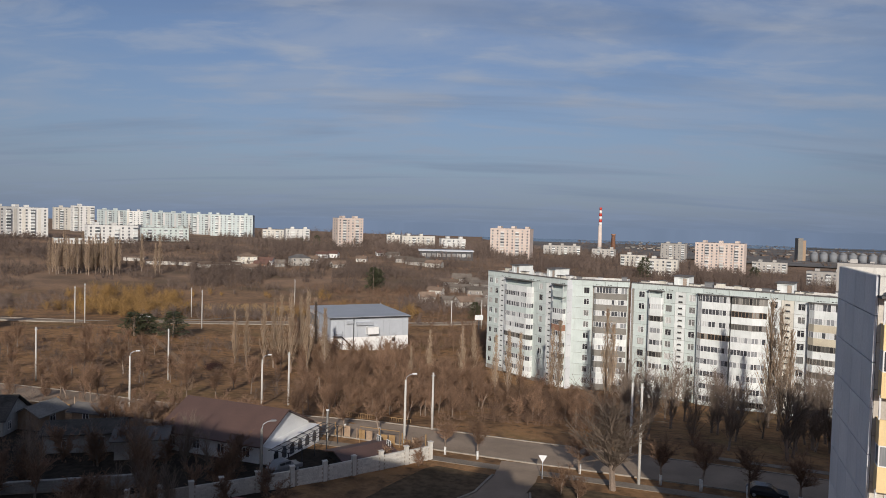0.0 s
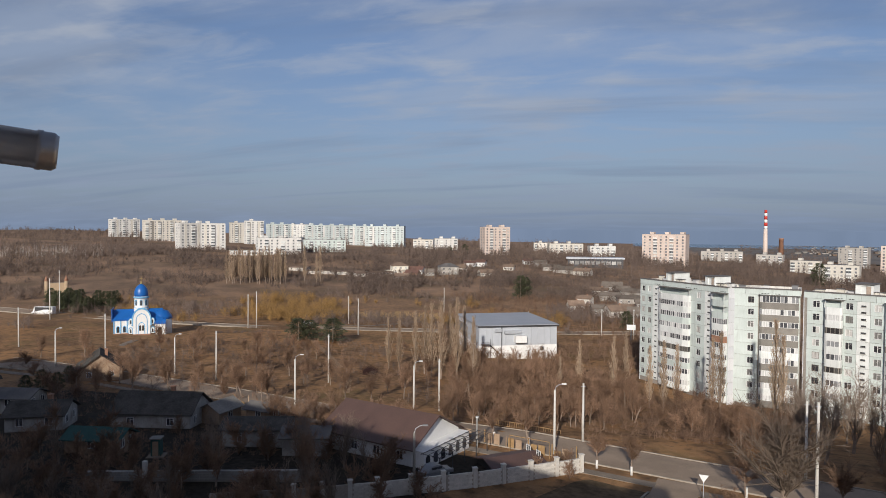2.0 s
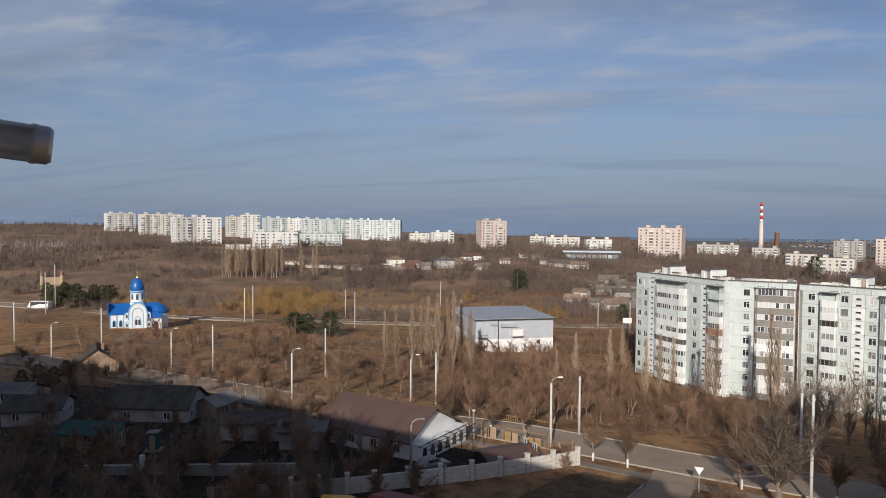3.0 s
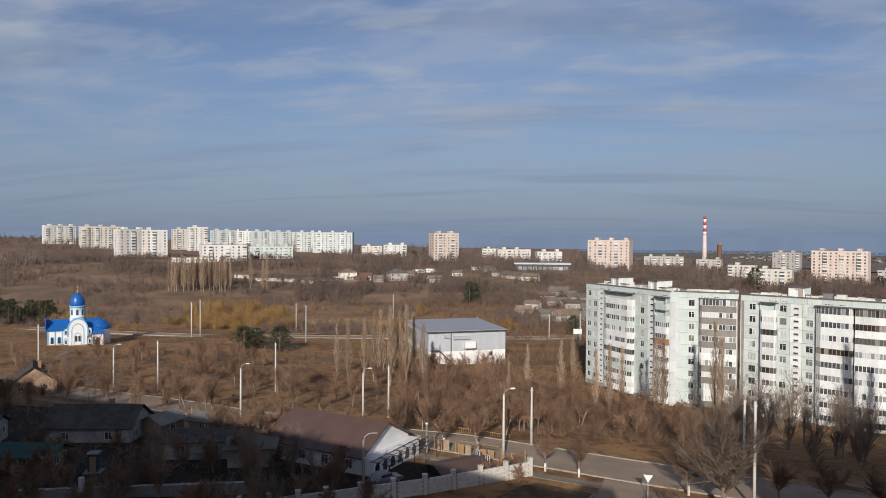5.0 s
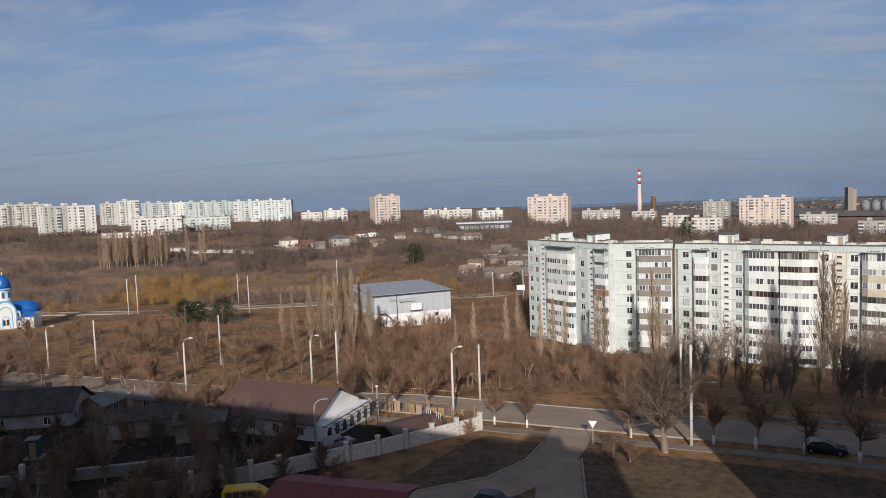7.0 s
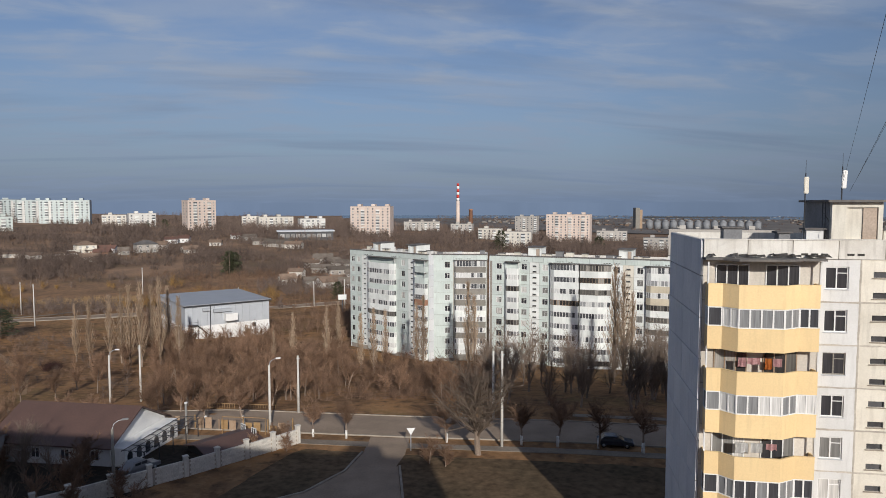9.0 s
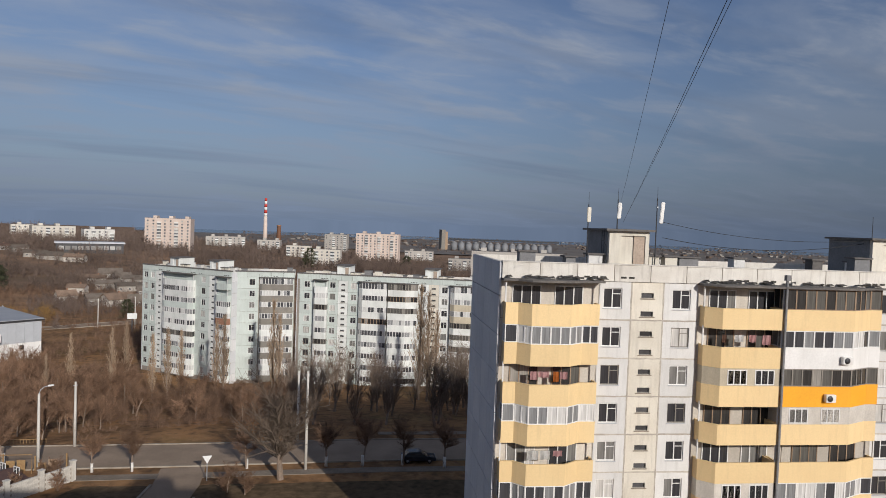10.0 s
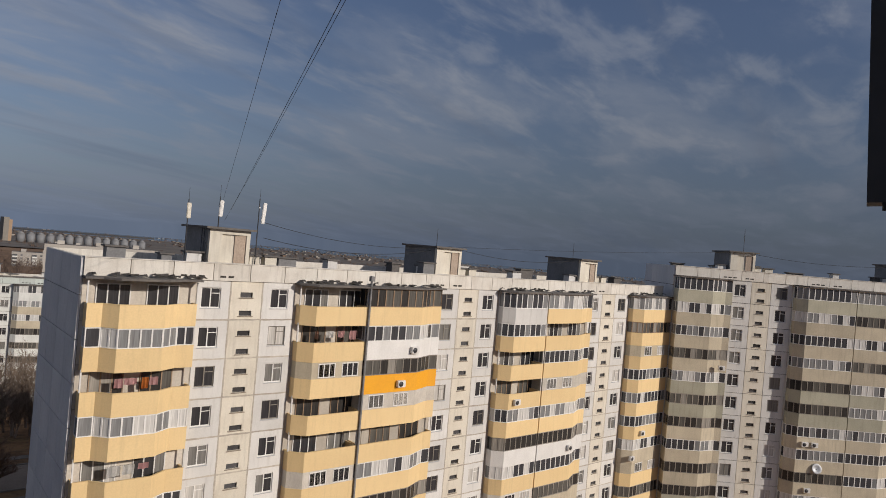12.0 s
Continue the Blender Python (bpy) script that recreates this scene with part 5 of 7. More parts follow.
def arch(bm, cx_, y0, y1, w, z0, zs, n=12, band=None):
    """A round-headed slab (or, with band, just its rim)."""
    r = w / 2
    pts = [(cx_ - r, z0)] + [(cx_ - r * math.cos(math.pi * i / n), zs + r * math.sin(math.pi * i / n)) for i in range(n + 1)] + [(cx_ + r, z0)]
    if band is None:
        a = [bm.verts.new((x, y0, z)) for x, z in pts]
        b = [bm.verts.new((x, y1, z)) for x, z in pts]
        bm.faces.new(a), bm.faces.new(b[::-1])
        for i in range(len(pts)):
            j = (i + 1) % len(pts)
            bm.faces.new((a[i], b[i], b[j], a[j]))
    else:
        ro = r + band
        out = [(cx_ - ro, z0)] + [(cx_ - ro * math.cos(math.pi * i / n), zs + ro * math.sin(math.pi * i / n)) for i in range(n + 1)] + [(cx_ + ro, z0)]
        g = [[bm.verts.new((x, y, z)) for x, z in pl] for pl in (pts, out) for y in (y0, y1)]
        for i in range(len(pts) - 1):
            bm.faces.new((g[0][i], g[0][i + 1], g[2][i + 1], g[2][i]))
            bm.faces.new((g[2][i], g[2][i + 1], g[3][i + 1], g[3][i]))
            bm.faces.new((g[1][i + 1], g[1][i], g[0][i], g[0][i + 1]))
            bm.faces.new((g[1][i], g[1][i + 1], g[3][i + 1], g[3][i]))
    bmesh.ops.recalc_face_normals(bm, faces=bm.faces)
    return bm


part("nave", gable_wall(bmesh.new(), -11, 10, 2, 12, -1, 5.2, 8.2), M_WHITE, church)
part("nave_roof", gable(bmesh.new(), -11, 10, 2, 12, 5.2, 8.4, 0.5), M_BLUE, church, "bright blue metal nave roof")
part("roof_end", boxes((-11.9, -11.55, 1.6, 12.4, 4.6, 9.2)), M_BLUE, church, "raised blue gable edge")
part("apse", lathe(bmesh.new(), [(4.6, -1), (4.6, 5.0)], 20, 10, 7), M_WHITE, church)
part("apse_roof", lathe(bmesh.new(), [(5.0, 4.9), (4.6, 5.9), (3.0, 7.6), (0.0, 8.3)], 20, 10, 7), M_BLUE, church, "rounded blue apse roof")
part("portal", arch(bmesh.new(), 1.2, -0.6, 2.4, 7.6, -1, 5.2), M_WHITE, church, "tall round-headed white front")
part("portal_trim", arch(bmesh.new(), 1.2, -0.75, 0.2, 7.6, 3.2, 5.2, band=0.55), M_LIGHTBLUE, church, "light blue arch trim")
part("portal_arch", arch(bmesh.new(), 1.2, -0.72, -0.5, 4.6, 0, 5.0, band=0.3), M_LIGHTBLUE, church)
part("door_niche", arch(bmesh.new(), 1.2, -0.70, -0.55, 2.4, 0, 3.0, band=0.28), M_LIGHTBLUE, church)
for dx in (0.55, 1.85):
    part("door_leaf", arch(bmesh.new(), dx, -0.66, -0.58, 0.95, 1.4, 2.9), M_DARK, church)
for sx in (-3.6, 6.0):
    for z in (0.4, 3.6):
        w = part("window", arch(bmesh.new(), sx, -0.2, 2.0, 1.3, z, z + 1.5), M_WHITE, church)
        part("trim", arch(bmesh.new(), sx, -0.32, -0.05, 1.3, z, z + 1.5, band=0.25), M_LIGHTBLUE, w)
        part("pane", arch(bmesh.new(), sx, -0.25, -0.18, 0.7, z + 0.3, z + 1.3), M_GLASS, w)
for sx in (-9.2, -6.4):
    w = part("window", arch(bmesh.new(), sx, 1.85, 2.05, 1.1, 0.8, 2.4), M_GLASS, church)
    part("trim", arch(bmesh.new(), sx, 1.8, 2.03, 1.1, 0.8, 2.4, band=0.22), M_LIGHTBLUE, w)
part("porch", boxes((7.0, 11.6, -0.5, 2.6, -1, 3.6)), M_WHITE, church)
part("porch_roof", gable(bmesh.new(), 7.0, 11.6, -0.5, 2.6, 3.6, 5.0, 0.3), M_BLUE, church)
part("porch_door", arch(bmesh.new(), 9.2, -0.62, -0.5, 1.8, -0.4, 1.6), M_DARK, church)
part("drum", lathe(bmesh.new(), [(3.3, 7.4), (3.3, 9.2), (3.05, 9.3), (3.05, 12.8), (3.3, 12.9), (3.3, 13.2)], 24, 0.8, 7), M_WHITE, church)
part("drum_trim", lathe(bmesh.new(), [(3.32, 9.0), (3.4, 9.1), (3.32, 9.25)], 24, 0.8, 7), M_LIGHTBLUE, church)
for k in range(8):
    a = k * math.tau / 8 + math.tau / 16 - 0.39
    w = part("drum_window", arch(bmesh.new(), 0, -0.06, 0.1, 0.85, 10.0, 11.5), M_GLASS, church, "", Matrix.Translation((0.8 + 3.06 * math.sin(a), 7 - 3.06 * math.cos(a), 0)) @ Matrix.Rotation(a, 4, "Z"))
    part("trim", arch(bmesh.new(), 0, -0.1, 0.05, 0.85, 10.0, 11.5, band=0.2), M_LIGHTBLUE, w)
part("dome", lathe(bmesh.new(), [(3.1, 13.2), (3.16, 13.9), (3.06, 14.9), (2.7, 15.9), (2.0, 16.75), (1.05, 17.35), (0.28, 17.7), (0.12, 18.3)], 24, 0.8, 7), M_BLUE, church, "bright blue onion dome")
part("finial", lathe(bmesh.new(), [(0.5, 17.5), (0.42, 17.9), (0.16, 18.2), (0.3, 18.5), (0.05, 18.8)], 14, 0.8, 7), M_GOLD, church, "gilded ball under the cross")
part("cross", boxes((0.70, 0.90, 6.9, 7.1, 18.7, 20.2), (0.2, 1.4, 6.93, 7.07, 19.5, 19.65)), M_GOLD, church, "gilded cross")
part("cornice", lathe(bmesh.new(), [(3.31, 12.55), (3.5, 12.7), (3.5, 13.0), (3.31, 13.15)], 24, 0.8, 7), M_LIGHTBLUE, church, "light blue cornice below the dome")
part("plinth", boxes((-11.15, 10.0, 1.85, 2.0, -1, 0.5), (-2.75, 5.15, -0.76, -0.61, -1, 0.25)), M_BRICKRED, church, "red brick plinth")
for px_ in (-10.9, -8.0, -5.2, 6.9):
    part("pilaster", boxes((px_ - 0.22, px_ + 0.22, 1.8, 2.0, 0.5, 5.1)), M_LIGHTBLUE, church)

# ---- grey hall ----
hall = thing("warehouse", Matrix.Translation((-38.6, 204.5, -11.5)) @ Matrix.Rotation(radians(25), 4, "Z"), "grey metal-clad hall with a white lower wall", "hall")
part("wall", boxes((0, 25.5, 0, 30, 0, 5.2)), M_WHITE, hall, "white plastered lower wall")
for i in range(12):
    put("cladding_panel", cached("clad", lambda: mesh_of(boxes((0.02, 2.105, -0.06, 0.1, 0, 6.0)), "cladding_panel", M_HALL)), hall, Matrix.Translation((i * 2.125, 0, 5.2)))
for i in range(14):
    put("cladding_panel", cached("clad2", lambda: mesh_of(boxes((-0.06, 0.1, 0.02, 2.12, 0, 6.0)), "cladding_panel", M_HALL)), hall, Matrix.Translation((0, 0.1 + i * 2.13, 5.2)))
part("core", boxes((0.1, 25.5, 0.1, 30, 5.2, 11.2)), M_METAL, hall)
part("roof", boxes((-0.5, 26.0, -0.5, 30.4, 11.2, 11.65)), M_HALLROOF, hall, "light grey sheet roof with a fascia")
part("gutter", boxes((-0.6, 26.1, -0.62, -0.5, 11.1, 11.5)), M_DKMETAL, hall)
part("window_band", boxes((-0.12, -0.06, 17, 29, 5.6, 9.6)), M_GLASS2, hall, "large glazed side opening")
part("duct", boxes((8.0, 13.4, -1.0, -0.1, 9.0, 9.9)), M_METAL, hall)
part("duct", boxes((4.9, 7.0, -0.8, -0.1, 9.6, 10.4)), M_METAL, hall)
part("chiller", boxes((11.3, 14.9, -2.0, -0.1, 6.2, 8.4)), M_WHITE, hall, "white ventilation unit on brackets")
part("downpipe", lathe(bmesh.new(), [(0.15, 0), (0.15, 11)], 8, 7.2, -0.25), M_DKMETAL, hall)
part("stair", boxes((0.6, 3.2, -1.6, -0.1, 5.6, 5.75), (0.6, 0.7, -1.6, -1.5, 0, 7.5), (3.1, 3.2, -1.6, -1.5, 0, 7.5), (0.6, 3.2, -1.6, -1.55, 6.6, 6.7)), M_DKMETAL, hall, "steel stair landing")
bm = bmesh.new()
tube(bm, [(3.2, -0.9, 5.6), (8.0, -0.9, 1.0)], [0.18, 0.18], 4)
part("stair_flight", bm, M_DKMETAL, hall)
for x in (1.2, 20.0):
    part("window", boxes((x, x + 1.1, -0.12, 0.0, 3.4, 4.6)), M_GLASS, hall)


# ---- cottages and yards ----
def cottage(x, y, z, turn, L, W, eave, ridge, wall, roof, label, wins=2, chimney=True, over=0.5):
    ob = thing("house", Matrix.Translation((x, y, z)) @ Matrix.Rotation(radians(turn), 4, "Z"), label, "house")
    part("wall", gable_wall(bmesh.new(), -L / 2, L / 2, -W / 2, W / 2, -0.6, eave, ridge - 0.05), wall, ob)
    part("roof", gable(bmesh.new(), -L / 2, L / 2, -W / 2, W / 2, eave, ridge, over, th=0.14), roof, ob)
    for i in range(wins):
        xx = -L / 2 + L * (i + 0.5) / wins - 0.55
        fr = put("window", window_meshes(1.1, 1.2, 2, M_WHITE), ob, Matrix.Translation((xx, -W / 2 - 0.05, 0.9)))
        put("pane", pane_mesh(1.1, 1.2, M_GLASS), fr)
    for i in range(2):
        fr = put("window", window_meshes(1.0, 1.2, 2, M_WHITE), ob, Matrix.Translation((L / 2 + 0.05, -W / 4 + i * W / 2 - 0.5, 0.9)) @ Matrix.Rotation(radians(90), 4, "Z"))
        put("pane", pane_mesh(1.0, 1.2, M_GLASS), fr)
    if chimney:
        part("chimney", boxes((-0.3, 0.3, -0.3, 0.3, 0, 1.6), (-0.38, 0.38, -0.38, 0.38, 1.6, 1.75)), M_BRICKRED, ob, "brick chimney stack", Matrix.Translation((L * 0.12, W * 0.14, ridge - 1.0)))
    return ob


villa = cottage(-29.6, 89.7, -0.9, -19.2, 15.5, 11.4, 2.7, 5.7, M_WHITE, M_ROOFBROWN, "white house with a large brown metal roof", 4, False, 0.6)
part("annex", boxes((7.8, 9.6, -5.6, 5.6, -0.6, 2.5)), M_WHITE, villa, "low white lean-to along the gable")
for i in range(6):
    fr = put("window", cached("archwin", lambda: mesh_of(arch(bmesh.new(), 0.45, -0.05, 0.05, 0.9, 0, 0.9), "window", M_GLASS)), villa, Matrix.Translation((9.62, -5.2 + i * 1.8, 0.5)) @ Matrix.Rotation(radians(90), 4, "Z"))
part("pergola", boxes(*[(9.7 + i * 0.9, 9.76 + i * 0.9, -6.5, 6.2, 2.5, 2.56) for i in range(4)], *[(9.7, 13, -6.4 + j * 1.8, -6.34 + j * 1.8, 2.561, 2.62) for j in range(8)]), M_DKMETAL, villa, "bare vine trellis")
for j in range(5):
    put("trellis_post", cached("tpost", lambda: mesh_of(boxes((-0.05, 0.05, -0.05, 0.05, -0.4, 2.5)), "trellis_post", M_DKMETAL)), villa, Matrix.Translation((12.4, -6.2 + j * 3, 0)))
part("gas_post", lathe(bmesh.new(), [(0.16, 0), (0.16, 4.2), (0.22, 4.2), (0.22, 4.4)], 10, 10.3, 6.6), M_WHITE, villa, "white flue pipe")
cottage(-68.5, 91.5, -1.2, 11, 12.5, 7.5, 2.7, 5.2, M_LIMEWASH, M_SHADESLATE, "old whitewashed cottage with a grey slate roof")
cottage(-60.5, 95.5, -1.4, 80, 5.0, 4.0, 2.4, 3.6, M_TANWOOD, M_SLATE, "timber lean-to beside the old cottage", 1, False)
cottage(-48.5, 86.5, -0.7, 15, 9.0, 6.0, 2.6, 3.5, M_LIMEWASH, M_SHADESLATE, "low white outbuilding with a slate roof", 2, False)
cottage(-40.0, 84.5, -0.7, 15, 6.0, 5.0, 2.6, 3.4, M_LIMEWASH, M_ROOFFELT, "low white shed with a felt roof", 1, False)
cottage(-66.5, 76.0, -0.3, 8, 7.5, 4.0, 2.1, 3.2, M_TANWOOD, M_TEAL, "garden shed with a teal sheet roof", 1, False)
cottage(-107.0, 122.5, -2.6, -49, 9, 8.5, 2.3, 5.6, M_TANWOOD, M_SHADESLATE, "timber-gabled house with a grey slate roof", 1)
cottage(-84, 84, -0.6, 24, 8, 6, 2.4, 4.0, M_LIMEWASH, M_SHADESLATE, "small block house with a slate roof", 2)
cottage(-97, 92, -0.8, 12, 7, 5, 2.3, 3.4, M_LIMEWASH, M_ROOFFELT, "small white shed in a shaded yard", 1, False)
cottage(-54.0, 98.0, -1.4, -12, 5, 3.2, 2.2, 3.0, M_TANWOOD, M_ROOFFELT, "timber woodshed in a yard", 1, False)
cottage(-12.0, 86.0, -0.9, 38, 7.0, 5.0, 0.9, 1.5, M_DARK, M_ROOFBROWN, "low garage with a reddish flat roof", 0, False)
outhouse = thing("outhouse", Matrix.Translation((-57.8, 76.2, -0.3)) @ Matrix.Rotation(radians(20), 4, "Z"), "narrow teal wooden outhouse on a pale base", "outhouse")
part("body", boxes((-0.6, 0.6, -0.6, 0.6, 0.15, 2.4)), M_TEAL, outhouse)
part("roof", boxes((-0.75, 0.75, -0.8, 0.7, 2.4, 2.52)), M_SLATE, outhouse)
part("base", boxes((-1.1, 1.1, -1.1, 0.9, -0.3, 0.15)), M_PATH, outhouse)
part("door", boxes((-0.38, 0.38, -0.64, -0.6, 0.2, 2.1)), M_TANWOOD, outhouse)

# white block boundary wall with pillars
FENCE = [(-2.9, 86.0), (-8.8, 81.4), (-14.9, 76.9), (-24.9, 70.6), (-33, 66.2), (-41, 62.6)]
bwall = thing("boundary_wall", Matrix.Translation((0, 0, 0)), "white silicate block wall with taller pillars", "wall")
for (xa, ya), (xb, yb) in zip(FENCE, FENCE[1:]):
    ln = math.hypot(xb - xa, yb - ya)
    n = max(1, round(ln / 3.6))
    ang = math.atan2(yb - ya, xb - xa)
    for i in range(n):
        px_, py_ = xa + (xb - xa) * i / n, ya + (yb - ya) * i / n
        zz = ground_z(px_, py_) - 0.15
        m = Matrix.Translation((px_, py_, zz)) @ Matrix.Rotation(ang, 4, "Z")
        sec = put("wall_section", mesh_of(boxes((0, ln / n, -0.10, 0.10, -0.3, 2.0)), "wall_section", M_JOINT), bwall, m)
        put("pillar", cached("pillar", lambda: mesh_of(boxes((-0.24, 0.24, -0.24, 0.24, -0.3, 2.45), (-0.3, 0.3, -0.3, 0.3, 2.45, 2.55)), "pillar", M_BLOCK)), bwall, m)
        if py_ > 70:
            for c in range(8):
                z0 = 0.02 + c * 0.25
                off = 0.0 if c % 2 else 0.3
                for k in range(int(ln / n / 0.6)):
                    xx = 0.26 + off * 0.5 + k * 0.6
                    if xx + 0.58 < ln / n - 0.2:
                        put("block", cached("blk", lambda: mesh_of(boxes((0, 0.575, -0.13, 0.13, 0, 0.232)), "block", M_BLOCK)), sec, Matrix.Translation((xx, 0, z0)))
# low rubble wall in the shaded gardens
rubble = thing("garden_wall", Matrix.Translation((-60.0, 66.0, -0.1)) @ Matrix.Rotation(radians(16), 4, "Z"), "low grey rubble stone wall in a shaded garden", "wall")
part("core", boxes((0, 26, -0.18, 0.18, -0.3, 1.1)), M_JOINT, rubble)
rr_ = random.Random(12)
stones = [mesh_of(boxes((0, w_, -0.25, 0.25, 0, 0.26)), "stone", M_LIMEWASH) for w_ in (0.36, 0.48, 0.62)]
for c in range(4):
    x = rr_.uniform(0, 0.3)
    while x < 25.2:
        j = rr_.randrange(3)
        put("stone", stones[j], rubble, Matrix.Translation((x, rr_.uniform(-0.04, 0.04), 0.02 + c * 0.285)) @ Matrix.Rotation(rr_.uniform(-0.04, 0.04), 4, "Y"))
        x += (0.36, 0.48, 0.62)[j] + 0.04
# pale road-side fences
fence = thing("fence", Matrix.Translation((0, 0, 0)), "tan board and rusty mesh fence along the yards", "fence")
rf = random.Random(6)
line = [(-3.6, 90), (-18, 95.2), (-30, 98.6), (-52, 104), (-66, 107.4)]
for (xa, ya), (xb, yb) in zip(line, line[1:]):
    n = int(math.hypot(xb - xa, yb - ya) / 1.1)
    for i in range(n):
        px_, py_ = xa + (xb - xa) * i / n, ya + (yb - ya) * i / n
        h = rf.uniform(1.0, 1.9)
        put("board" if i % 3 else "post", cached(("bd", i % 3 == 0, round(h, 1)), lambda: mesh_of(boxes((0, 0.95 if i % 3 else 0.16, -0.03, 0.05, -0.3, h + (0 if i % 3 else 0.4))), "board", M_TANWOOD if rf.random() < 0.6 else M_RUST)), fence,
            Matrix.Translation((px_, py_, ground_z(px_, py_))) @ Matrix.Rotation(math.atan2(yb - ya, xb - xa), 4, "Z"))
barrier = thing("pipe_barrier", Matrix.Translation((-18.0, 107.0, ground_z(-18, 107))) @ Matrix.Rotation(radians(-17), 4, "Z"), "low yellow pipe railing at the street edge", "railing")
for seg in range(2):
    x0 = seg * 6.2
    bm = bmesh.new()
    for z in (0.15, 0.95):
        tube(bm, [(x0, 0, z), (x0 + 5.6, 0, z)], [0.05, 0.05], 5)
    part("rail", bm, M_RUST, barrier)
    for k in range(15):
        put("bar", cached("rbar", lambda: mesh_of(boxes((-0.03, 0.03, -0.03, 0.03, 0.0, 0.98)), "bar", M_RUST)), barrier, Matrix.Translation((x0 + 5.6 * k / 14, 0, -0.05)))
carpet = thing("carpet_rack", Matrix.Translation((-13, 92.0, ground_z(-13, 92))) @ Matrix.Rotation(radians(-17), 4, "Z"), "rusty pipe frame in a yard", "frame")
bm = bmesh.new()
tube(bm, [(0, 0, -0.2), (0, 0, 2.3), (6, 0, 2.3), (6, 0, -0.2)], [0.06] * 4, 6)
part("pipe", bm, M_RUST, carpet)


# ---- poles, signs ----
def lamp_post(x, y, h, arm=True, grey=False):
    ob = thing("street_lamp" if arm else "utility_pole", Matrix.Translation((x, y, ground_z(x, y) - 0.2)) @ Matrix.Rotation(radians(10), 4, "Z"), ("grey steel street lamp with a curved arm" if grey else "pale concrete street lamp with a short arm") if arm else "plain pale concrete pole at the roadside", "street lamp" if arm else "pole", "poles along the street")
    part("pole", lathe(bmesh.new(), [(0.20, 0), (0.17, h * 0.5), (0.13, h)], 10), M_BROWNBAL if grey else M_POLE, ob)
    if arm:
        bm = bmesh.new()
        tube(bm, [(0, 0, h - 0.1), (0.15, 0, h + 0.45), (0.6, 0.1, h + 0.75), (1.1, 0.15, h + 0.8)], [0.06, 0.05, 0.045, 0.04], 6)
        part("arm", bm, M_METAL, ob)
        bm = boxes((0.9, 1.6, 0.0, 0.3, h + 0.74, h + 0.92))
        bmesh.ops.bevel(bm, geom=bm.edges[:], offset=0.06, segments=2, affect="EDGES")
        part("lamp_head", bm, M_CLAD if grey else M_WHITE, ob)
    else:
        part("insulator", boxes((-0.3, 0.3, -0.04, 0.04, h - 0.5, h - 0.42)), M_METAL, ob)
    return ob


for x, y, h, arm in ((-6.8, 92.4, 9.2, 1), (-54.9, 110.7, 8.9, 1), (-34.1, 116.6, 8.4, 1), (-96, 133, 8.5, 1), (-126, 130, 8.5, 1), (-3.2, 100, 8.9, 0), (-83, 129.4, 11, 0), (-60, 137.4, 11, 0), (-29.7, 118, 9.8, 0), (-125.5, 145.5, 11.5, 0),
                     (-158, 150.4, 11.5, 0), (-128.9, 221.7, 13, 0), (-126.8, 224, 14, 0), (-107, 266, 12, 0), (-87.6, 227, 13.5, 0), (24.6, 91.9, 10.2, 0), (22.5, 79.8, 12.5, 0), (-216, 220.3, 17, 0), (-235.3, 245.3, 19, 0), (-81.5, 333, 13, 0), (10.4, 274.3, 12, 0), (-30, 262, 11, 0), (-2, 280, 11, 0)):
    lamp_post(x, y, h, bool(arm))
lamp_post(-21.4, 73.4, 7.2, True, True)
stub = thing("utility_pole", Matrix.Translation((-51.1, 65.3, -0.3)), "short grey concrete stub post in the yard", "pole")
part("pole", boxes((-0.25, 0.25, -0.2, 0.2, 0, 3.6)), M_POLE, stub)
sign = thing("road_sign", Matrix.Translation((11.0, 80.5, -0.8)) @ Matrix.Rotation(radians(-8), 4, "Z"), "white give-way triangle seen on a thin post", "road sign")
part("post", lathe(bmesh.new(), [(0.05, 0), (0.05, 3.0)], 8), M_METAL, sign)
bm = bmesh.new()
tri = [bm.verts.new((0.62 * math.cos(a), y, 2.7 + 0.62 * math.sin(a))) for y in (-0.1, -0.06) for a in (math.pi / 6, 5 * math.pi / 6, 3 * math.pi / 2)]
bm.faces.new(tri[:3]), bm.faces.new(tri[3:][::-1])
for i in range(3):
    bm.faces.new((tri[i], tri[(i + 1) % 3], tri[3 + (i + 1) % 3], tri[3 + i]))
bmesh.ops.recalc_face_normals(bm, faces=bm.faces)
part("plate", bm, M_WHITE, sign)
bb = thing("billboard", Matrix.Translation((9.0, 262.0, ground_z(9, 262))), "pale blank billboard on a steel post", "billboard")
part("post", boxes((-0.2, 0.2, -0.2, 0.2, 0, 5)), M_DKMETAL, bb)
part("board", boxes((-1.6, 1.6, -0.3, -0.2, 5, 7.0)), M_PALE, bb)


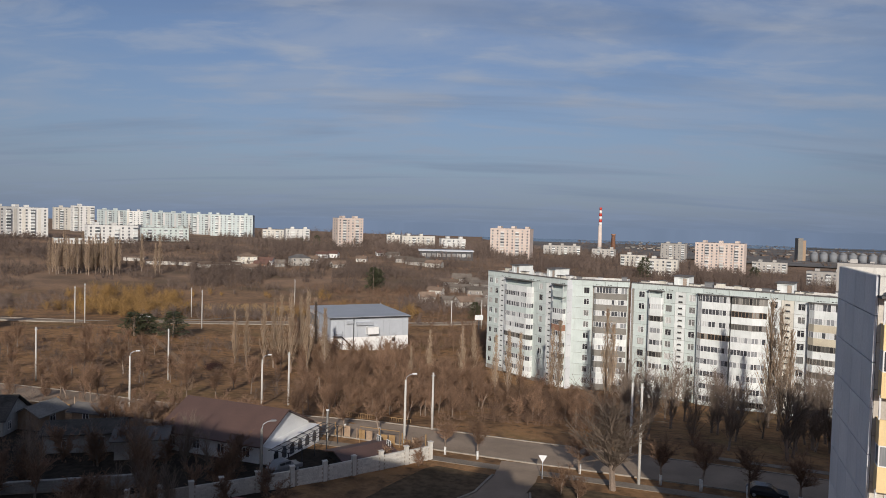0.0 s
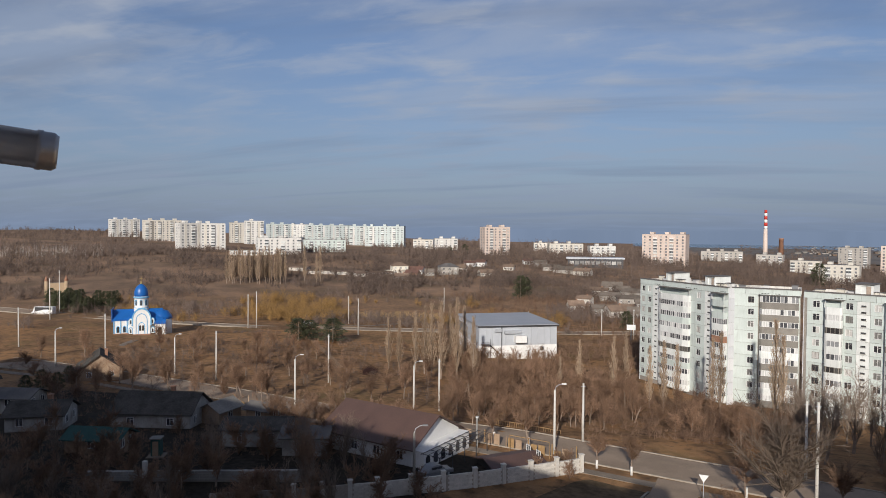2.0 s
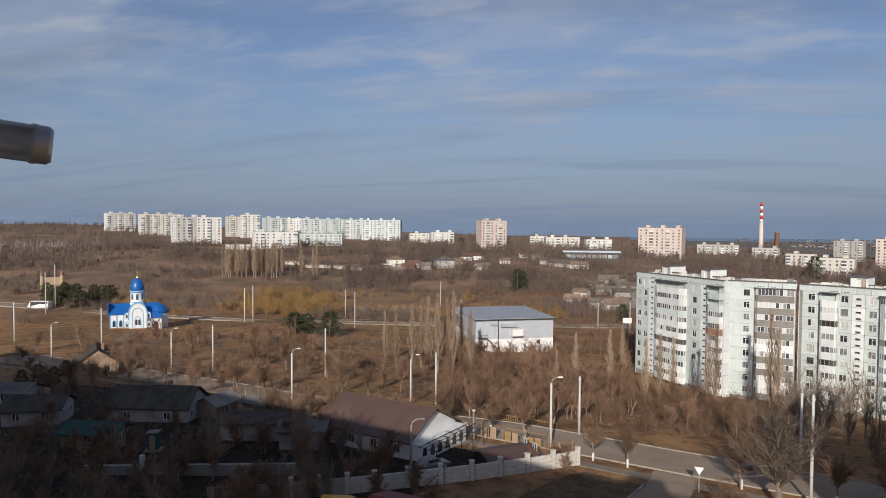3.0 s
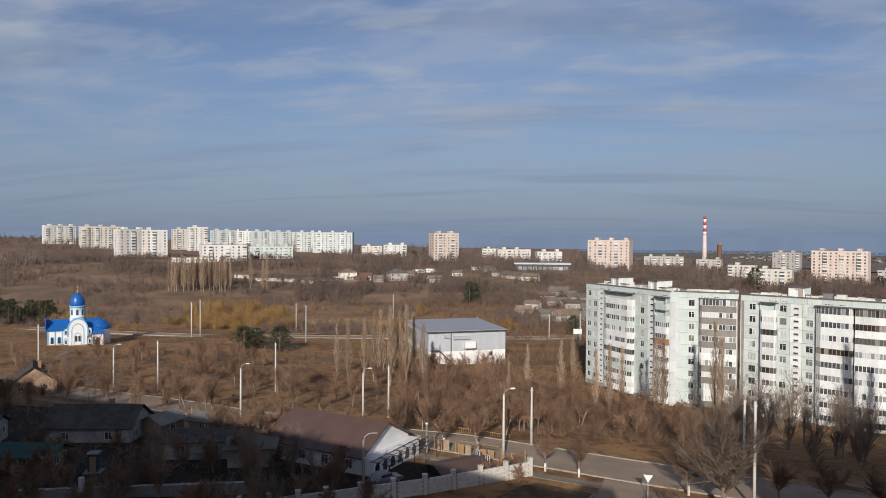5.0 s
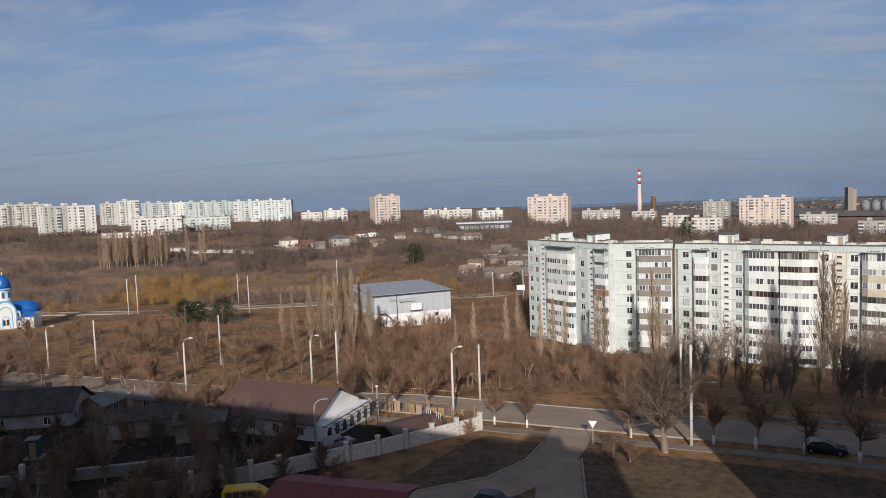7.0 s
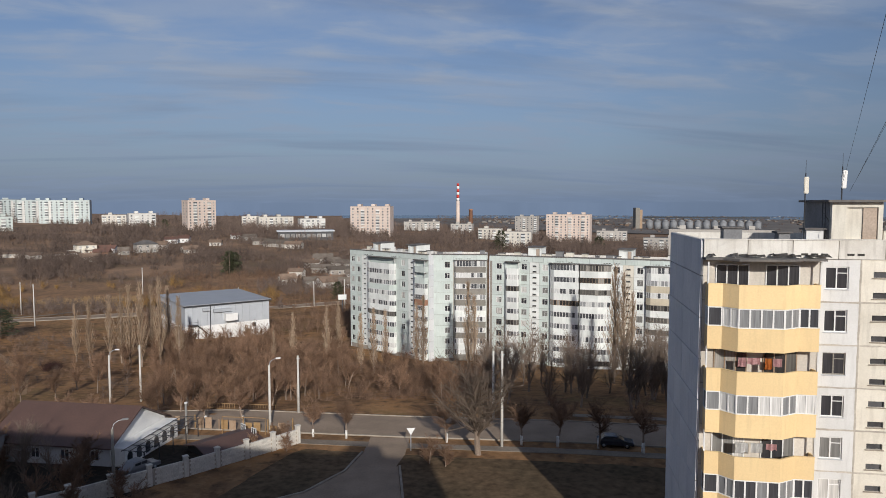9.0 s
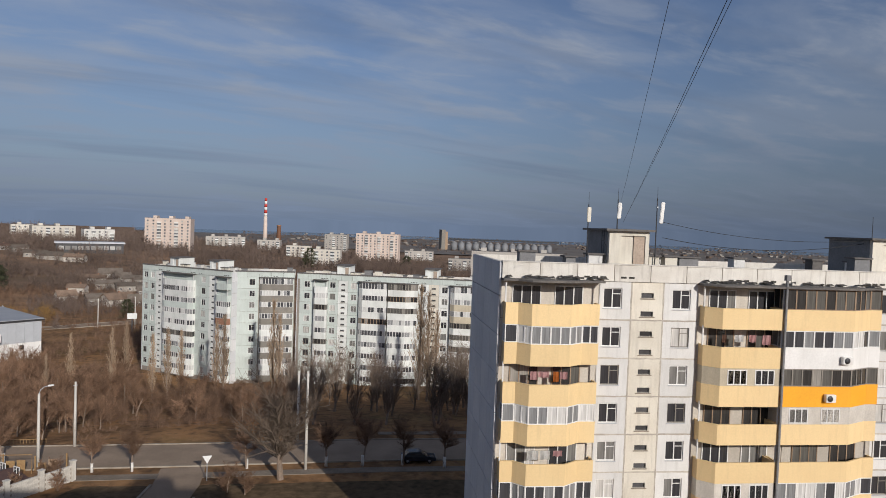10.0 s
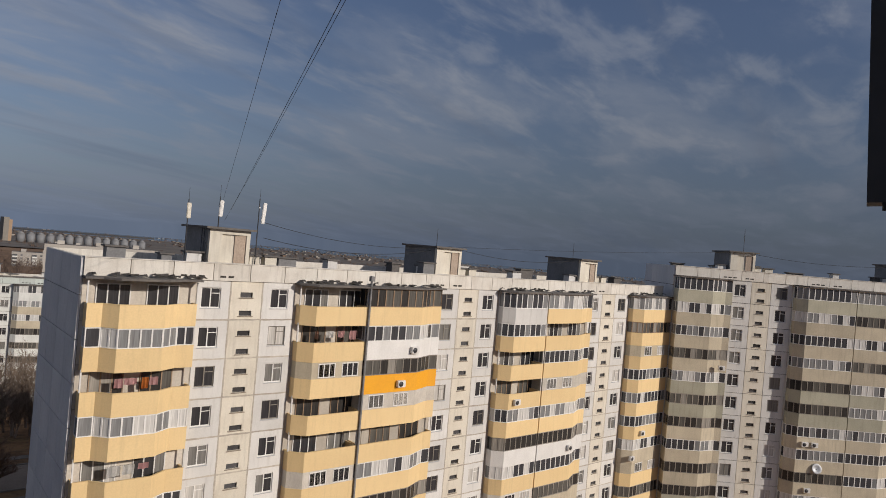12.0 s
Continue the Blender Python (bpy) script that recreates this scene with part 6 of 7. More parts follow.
# ---- vehicles ----
def car(x, y, turn, paint, label, L=4.5, W=1.8, H=1.45, van=False, category="car"):
    ob = thing("van" if van else "car", Matrix.Translation((x, y, ground_z(x, y) + 0.07)) @ Matrix.Rotation(radians(turn), 4, "Z"), label, category)
    hx = L / 2
    if van:
        prof = [(-hx, 0.35), (hx - 0.1, 0.35), (hx, 0.9), (hx - 0.35, 1.15), (hx - 1.3, H - 0.15), (hx - 1.7, H), (-hx + 0.1, H), (-hx, H - 0.3)]
    else:
        prof = [(-hx, 0.32), (hx, 0.32), (hx, 0.62), (hx - 0.1, 0.75), (hx - 1.2, 0.88), (hx - 1.9, H - 0.05), (hx - 2.3, H), (-hx + 1.0, H - 0.03), (-hx + 0.35, 0.95), (-hx, 0.88)]
    bm = bmesh.new()
    a = [bm.verts.new((px_, -W / 2, z)) for px_, z in prof]
    b = [bm.verts.new((px_, W / 2, z)) for px_, z in prof]
    bm.faces.new(a), bm.faces.new(b[::-1])
    for i in range(len(prof)):
        j = (i + 1) % len(prof)
        bm.faces.new((a[i], b[i], b[j], a[j]))
    bmesh.ops.recalc_face_normals(bm, faces=bm.faces)
    for v in bm.verts:
        if v.co.z > 0.95:
            v.co.y *= 0.86
    bmesh.ops.bevel(bm, geom=bm.edges[:], offset=0.06, segments=2, affect="EDGES")
    part("body", bm, paint, ob)
    zt, zb = H - 0.12, (1.15 if van else 0.92)
    for s in (-1, 1):
        y0 = s * W / 2 * (0.88 if van else 0.9)
        n = 4 if van else 2
        x0, x1 = (-hx + 0.3, hx - 1.5) if van else (-hx + 0.95, hx - 1.75)
        for i in range(n):
            xa, xb = x0 + (x1 - x0) * i / n + 0.04, x0 + (x1 - x0) * (i + 1) / n - 0.04
            part("window", boxes((xa, xb, y0 - 0.045, y0 + 0.045, zb + 0.06, zt - 0.06)), M_GLASS, ob)
    wx0, wx1 = (hx - 1.32, hx - 0.5) if van else (hx - 1.82, hx - 1.2)
    bm = bmesh.new()
    q = [bm.verts.new(c) for c in ((wx1, -W * 0.4, zb + 0.06), (wx1, W * 0.4, zb + 0.06), (wx0, W * 0.38, zt - 0.02), (wx0, -W * 0.38, zt - 0.02))]
    bm.faces.new(q)
    bmesh.ops.solidify(bm, geom=bm.faces[:], thickness=-0.06)
    part("windscreen", bm, M_GLASS, ob)
    for sx in (-hx + 0.8, hx - 0.85):
        for s in (-1, 1):
            wh = part("wheel", lathe(bmesh.new(), [(0.2, -0.1), (0.31, -0.1), (0.32, 0.0), (0.31, 0.1), (0.2, 0.1)], 16), M_TYRE, ob, "", Matrix.Translation((sx, s * (W / 2 - 0.1), 0.32)) @ Matrix.Rotation(radians(90), 4, "X"))
            part("rim", lathe(bmesh.new(), [(0.19, -0.11), (0.02, -0.12), (0.02, 0.12), (0.19, 0.11)], 12), M_METAL, wh)
    for s in (-1, 1):
        part("headlight", boxes((hx - 0.06, hx + 0.02, s * W * 0.36 - 0.15, s * W * 0.36 + 0.15, 0.62, 0.76)), M_GLASS2, ob)
    return ob


car(36.8, 77.6, -20, M_CARDARK, "dark hatchback parked in the shaded street")
car(-20.3, 79.3, 50, M_SILVER, "silver car parked under a trellis in the yard", 4.3, 1.75, 1.6)
car(-237, 238.5, 185, M_CARWHITE, "white minibus on the far street", 10.0, 2.6, 3.3, True, "van")
car(-118.5, 250, 40, M_CARWHITE, "white car on the far street")
car(-1.0, 62.5, -20, M_CARDARK, "dark car at the end of the lane")
car(-25.6, 63.0, 10, M_CARYELLOW, "yellow van in the shade below", 4.8, 1.9, 2.0, True, "van")
car(41.5, 67.0, -20, M_CARDARK, "dark car parked beside the lane")
garage = thing("garage", Matrix.Translation((-15.5, 57.0, 0)) @ Matrix.Rotation(radians(-12), 4, "Z"), "low garage with a dark red sheet roof", "garage")
part("wall", boxes((-7, 6, 0, 6, 0, 2.3)), M_BLOCK, garage)
part("roof", gable(bmesh.new(), -7, 6, 0, 6, 2.3, 3.0, 0.3), material("dark red sheet roof", (0.20, 0.035, 0.03), 0.6, None, 0.6, 0.5, 6, 0.1, 0.1), garage)
part("door", boxes((-2, 1, -0.06, 0.0, 0, 2.1)), M_DKMETAL, garage)

# ---- skyline: chimneys, elevator, silos ----
stack = thing("chimney_stack", Matrix.Translation(pol(11.9, 900, -1)), "tall pale chimney with red and white bands", "chimney")
prof = lambda z: 3.0 - 1.35 * z / 64
part("shaft", lathe(bmesh.new(), [(prof(0), 0), (prof(41), 41)], 20), M_PINK, stack)
for i in range(6):
    z0, z1 = 41 + i * 3.9, 41 + (i + 1) * 3.9
    part("band", lathe(bmesh.new(), [(prof(z0), z0), (prof(z1), z1)], 20), M_RED if i % 2 else M_WHITE, stack, "red painted band" if i % 2 else "white painted band")
old = thing("chimney_stack", Matrix.Translation(pol(13.0, 870, -1)), "short old brick chimney", "chimney")
part("shaft", lathe(bmesh.new(), [(3.2, 0), (2.4, 29), (2.9, 29.2), (2.9, 30.5)], 16), M_BRICKRED, old)
elev = thing("grain_elevator", Matrix.Translation(pol(26.9, 1400, -1)), "brown concrete grain elevator tower", "elevator")
part("tower", boxes((-7, 2, -4, 8, 0, 44)), M_BROWNBAL, elev)
part("tower", boxes((2.2, 8, -3, 8, 0, 40)), M_TANWOOD, elev)
for i in range(14):
    az = 27.8 + i * 0.62
    s = thing("silo", Matrix.Translation(pol(az, 1400, -1)), "grey steel grain silo with a conical top", "silo", "row of silos")
    part("drum", lathe(bmesh.new(), [(6.6, 0), (6.6, 17)], 14), M_SILO, s)
    part("cone", lathe(bmesh.new(), [(6.9, 17), (1.2, 21)], 14), M_SILO, s)
gal = thing("conveyor_gallery", Matrix.Translation(pol(31.2, 1401, 22.6)) @ Matrix.Rotation(radians(-31.2), 4, "Z"), "long dark conveyor gallery over the silos", "gallery")
part("gallery", boxes((-95, 135, -1.5, 1.5, 0, 3)), M_DKMETAL, gal)
for i in range(9):
    part("leg", boxes((-80 + i * 20, -79 + i * 20, -0.5, 0.5, -24, 0)), M_DKMETAL, gal)
# hillside cottages and sheds
rc = random.Random(21)
M_REDTILE = material("faded red roof", (0.17, 0.088, 0.066), 0.9, (0.12, 0.07, 0.052), 0.5, 0.6, 4, 0.2, 0.2, vary=0.2)
M_GREYWALL = material("grey plastered house wall", (0.40, 0.37, 0.33), 0.9, (0.28, 0.255, 0.225), 0.4, 0.6, 6, 0.1, 0.1, vary=0.2)
VILLAGE = (M_CREAM, M_SHADESLATE, "cream hillside house with a dark slate roof"), (M_BLOCK, M_OLDTILE, "small village house with a weathered tan roof"), (M_BLOCK, M_OLDTILE, "long low yard building with a tan roof"), \
    (M_WHITE, M_REDTILE, "white hillside house with a faded red roof"), (M_GREYWALL, material("grey tan old slate", (0.205, 0.17, 0.14), 0.95, (0.13, 0.11, 0.09), 0.6, 0.7, 5, 0.2, 0.2, vary=0.25), "grey village house with a pale slate roof"), (M_BRICKRED, M_REDTILE, "brick outbuilding with a red roof")
for az, r, L, lab in ((-16.1, 512, 11, 3), (-16.5, 490, 9, 5), (-15.0, 500, 8, 4), (-11.6, 566, 11, 3), (-10.6, 572, 10, 3), (-10.2, 505, 11, 1), (-24.2, 502, 20, 2), (-22.2, 498, 32, 2), (-19.9, 492, 30, 2), (-18.9, 478, 18, 2), (-26, 520, 14, 2),
                      (-5.6, 590, 12, 4), (-4.6, 560, 16, 4), (-3.2, 545, 22, 4), (-2.0, 535, 12, 1), (-6.6, 600, 9, 3), (0.4, 452, 12, 4), (1.2, 436, 10, 4), (-0.6, 428, 9, 1), (2.2, 424, 12, 4), (0.2, 404, 12, 4), (1.7, 396, 13, 4), (-1.8, 386, 9, 1), (2.9, 382, 9, 4),
                      (-2.6, 362, 8, 1), (-0.4, 352, 10, 4), (0.9, 350, 12, 1), (2.4, 345, 9, 4), (-12.2, 528, 8, 1), (-17.4, 470, 9, 1), (-8.2, 548, 9, 1), (3.4, 450, 9, 1)):
    p = pol(az, r)
    wall_, roof_, lab_ = VILLAGE[lab]
    low = lab == 2
    cottage(p.x, p.y, p.z, rc.uniform(-32, 32) - az, L * (1 if low else rc.uniform(0.85, 1.1)), min(L * 0.7, 9), 2.4 if low else rc.uniform(2.6, 3.4), 3.0 if low else rc.uniform(4.6, 5.8), wall_, roof_, lab_, 3, lab in (1, 3))


def manor(az, r, L, W, wall_, roof_, label, terrace):
    """A two-storeyed house under a hipped roof."""
    p = pol(az, r)
    ob = thing("house", Matrix.Translation(p) @ Matrix.Rotation(radians(-az + 14), 4, "Z"), label, "house")
    part("wall", boxes((-L / 2, L / 2, 0, W, -0.6, 6.2)), wall_, ob)
    bm = bmesh.new()
    e = [bm.verts.new(c) for c in ((-L / 2 - 0.7, -0.7, 6.2), (L / 2 + 0.7, -0.7, 6.2), (L / 2 + 0.7, W + 0.7, 6.2), (-L / 2 - 0.7, W + 0.7, 6.2))]
    a, b = bm.verts.new((-L / 2 + W / 2, W / 2, 8.9)), bm.verts.new((L / 2 - W / 2, W / 2, 8.9))
    for f in ((e[0], e[1], b, a), (e[1], e[2], b), (e[2], e[3], a, b), (e[3], e[0], a), (e[3], e[2], e[1], e[0])):
        bm.faces.new(f)
    part("roof", bm, roof_, ob)
    for k in range(2):
        for i in range(3):
            fr = put("window", window_meshes(1.6, 1.5, 2, M_WHITE), ob, Matrix.Translation((-L / 2 + L * (i + 0.5) / 3 - 0.8, -0.06, 1.0 + 3.0 * k)))
            put("pane", pane_mesh(1.6, 1.5, M_LIGHTS), fr)
    if terrace:
        part("terrace", boxes((-L / 2 - 5, -L / 2 - 0.01, -1, W * 0.8, -0.6, 3.0)), wall_, ob, "flat-roofed side wing")
        part("balcony", boxes((-2.4, 2.4, -1.6, -0.01, 2.9, 3.9)), wall_, ob)
    return ob


manor(-17.5, 505, 12, 10, M_CREAM, M_OLDTILE, "large cream two-storey house with a hipped roof", True)
manor(-13.3, 505, 14, 10, M_GREYWALL, M_ROOFFELT, "grey two-storey house with a dark hipped roof", False)
palace = thing("house", Matrix.Translation(pol(-44.0, 400, -0.5)) @ Matrix.Rotation(radians(40), 4, "Z") @ Matrix.Diagonal((0.5, 0.5, 0.56, 1)), "tan turreted house with red spires behind pines", "house")
part("wall", boxes((-9, 9, 0, 8, 0, 13)), M_CREAM2, palace)
for tx in (-9, 9):
    part("turret", lathe(bmesh.new(), [(1.8, 0), (1.8, 15)], 10, tx, 0), M_CREAM2, palace)
    part("spire", lathe(bmesh.new(), [(2.2, 15), (0.1, 20)], 10, tx, 0), M_BRICKRED, palace)
longhall = thing("hall", Matrix.Translation(pol(-1.0, 600, -0.5)) @ Matrix.Rotation(radians(4), 4, "Z"), "long dark grey flat-roofed hall", "hall")
part("wall", boxes((-24, 24, 0, 16, 0, 8)), M_DKMETAL, longhall)
part("roof", boxes((-25, 25, -1, 17, 8, 9.2)), M_METAL, longhall)
for i in range(10):
    put("window", cached("lhwin", lambda: mesh_of(boxes((0, 3.6, -0.1, 0.02, 3, 6)), "window", M_GLASS2)), longhall, Matrix.Translation((-22 + i * 4.5, 0, 0)))


# ---- trees ----
def limbs(rng, H, trunk_h, spread, levels, kids, up=0.25, r0=0.14, droop=0.0):
    """Branch segments as (start, end, r_start, r_end, level), grown from the trunk outward."""
    segs = []

    def go(p, d, ln, r, lv):
        steps = (4, 3, 2, 1)[lv]
        for s in range(steps):
            d2 = (d + Vector((rng.gauss(0, 0.2), rng.gauss(0, 0.2), rng.gauss(0, 0.12) + (up * 0.3 if lv == 1 else 0.0)))).normalized() if lv else (d + Vector((rng.gauss(0, 0.07), rng.gauss(0, 0.07), 0.1))).normalized()
            q = p + d2 * ln / steps
            r2 = r * (0.78 if lv else 0.84)
            segs.append((p, q, r, r2, lv))
            if lv < levels and (lv > 0 or s >= (1 if trunk_h < 0.25 else 2) or (trunk_h < 0.15)):
                for _ in range(kids[lv]):
                    a = rng.uniform(0, math.tau)
                    side = Vector((math.cos(a), math.sin(a), 0))
                    if lv:
                        side = (side + Vector((0, 0, rng.uniform(-0.4, 0.9)))).normalized()
                    k = rng.uniform(0.5, 1.1) * spread
                    d3 = (d2 * (1.05 - 0.55 * k) + side * k + Vector((0, 0, up * (0.7 if lv == 0 else 0.25)))).normalized()
                    go(p.lerp(q, rng.uniform(0.2, 1.0)), d3, ln * rng.uniform(0.42, 0.7) * (1.15 if lv == 0 else 0.85), r2 * 0.58, lv + 1)
            p, d, r = q, d2, r2
    go(Vector((0, 0, -0.2)), Vector((rng.gauss(0, 0.04), rng.gauss(0, 0.04), 1)), H * 0.72, r0, 0)
    return segs


def poplar_kind(seed, H=16.0, twig=None):
    """A narrow column: steep branches along the whole stem, each with short upright shoots."""
    rg = random.Random(seed)
    segs = [(Vector((0, 0, -0.2 + H * i / 8)), Vector((rg.gauss(0, 0.05), rg.gauss(0, 0.05), -0.2 + H * (i + 1) / 8)), 0.17 * (1 - i / 9), 0.17 * (1 - (i + 1) / 9), 0) for i in range(8)]
    for _ in range(95):
        z = H * rg.uniform(0.06, 0.93)
        a = rg.uniform(0, math.tau)
        ln = (H - z) * rg.uniform(0.16, 0.34) + 0.6
        p = Vector((0, 0, z))
        d = Vector((math.cos(a) * 0.36, math.sin(a) * 0.36, 1)).normalized()
        for s in range(3):
            d = (d + Vector((0, 0, 0.25)) + Vector((rg.gauss(0, 0.06), rg.gauss(0, 0.06), 0))).normalized()
            q = p + d * ln / 3
            segs.append((p, q, 0.035, 0.025, 1))
            for _ in range(3):
                dd = (d + Vector((rg.gauss(0, 0.3), rg.gauss(0, 0.3), 0.3))).normalized()
                m = p.lerp(q, rg.random())
                segs.append((m, m + dd * rg.uniform(0.4, 1.0), 0.018, 0.008, 2))
            p = q
    stem = [s for s in segs if s[4] == 0]
    trunk = mesh_of(tube(bmesh.new(), [stem[0][0]] + [s[1] for s in stem], [stem[0][2]] + [max(s[3], 0.02) for s in stem], 8), "trunk", M_BARK)
    crown = seg_mesh("crown", [s for s in segs if s[4] > 0], 3, twig or M_PALETWIG, 0.016)
    return trunk, crown, None, len(segs)


def seg_mesh(name, segs, sides, mat, rmin=0.0):
    n = len(segs)
    P = np.array([s[0] for s in segs]); Q = np.array([s[1] for s in segs])
    R0 = np.maximum(np.array([s[2] for s in segs]), rmin); R1 = np.maximum(np.array([s[3] for s in segs]), rmin * 0.6)
    D = Q - P
    D /= np.linalg.norm(D, axis=1)[:, None] + 1e-9
    ref = np.where(np.abs(D[:, 2:3]) < 0.9, [[0, 0, 1.0]], [[1.0, 0, 0]])
    S = np.cross(D, ref)
    S /= np.linalg.norm(S, axis=1)[:, None]
    T = np.cross(D, S)
    vs = np.zeros((n, 2 * sides, 3))
    for k in range(sides):
        a = k * math.tau / sides
        o = math.cos(a) * S + math.sin(a) * T
        vs[:, k] = P + o * R0[:, None]
        vs[:, sides + k] = Q + o * R1[:, None]
    f = []
    for k in range(sides):
        j = (k + 1) % sides
        f.append((k, j, sides + j, sides + k))
    F = (np.arange(n)[:, None, None] * 2 * sides + np.array(f)[None]).reshape(-1, 4)
    return raw_mesh(name, vs.reshape(-1, 3), F, mat)


def tree_kind(seed, H, trunk_h, spread, levels, kids, twig, up=0.25, r0=0.14, droop=0.0, white=False, rmin=0.014):
    rng_ = random.Random(seed)
    segs = limbs(rng_, H, trunk_h, spread, levels, kids, up, r0, droop)
    top = max(s[1].z for s in segs)
    k = H / top
    segs = [(a * k, b * k, r, q, l) for a, b, r, q, l in segs]
    stem = [s for s in segs if s[4] == 0]
    trunk = mesh_of(tube(bmesh.new(), [stem[0][0]] + [s[1] for s in stem], [stem[0][2]] + [s[3] for s in stem], 8), "trunk", M_BARK)
    crown = seg_mesh("crown", [s for s in segs if s[4] > 0], 3, twig, rmin)
    wash = None
    if white:
        wash = mesh_of(lathe(bmesh.new(), [(r0 * 1.12, -0.1), (r0 * 1.04, 1.25)], 10), "whitewash", M_WHITEWASH)
    return trunk, crown, wash, len(segs)


def plant(kind, x, y, scale, rng_, label, group, name="tree", sx=1.0):
    ob = thing(name, Matrix.Translation((x, y, ground_z(x, y) - 0.05)) @ Matrix.Rotation(rng_.uniform(0, math.tau), 4, "Z") @ Matrix.Diagonal((scale * sx, scale * sx, scale, 1)), label, "tree", group)
    put("trunk", kind[0], ob)
    put("crown", kind[1], ob)
    if kind[2]:
        put("whitewash", kind[2], ob, None, "whitewashed lower trunk")
    return ob


ROUND = [tree_kind(s, 6.6, 0.3, 0.95, 3, (4, 5, 6), M_TWIG, 0.35, 0.16, white=True, rmin=0.013) for s in (1, 2, 3)]
WILD = [tree_kind(s, 8.0, 0.2, 0.75, 3, (3, 4, 4), M_TWIG, 0.5, 0.15, rmin=0.018) for s in (4, 5, 6, 7)]
DARKT = [tree_kind(s, 11.5, 0.1, 0.62, 3, (3, 3, 4), M_BARK, 0.6, 0.2, rmin=0.012) for s in (8, 9, 10, 16)]
BUSHY = [tree_kind(s, 4.0, 0.1, 0.95, 3, (3, 4, 5), M_TWIG, 0.35, 0.08, rmin=0.015) for s in (11, 12)]
POPLAR = [poplar_kind(s) for s in (13, 14, 15)]
OLD = tree_kind(31, 12.0, 0.2, 0.95, 3, (5, 5, 4), M_OLDBARK, 0.4, 0.36, rmin=0.018)
rt = random.Random(77)
for i, (x, y, s) in enumerate(((-1.0, 88.3, 0.92), (3.3, 86.9, 0.9), (16.0, 82.9, 1.0), (25.2, 80.1, 1.05), (29.5, 78.6, 1.15), (34.4, 77.2, 1.1), (38.9, 74.2, 1.2), (-10.7, 95.5, 1.05), (-15.9, 96.6, 1.05), (-24, 99.0, 1.0), (50, 70.4, 1.2), (45, 72.3, 1.2))):
    plant(ROUND[i % 3], x, y, s, rt, "bare street tree with a whitewashed trunk", "street trees")
plant(OLD, 18.9, 77.6, 1.2, rt, "old forked bare tree at the street corner", "street trees")


def scatter(kinds, n, az0, az1, r0, r1, s0, s1, label, group, name="tree", avoid=()):
    done = 0
    for _ in range(n * 6):
        if done == n:
            break
        az, r = rt.uniform(az0, az1), math.sqrt(rt.uniform(r0 * r0, r1 * r1))
        p = pol(az, r)
        if any((p.x - ax) ** 2 + (p.y - ay) ** 2 < ar * ar for ax, ay, ar in avoid):
            continue
        plant(kinds[rt.randrange(len(kinds))], p.x, p.y, rt.uniform(s0, s1), rt, label, group, name, rt.uniform(0.85, 1.15))
        done += 1


scatter(DARKT, 32, 13.5, 33, 100, 140, 0.8, 1.25, "dark bare tree below the white house", "trees beyond the street")
scatter(WILD, 16, 3, 14, 108, 150, 0.6, 0.9, "bare tree on the bank before the white house", "trees beyond the street")
scatter(BUSHY, 12, 4, 12, 106, 140, 0.8, 1.2, "dense bare bush on the bank", "bushes on the bank", "bush")
scatter(WILD, 95, -13.5, 2.5, 116, 186, 0.75, 1.15, "slender reddish bare tree in a thicket", "thicket by the hall")
scatter(BUSHY, 26, -12, 2, 112, 185, 0.9, 1.4, "reddish bare bush in a thicket", "thicket by the hall", "bush")
scatter(WILD, 12, -15, 0, 106, 113, 0.7, 1.0, "bare tree at the street edge", "street trees")
scatter(WILD, 46, -46, -14, 128, 205, 0.65, 1.1, "young bare park tree", "park trees", avoid=((-149, 190, 16),))
scatter(BUSHY, 22, -47, -14, 126, 215, 0.5, 1.0, "low bare park bush", "park bushes", "bush", avoid=((-149, 190, 16),))
scatter(BUSHY, 60, -52, -14, 64, 112, 0.8, 1.4, "bare garden shrub in a shaded yard", "garden shrubs", "bush", avoid=((-28, 89, 9), (-68, 91, 7), (-20, 79, 5), (-48, 86, 5)))
scatter(WILD, 34, -54, -16, 66, 114, 0.55, 0.9, "bare fruit tree in a yard", "garden trees", avoid=((-28, 89, 9), (-68, 91, 6), (-48, 86, 5)))
scatter(DARKT, 26, -56, -22, 62, 100, 0.45, 0.75, "dark bare tree in a shaded garden", "garden trees", avoid=((-28, 89, 9), (-68, 91, 5), (-48, 86, 4)))
scatter(BUSHY, 4, -6, -2, 83, 88, 0.5, 0.8, "bare shrub by the boundary wall", "garden shrubs", "bush")
for x, y, s in ((12.5, 75.5, 0.9), (14.2, 74.2, 0.8)):
    plant(BUSHY[1], x, y, s, rt, "dense dark bush beside the lane", "garden shrubs", "bush")
for x, y, s in ((-33, 80.5, 0.6), (-38, 80, 0.65), (-29, 78, 0.5), (-43, 79, 0.6), (-36, 76, 0.6), (-26, 75.5, 0.45)):
    plant(DARKT[rt.randrange(4)], x, y, s, rt, "dark bare fruit tree in a shaded yard", "garden trees")
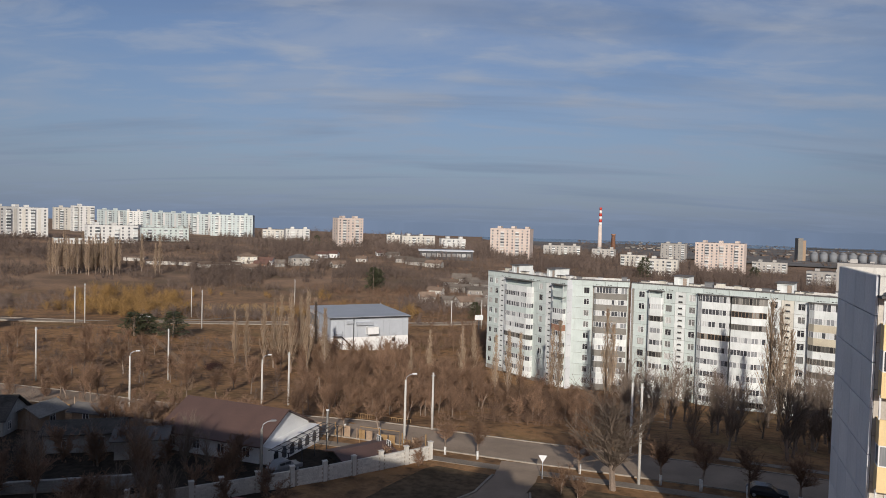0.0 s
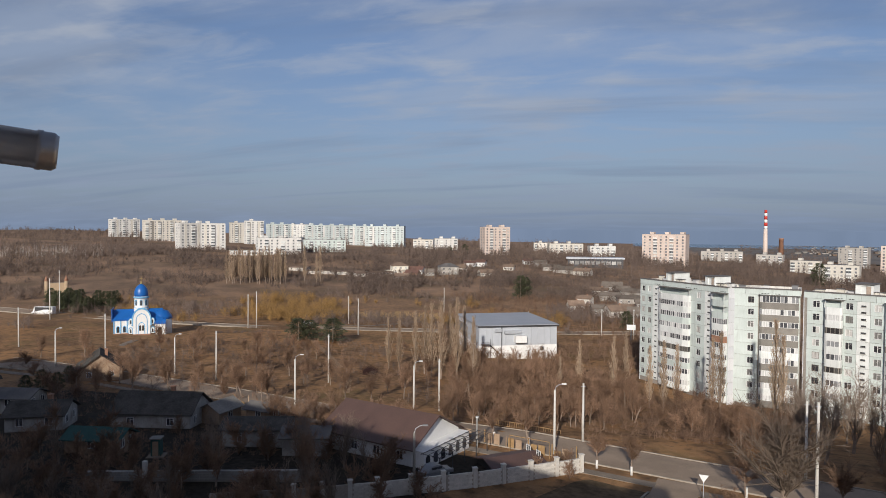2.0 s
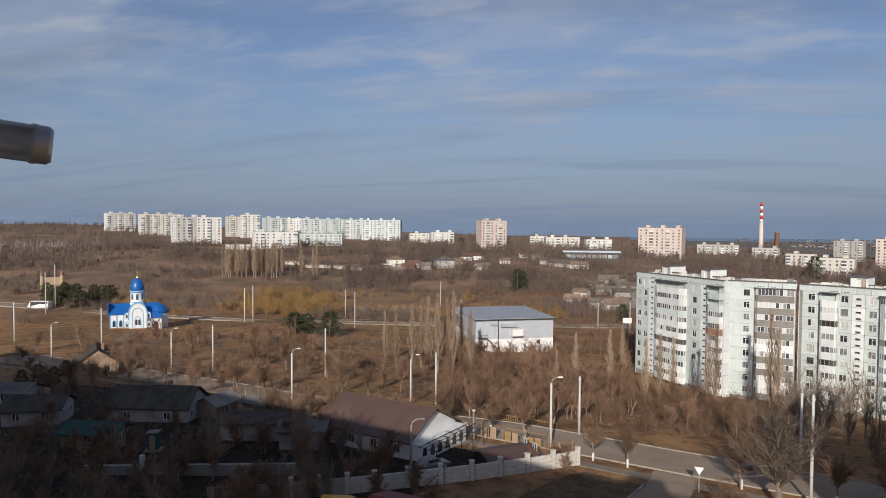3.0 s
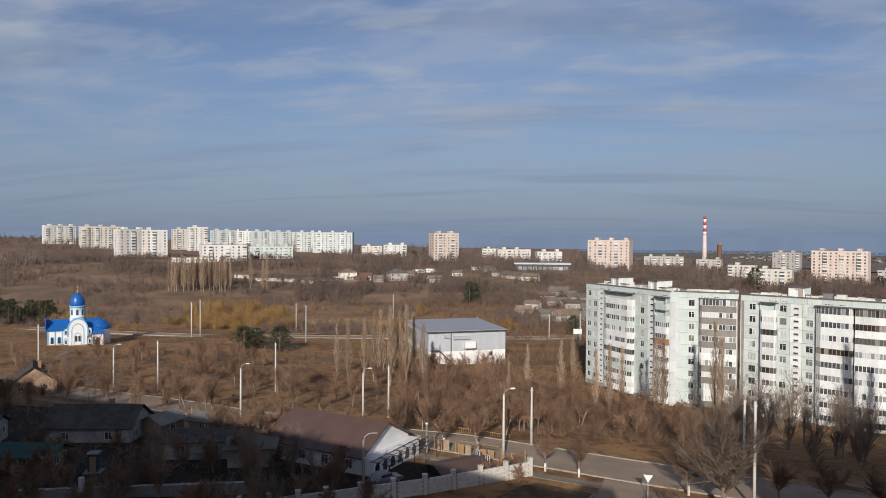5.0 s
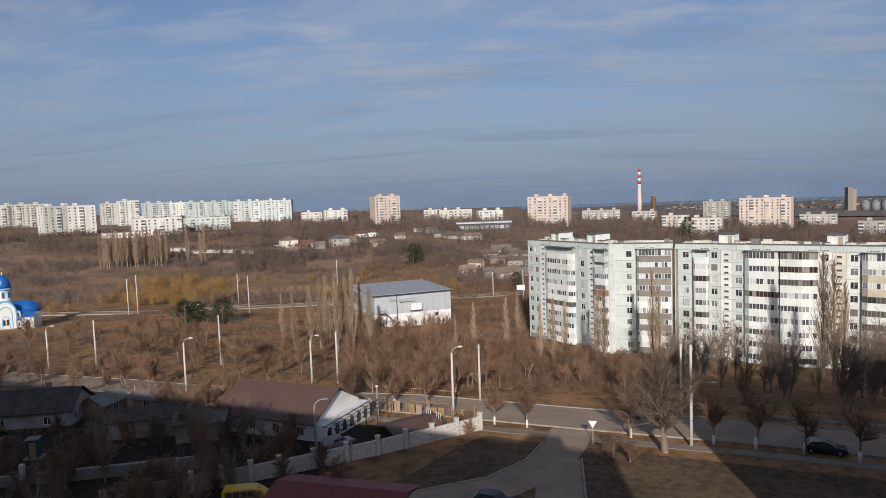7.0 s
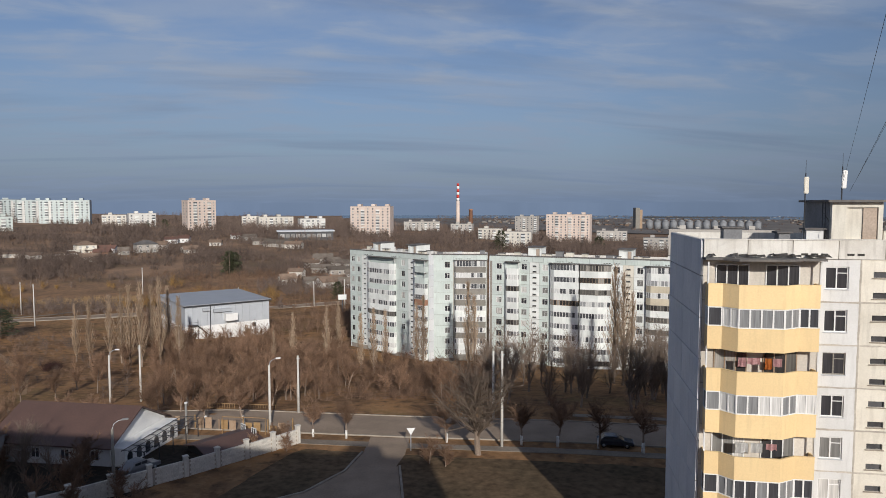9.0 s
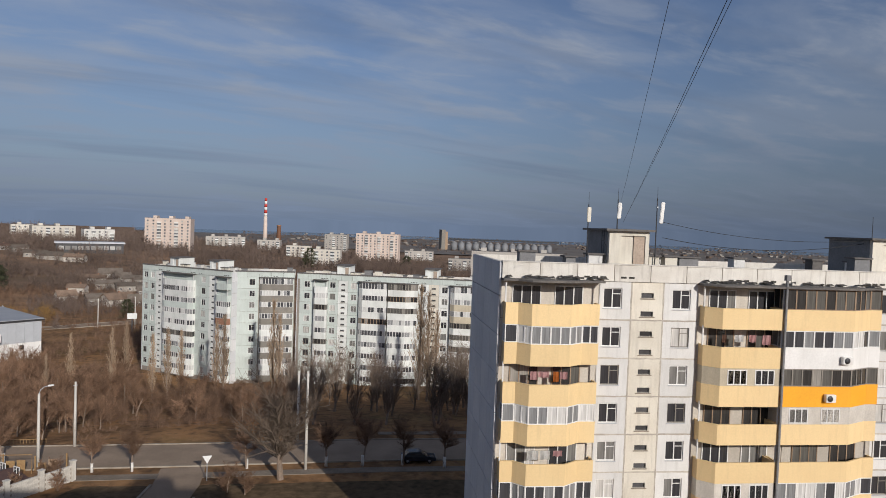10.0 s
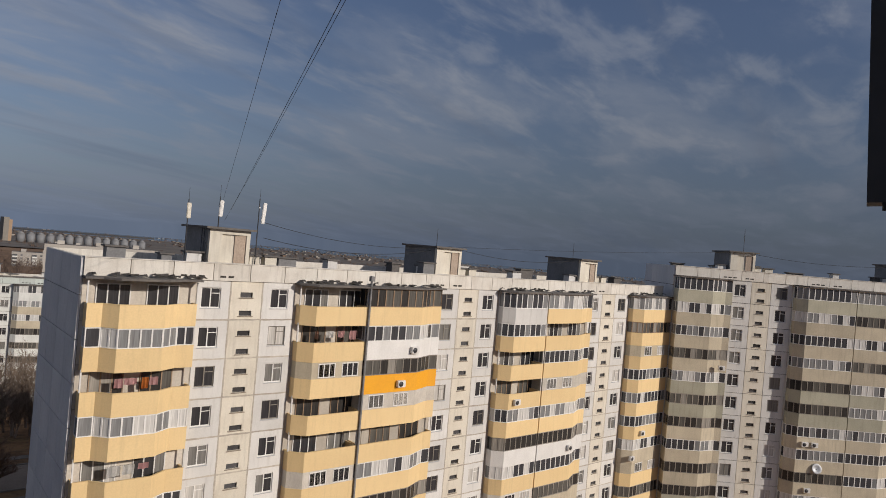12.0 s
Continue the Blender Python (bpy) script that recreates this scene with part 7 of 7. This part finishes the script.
for az, r, s in ((-14.8, 168, 0.95), (-14.0, 165, 1.0), (-13.2, 172, 0.95), (-12.6, 168, 1.05), (-12.0, 178, 0.9), (-18.5, 175, 0.7), (-17.6, 172, 0.75), (-16.2, 176, 0.8), (-15.4, 171, 0.9), (-11.2, 160, 0.85), (-2.2, 168, 0.8), (-3.8, 150, 0.6), (0.6, 165, 0.9), (1.6, 172, 0.95), (3.5, 150, 0.85), (4.6, 148, 0.95), (5.6, 150, 0.9), (8.3, 152, 1.0), (8.9, 150, 1.1), (12.8, 150, 1.3), (13.3, 148, 1.1), (25.2, 140, 1.55), (25.9, 138, 1.45), (26.6, 141, 1.2)):
    p = pol(az, r)
    plant(POPLAR[rt.randrange(3)], p.x, p.y, s * (1.25 if az < -10 else 1.0), rt, "tall narrow bare poplar", "poplars", "poplar", 1.15)
for i in range(30):
    p = pol(-31.8 + 0.178 * i + rt.uniform(-0.06, 0.06) if i < 27 else (-25.6, -24.6, -24.3)[i - 27], rt.uniform(444, 462))
    plant(POPLAR[rt.randrange(3)], p.x, p.y, rt.uniform(1.2, 1.55), rt, "tall narrow bare poplar on the slope", "poplars on the slope", "poplar", 1.25)


def pine_kind(seed):
    rg = random.Random(seed)
    bm = bmesh.new()
    tube(bm, [(0, 0, -0.2), (0, 0, 6.5)], [0.16, 0.04], 6)
    trunk = mesh_of(bm, "trunk", M_BARK)
    vs, fs = [], []
    for _ in range(1500):
        z = rg.uniform(0.7, 7.2)
        rr = 2.1 * math.sqrt(max(0.02, 1 - ((z - 2.7) / 4.7) ** 2)) * math.sqrt(rg.random()) * (0.85 + 0.25 * math.sin(z * 3.1 + seed))
        a = rg.uniform(0, math.tau)
        c = Vector((rr * math.cos(a), rr * math.sin(a), z - rr * 0.2))
        d = Vector((math.cos(a), math.sin(a), rg.uniform(-0.3, 0.6))).normalized() * rg.uniform(0.25, 0.5)
        s = d.cross(Vector((rg.gauss(0, 1), rg.gauss(0, 1), 1))).normalized() * 0.11
        k = len(vs)
        vs += [c - s, c + s, c + d + s * 0.3, c + d - s * 0.3]
        fs.append((k, k + 1, k + 2, k + 3))
    return trunk, raw_mesh("crown", [tuple(v) for v in vs], fs, M_PINE), None, 0


PINE = [pine_kind(40), pine_kind(41)]
for x, y, s in ((-97.5, 199, 1.0), (-95.2, 202.5, 0.9), (-87.2, 203, 1.08)):
    plant(PINE[rt.randrange(2)], x, y, s, rt, "dark green pine in the park", "pines", "pine", 1.95)
for i in range(22):
    p = pol(rt.uniform(-44.4, -39.8), rt.uniform(335, 372))
    plant(PINE[i % 2], p.x, p.y, rt.uniform(0.8, 1.2), rt, "dark pine in a row by the far street", "pines", "pine", 1.3)
for az, r, s in ((-44, 150, 0.5), (-45, 152, 0.55), (-46, 149, 0.5), (-43.2, 158, 0.5), (1.6, 300, 1.2), (-7.2, 400, 1.9), (-6.8, 405, 1.7), (-9.0, 230, 1.3), (15.6, 560, 2.4), (23.8, 600, 2.0), (-12.0, 700, 1.5), (-13.3, 690, 1.2), (-9.8, 245, 1.1)):
    p = pol(az, r)
    plant(PINE[rt.randrange(2)], p.x, p.y, s, rt, "dark evergreen among bare trees", "pines", "pine", 1.2)


def brush(name, n, az0, az1, r0, r1, h0, h1, mat, label, blades, width, patch=0.0, seed=0, lean=0.22, wide=1.0):
    """Bare brushwood too fine to count: tufts of thin rods, thicker in patches."""
    rg = np.random.RandomState(seed)
    P = []
    while len(P) < n:
        az, r = rg.uniform(az0, az1), math.sqrt(rg.uniform(r0 * r0, r1 * r1))
        x, y = r * math.sin(radians(az)), r * math.cos(radians(az))
        grown = noise.noise((x * 0.016, y * 0.016, seed)) + 0.5 * noise.noise((x * 0.05, y * 0.05, seed + 7))
        if patch and grown < rg.uniform(-0.08 if r0 > 250 else -0.3, patch * 0.7):
            continue
        P.append((x, y, ground_z(x, y) - 0.2, 0.75 + 0.9 * min(max(grown, 0.0), 0.6) if patch and h1 > 3 else 1.0))
    P = np.array(P)
    P, H = P[:, :3], rg.uniform(h0, h1, n) * P[:, 3]
    tall = h1 >= 5.5 and blades > 9
    root, tree_h = P, H
    P, H = np.repeat(P, blades, 0), np.repeat(H, blades) * rg.uniform(0.45 if not tall else 0.7, 1.0, n * blades)
    m = len(P)
    A = rg.uniform(0, math.tau, m)
    W = width * rg.uniform(0.6, 1.4, m)
    if tall:
        # twigs leave the stem at their own height and end on a rounded, uneven crown
        u = rg.uniform(0.0, 1.0, m)
        swell = np.sin(np.clip(0.22 + 0.72 * u, 0, 1) * math.pi) ** 0.7
        reach = H * (0.16 + lean * 0.62) * wide * swell * rg.uniform(0.35, 1.1, m)
        out = np.stack([np.cos(A), np.sin(A), 0 * A], 1)
        base = P + out * (reach * 0.12)[:, None]
        base[:, 2] += H * (0.10 + 0.45 * u)
        tip = P + out * reach[:, None]
        tip[:, 2] += H * (0.34 + 0.66 * u)
        fork = base * 0.5 + tip * 0.5
        B = A + rg.normal(0, 0.9, m)
        end = fork + np.stack([np.cos(B), np.sin(B), 0.9 + 0 * B], 1) * (H * 0.17 * rg.uniform(0.5, 1.2, m))[:, None]
        top = root + np.stack([rg.normal(0, 0.04, n) * tree_h, rg.normal(0, 0.04, n) * tree_h, tree_h * 0.8], 1)
        base, tip = np.concatenate([base, fork, root]), np.concatenate([tip, end, top])
        W = np.concatenate([W, W * 0.75, np.full(n, width * 2.2)])
        A = np.concatenate([A, B, rg.uniform(0, math.tau, n)])
    else:
        L = np.abs(rg.normal(0, lean, m))
        base = P + np.stack([np.cos(A), np.sin(A), 0 * A], 1) * (rg.uniform(0, 1, m) * H * 0.22 * wide)[:, None]
        tip = base + np.stack([np.cos(A) * L * H * wide, np.sin(A) * L * H * wide, H], 1)
    # each rod: a tapered three-cornered spike
    ring = [base + np.stack([np.cos(A + a), np.sin(A + a), 0 * A], 1) * W[:, None] * 0.8 for a in (0.4, 2.5, 4.6)]
    V = np.stack([*ring, tip], 1).reshape(-1, 3)
    F = (np.arange(len(A))[:, None, None] * 4 + np.array([(0, 1, 3), (1, 2, 3), (2, 0, 3)])[None]).reshape(-1, 3)
    tagged(put(name, raw_mesh(name, V, F, mat)), label, "brushwood", kind="stuff")


brush("brushwood", 3000, -52, 10, 385, 660, 3.0, 9.5, M_GREYWOOD, "grey-brown bare woodland on the hillside", 26, 0.085, 0.34, 1, 0.5, 1.4)
brush("brushwood", 1100, -43, -14, 600, 690, 4, 10, M_GREYWOOD, "bare trees below the hill blocks", 18, 0.09, 0.3, 23, 0.38, 1.2)
brush("brushwood", 700, -8, 32, 545, 650, 6, 12, M_GREYWOOD, "tall bare trees before distant blocks", 18, 0.09, 0.35, 24, 0.3)
brush("willows", 300, -40, -3, 285, 370, 4.5, 9.0, M_WILLOW, "ochre bare willows in the hollow", 90, 0.05, 0.1, 2, 0.6, 1.3)
brush("brushwood", 800, -47, -3, 270, 400, 2.0, 7.0, M_GREYWOOD, "grey-brown scrub among the willows", 34, 0.05, 0.3, 22, 0.5, 1.4)
brush("reeds", 900, -33, -14, 318, 336, 1.5, 2.6, material("pale dry reeds", (0.50, 0.33, 0.17), 0.95, None, 0.2, 0.6, 2, 0.2, 0), "pale dry reed bed in the hollow", 12, 0.14, 0.05, 3)
brush("brushwood", 2100, -14, 12, 205, 400, 2.5, 7.0, M_TWIG, "reddish bare scrub behind the hall", 22, 0.05, 0.35, 4, 0.5, 1.4)
brush("brushwood", 2000, -20, 40, 400, 900, 4.0, 9.0, M_GREYWOOD, "bare trees among distant houses", 14, 0.13, 0.25, 5, 0.4, 1.2)
brush("brushwood", 900, 5, 36, 215, 420, 3.0, 8.0, M_GREYWOOD, "bare trees behind the white house", 18, 0.08, 0.2, 6)
brush("brushwood", 1900, -60, -36, 500, 900, 3, 8, M_GREYWOOD, "bare woodland on the far hill", 12, 0.16, 0.1, 7, 0.4, 1.3)
brush("birches", 110, -47.5, -40, 600, 660, 7, 10, material("pale birch stems", (0.42, 0.36, 0.31), 0.9, None, 0.5, 0.5, 3, 0.2, 0), "pale birch stems on the hill", 5, 0.14, 0, 8, 0.06)
brush("scrub", 1500, -47, -14, 122, 225, 0.5, 1.8, M_TWIG, "low dry scrub and weeds in the park", 16, 0.022, 0.2, 9, 0.4)
brush("scrub", 1500, -13, 14, 108, 190, 0.6, 2.4, M_TWIG, "low bare scrub under the thicket", 18, 0.022, 0.15, 10, 0.4)
brush("scrub", 1300, -52, -17, 60, 116, 0.4, 1.8, M_TWIG, "dry garden weeds in the shaded yards", 16, 0.016, 0.25, 11, 0.45)
brush("dry_grass", 2600, -12, 30, 58, 84, 0.10, 0.30, material("dry tufts of grass", (0.20, 0.15, 0.06), 0.95, (0.13, 0.12, 0.04), 0.3, 0.7, 2, 0.2, 0), "short dry grass tufts on the lawn", 14, 0.010, 0.3, 12, 0.7)
brush("brushwood", 800, -18, 6, 620, 760, 8, 15, M_GREYWOOD, "tall bare trees on the skyline", 14, 0.16, 0.2, 13, 0.3)
brush("brushwood", 500, 9, 26, 560, 760, 7, 13, M_GREYWOOD, "tall bare trees before distant towers", 14, 0.16, 0.2, 14, 0.25)
# far town spread on the plain
rg = random.Random(99)
bm = bmesh.new()
for _ in range(420):
    az, r = rg.uniform(14, 80), rg.uniform(1500, 4600)
    p = pol(az, r)
    w, h = rg.uniform(3, 8), rg.uniform(2, 4)
    box(bm, p.x - w, p.x + w, p.y - 5, p.y + 5, p.z - 1, p.z + h + 1.5, rg.randrange(3))
tagged(part("far_town", bm, [M_GREYWALL, M_OLDTILE, M_SLATE]), "tiny dull houses of a distant town", "houses", kind="stuff")
brush("far_trees", 3000, 10, 85, 1000, 4500, 6, 12, M_GREYWOOD, "dark bare trees of the distant plain", 5, 1.6, 0.1, 15, 0.5, 2.0)

brush("brushwood", 1300, -10, 34, 520, 780, 7, 14, M_GREYWOOD, "tall bare trees between the distant houses", 20, 0.075, 0.25, 25, 0.34, 1.2)
brush("brushwood", 600, -20, -8, 560, 720, 5, 11, M_GREYWOOD, "bare trees between hillside houses", 20, 0.08, 0.3, 26, 0.34, 1.2)
brush("bush_clump", 26, -20.6, -19.6, 163, 168, 1.6, 2.6, material("dark red shrub twigs", (0.075, 0.04, 0.034), 0.95, None, 1, 0.5, 4, 0.2, 0), "dense dark red shrub clump in the park", 60, 0.03, 0, 27, 0.5)
brush("hedge", 60, -33, -23, 238, 242, 1.0, 1.6, M_GREYWOOD, "row of dark clipped shrubs by the far street", 60, 0.04, 0, 28, 0.5)
brush("brushwood", 520, -5, 5, 318, 470, 3, 7, M_GREYWOOD, "bare orchard trees between village houses", 30, 0.05, 0.2, 29, 0.42, 1.3)
brush("brushwood", 420, -30, -8, 455, 560, 3, 7, M_GREYWOOD, "dark bare trees round the hillside houses", 30, 0.06, 0.3, 30, 0.42, 1.3)
brush("brushwood", 800, -24, 16, 840, 1000, 9, 17, M_GREYWOOD, "tall bare trees along the ridge", 18, 0.16, 0.02, 31, 0.4, 1.1)
brush("brushwood", 330, -13.5, 2.5, 114, 186, 3.5, 7.5, M_TWIG, "dense reddish bare thicket by the hall", 56, 0.022, 0.15, 32, 0.5, 1.2)
brush("brushwood", 130, 3, 15, 106, 150, 3.0, 6.5, M_TWIG, "dense bare thicket on the bank", 56, 0.022, 0.15, 33, 0.5, 1.2)
brush("brushwood", 240, -47, -14, 126, 215, 2.0, 5.8, M_GREYWOOD, "bare bushes in the park", 44, 0.022, 0.12, 35, 0.55, 1.3)
brush("brushwood", 420, 5, 34, 470, 610, 8, 14, M_GREYWOOD, "tall bare trees behind the white house", 30, 0.07, 0.15, 36, 0.45, 1.1)
brush("brushwood", 700, -60, -34, 900, 1400, 8, 15, M_GREYWOOD, "dark bare woods along the hill crest", 14, 0.22, 0.05, 37, 0.5, 1.2)
brush("brushwood", 480, -22, -1, 395, 475, 4.5, 9.0, M_GREYWOOD, "dark bare trees below the hillside houses", 36, 0.06, 0.2, 38, 0.55, 1.3)
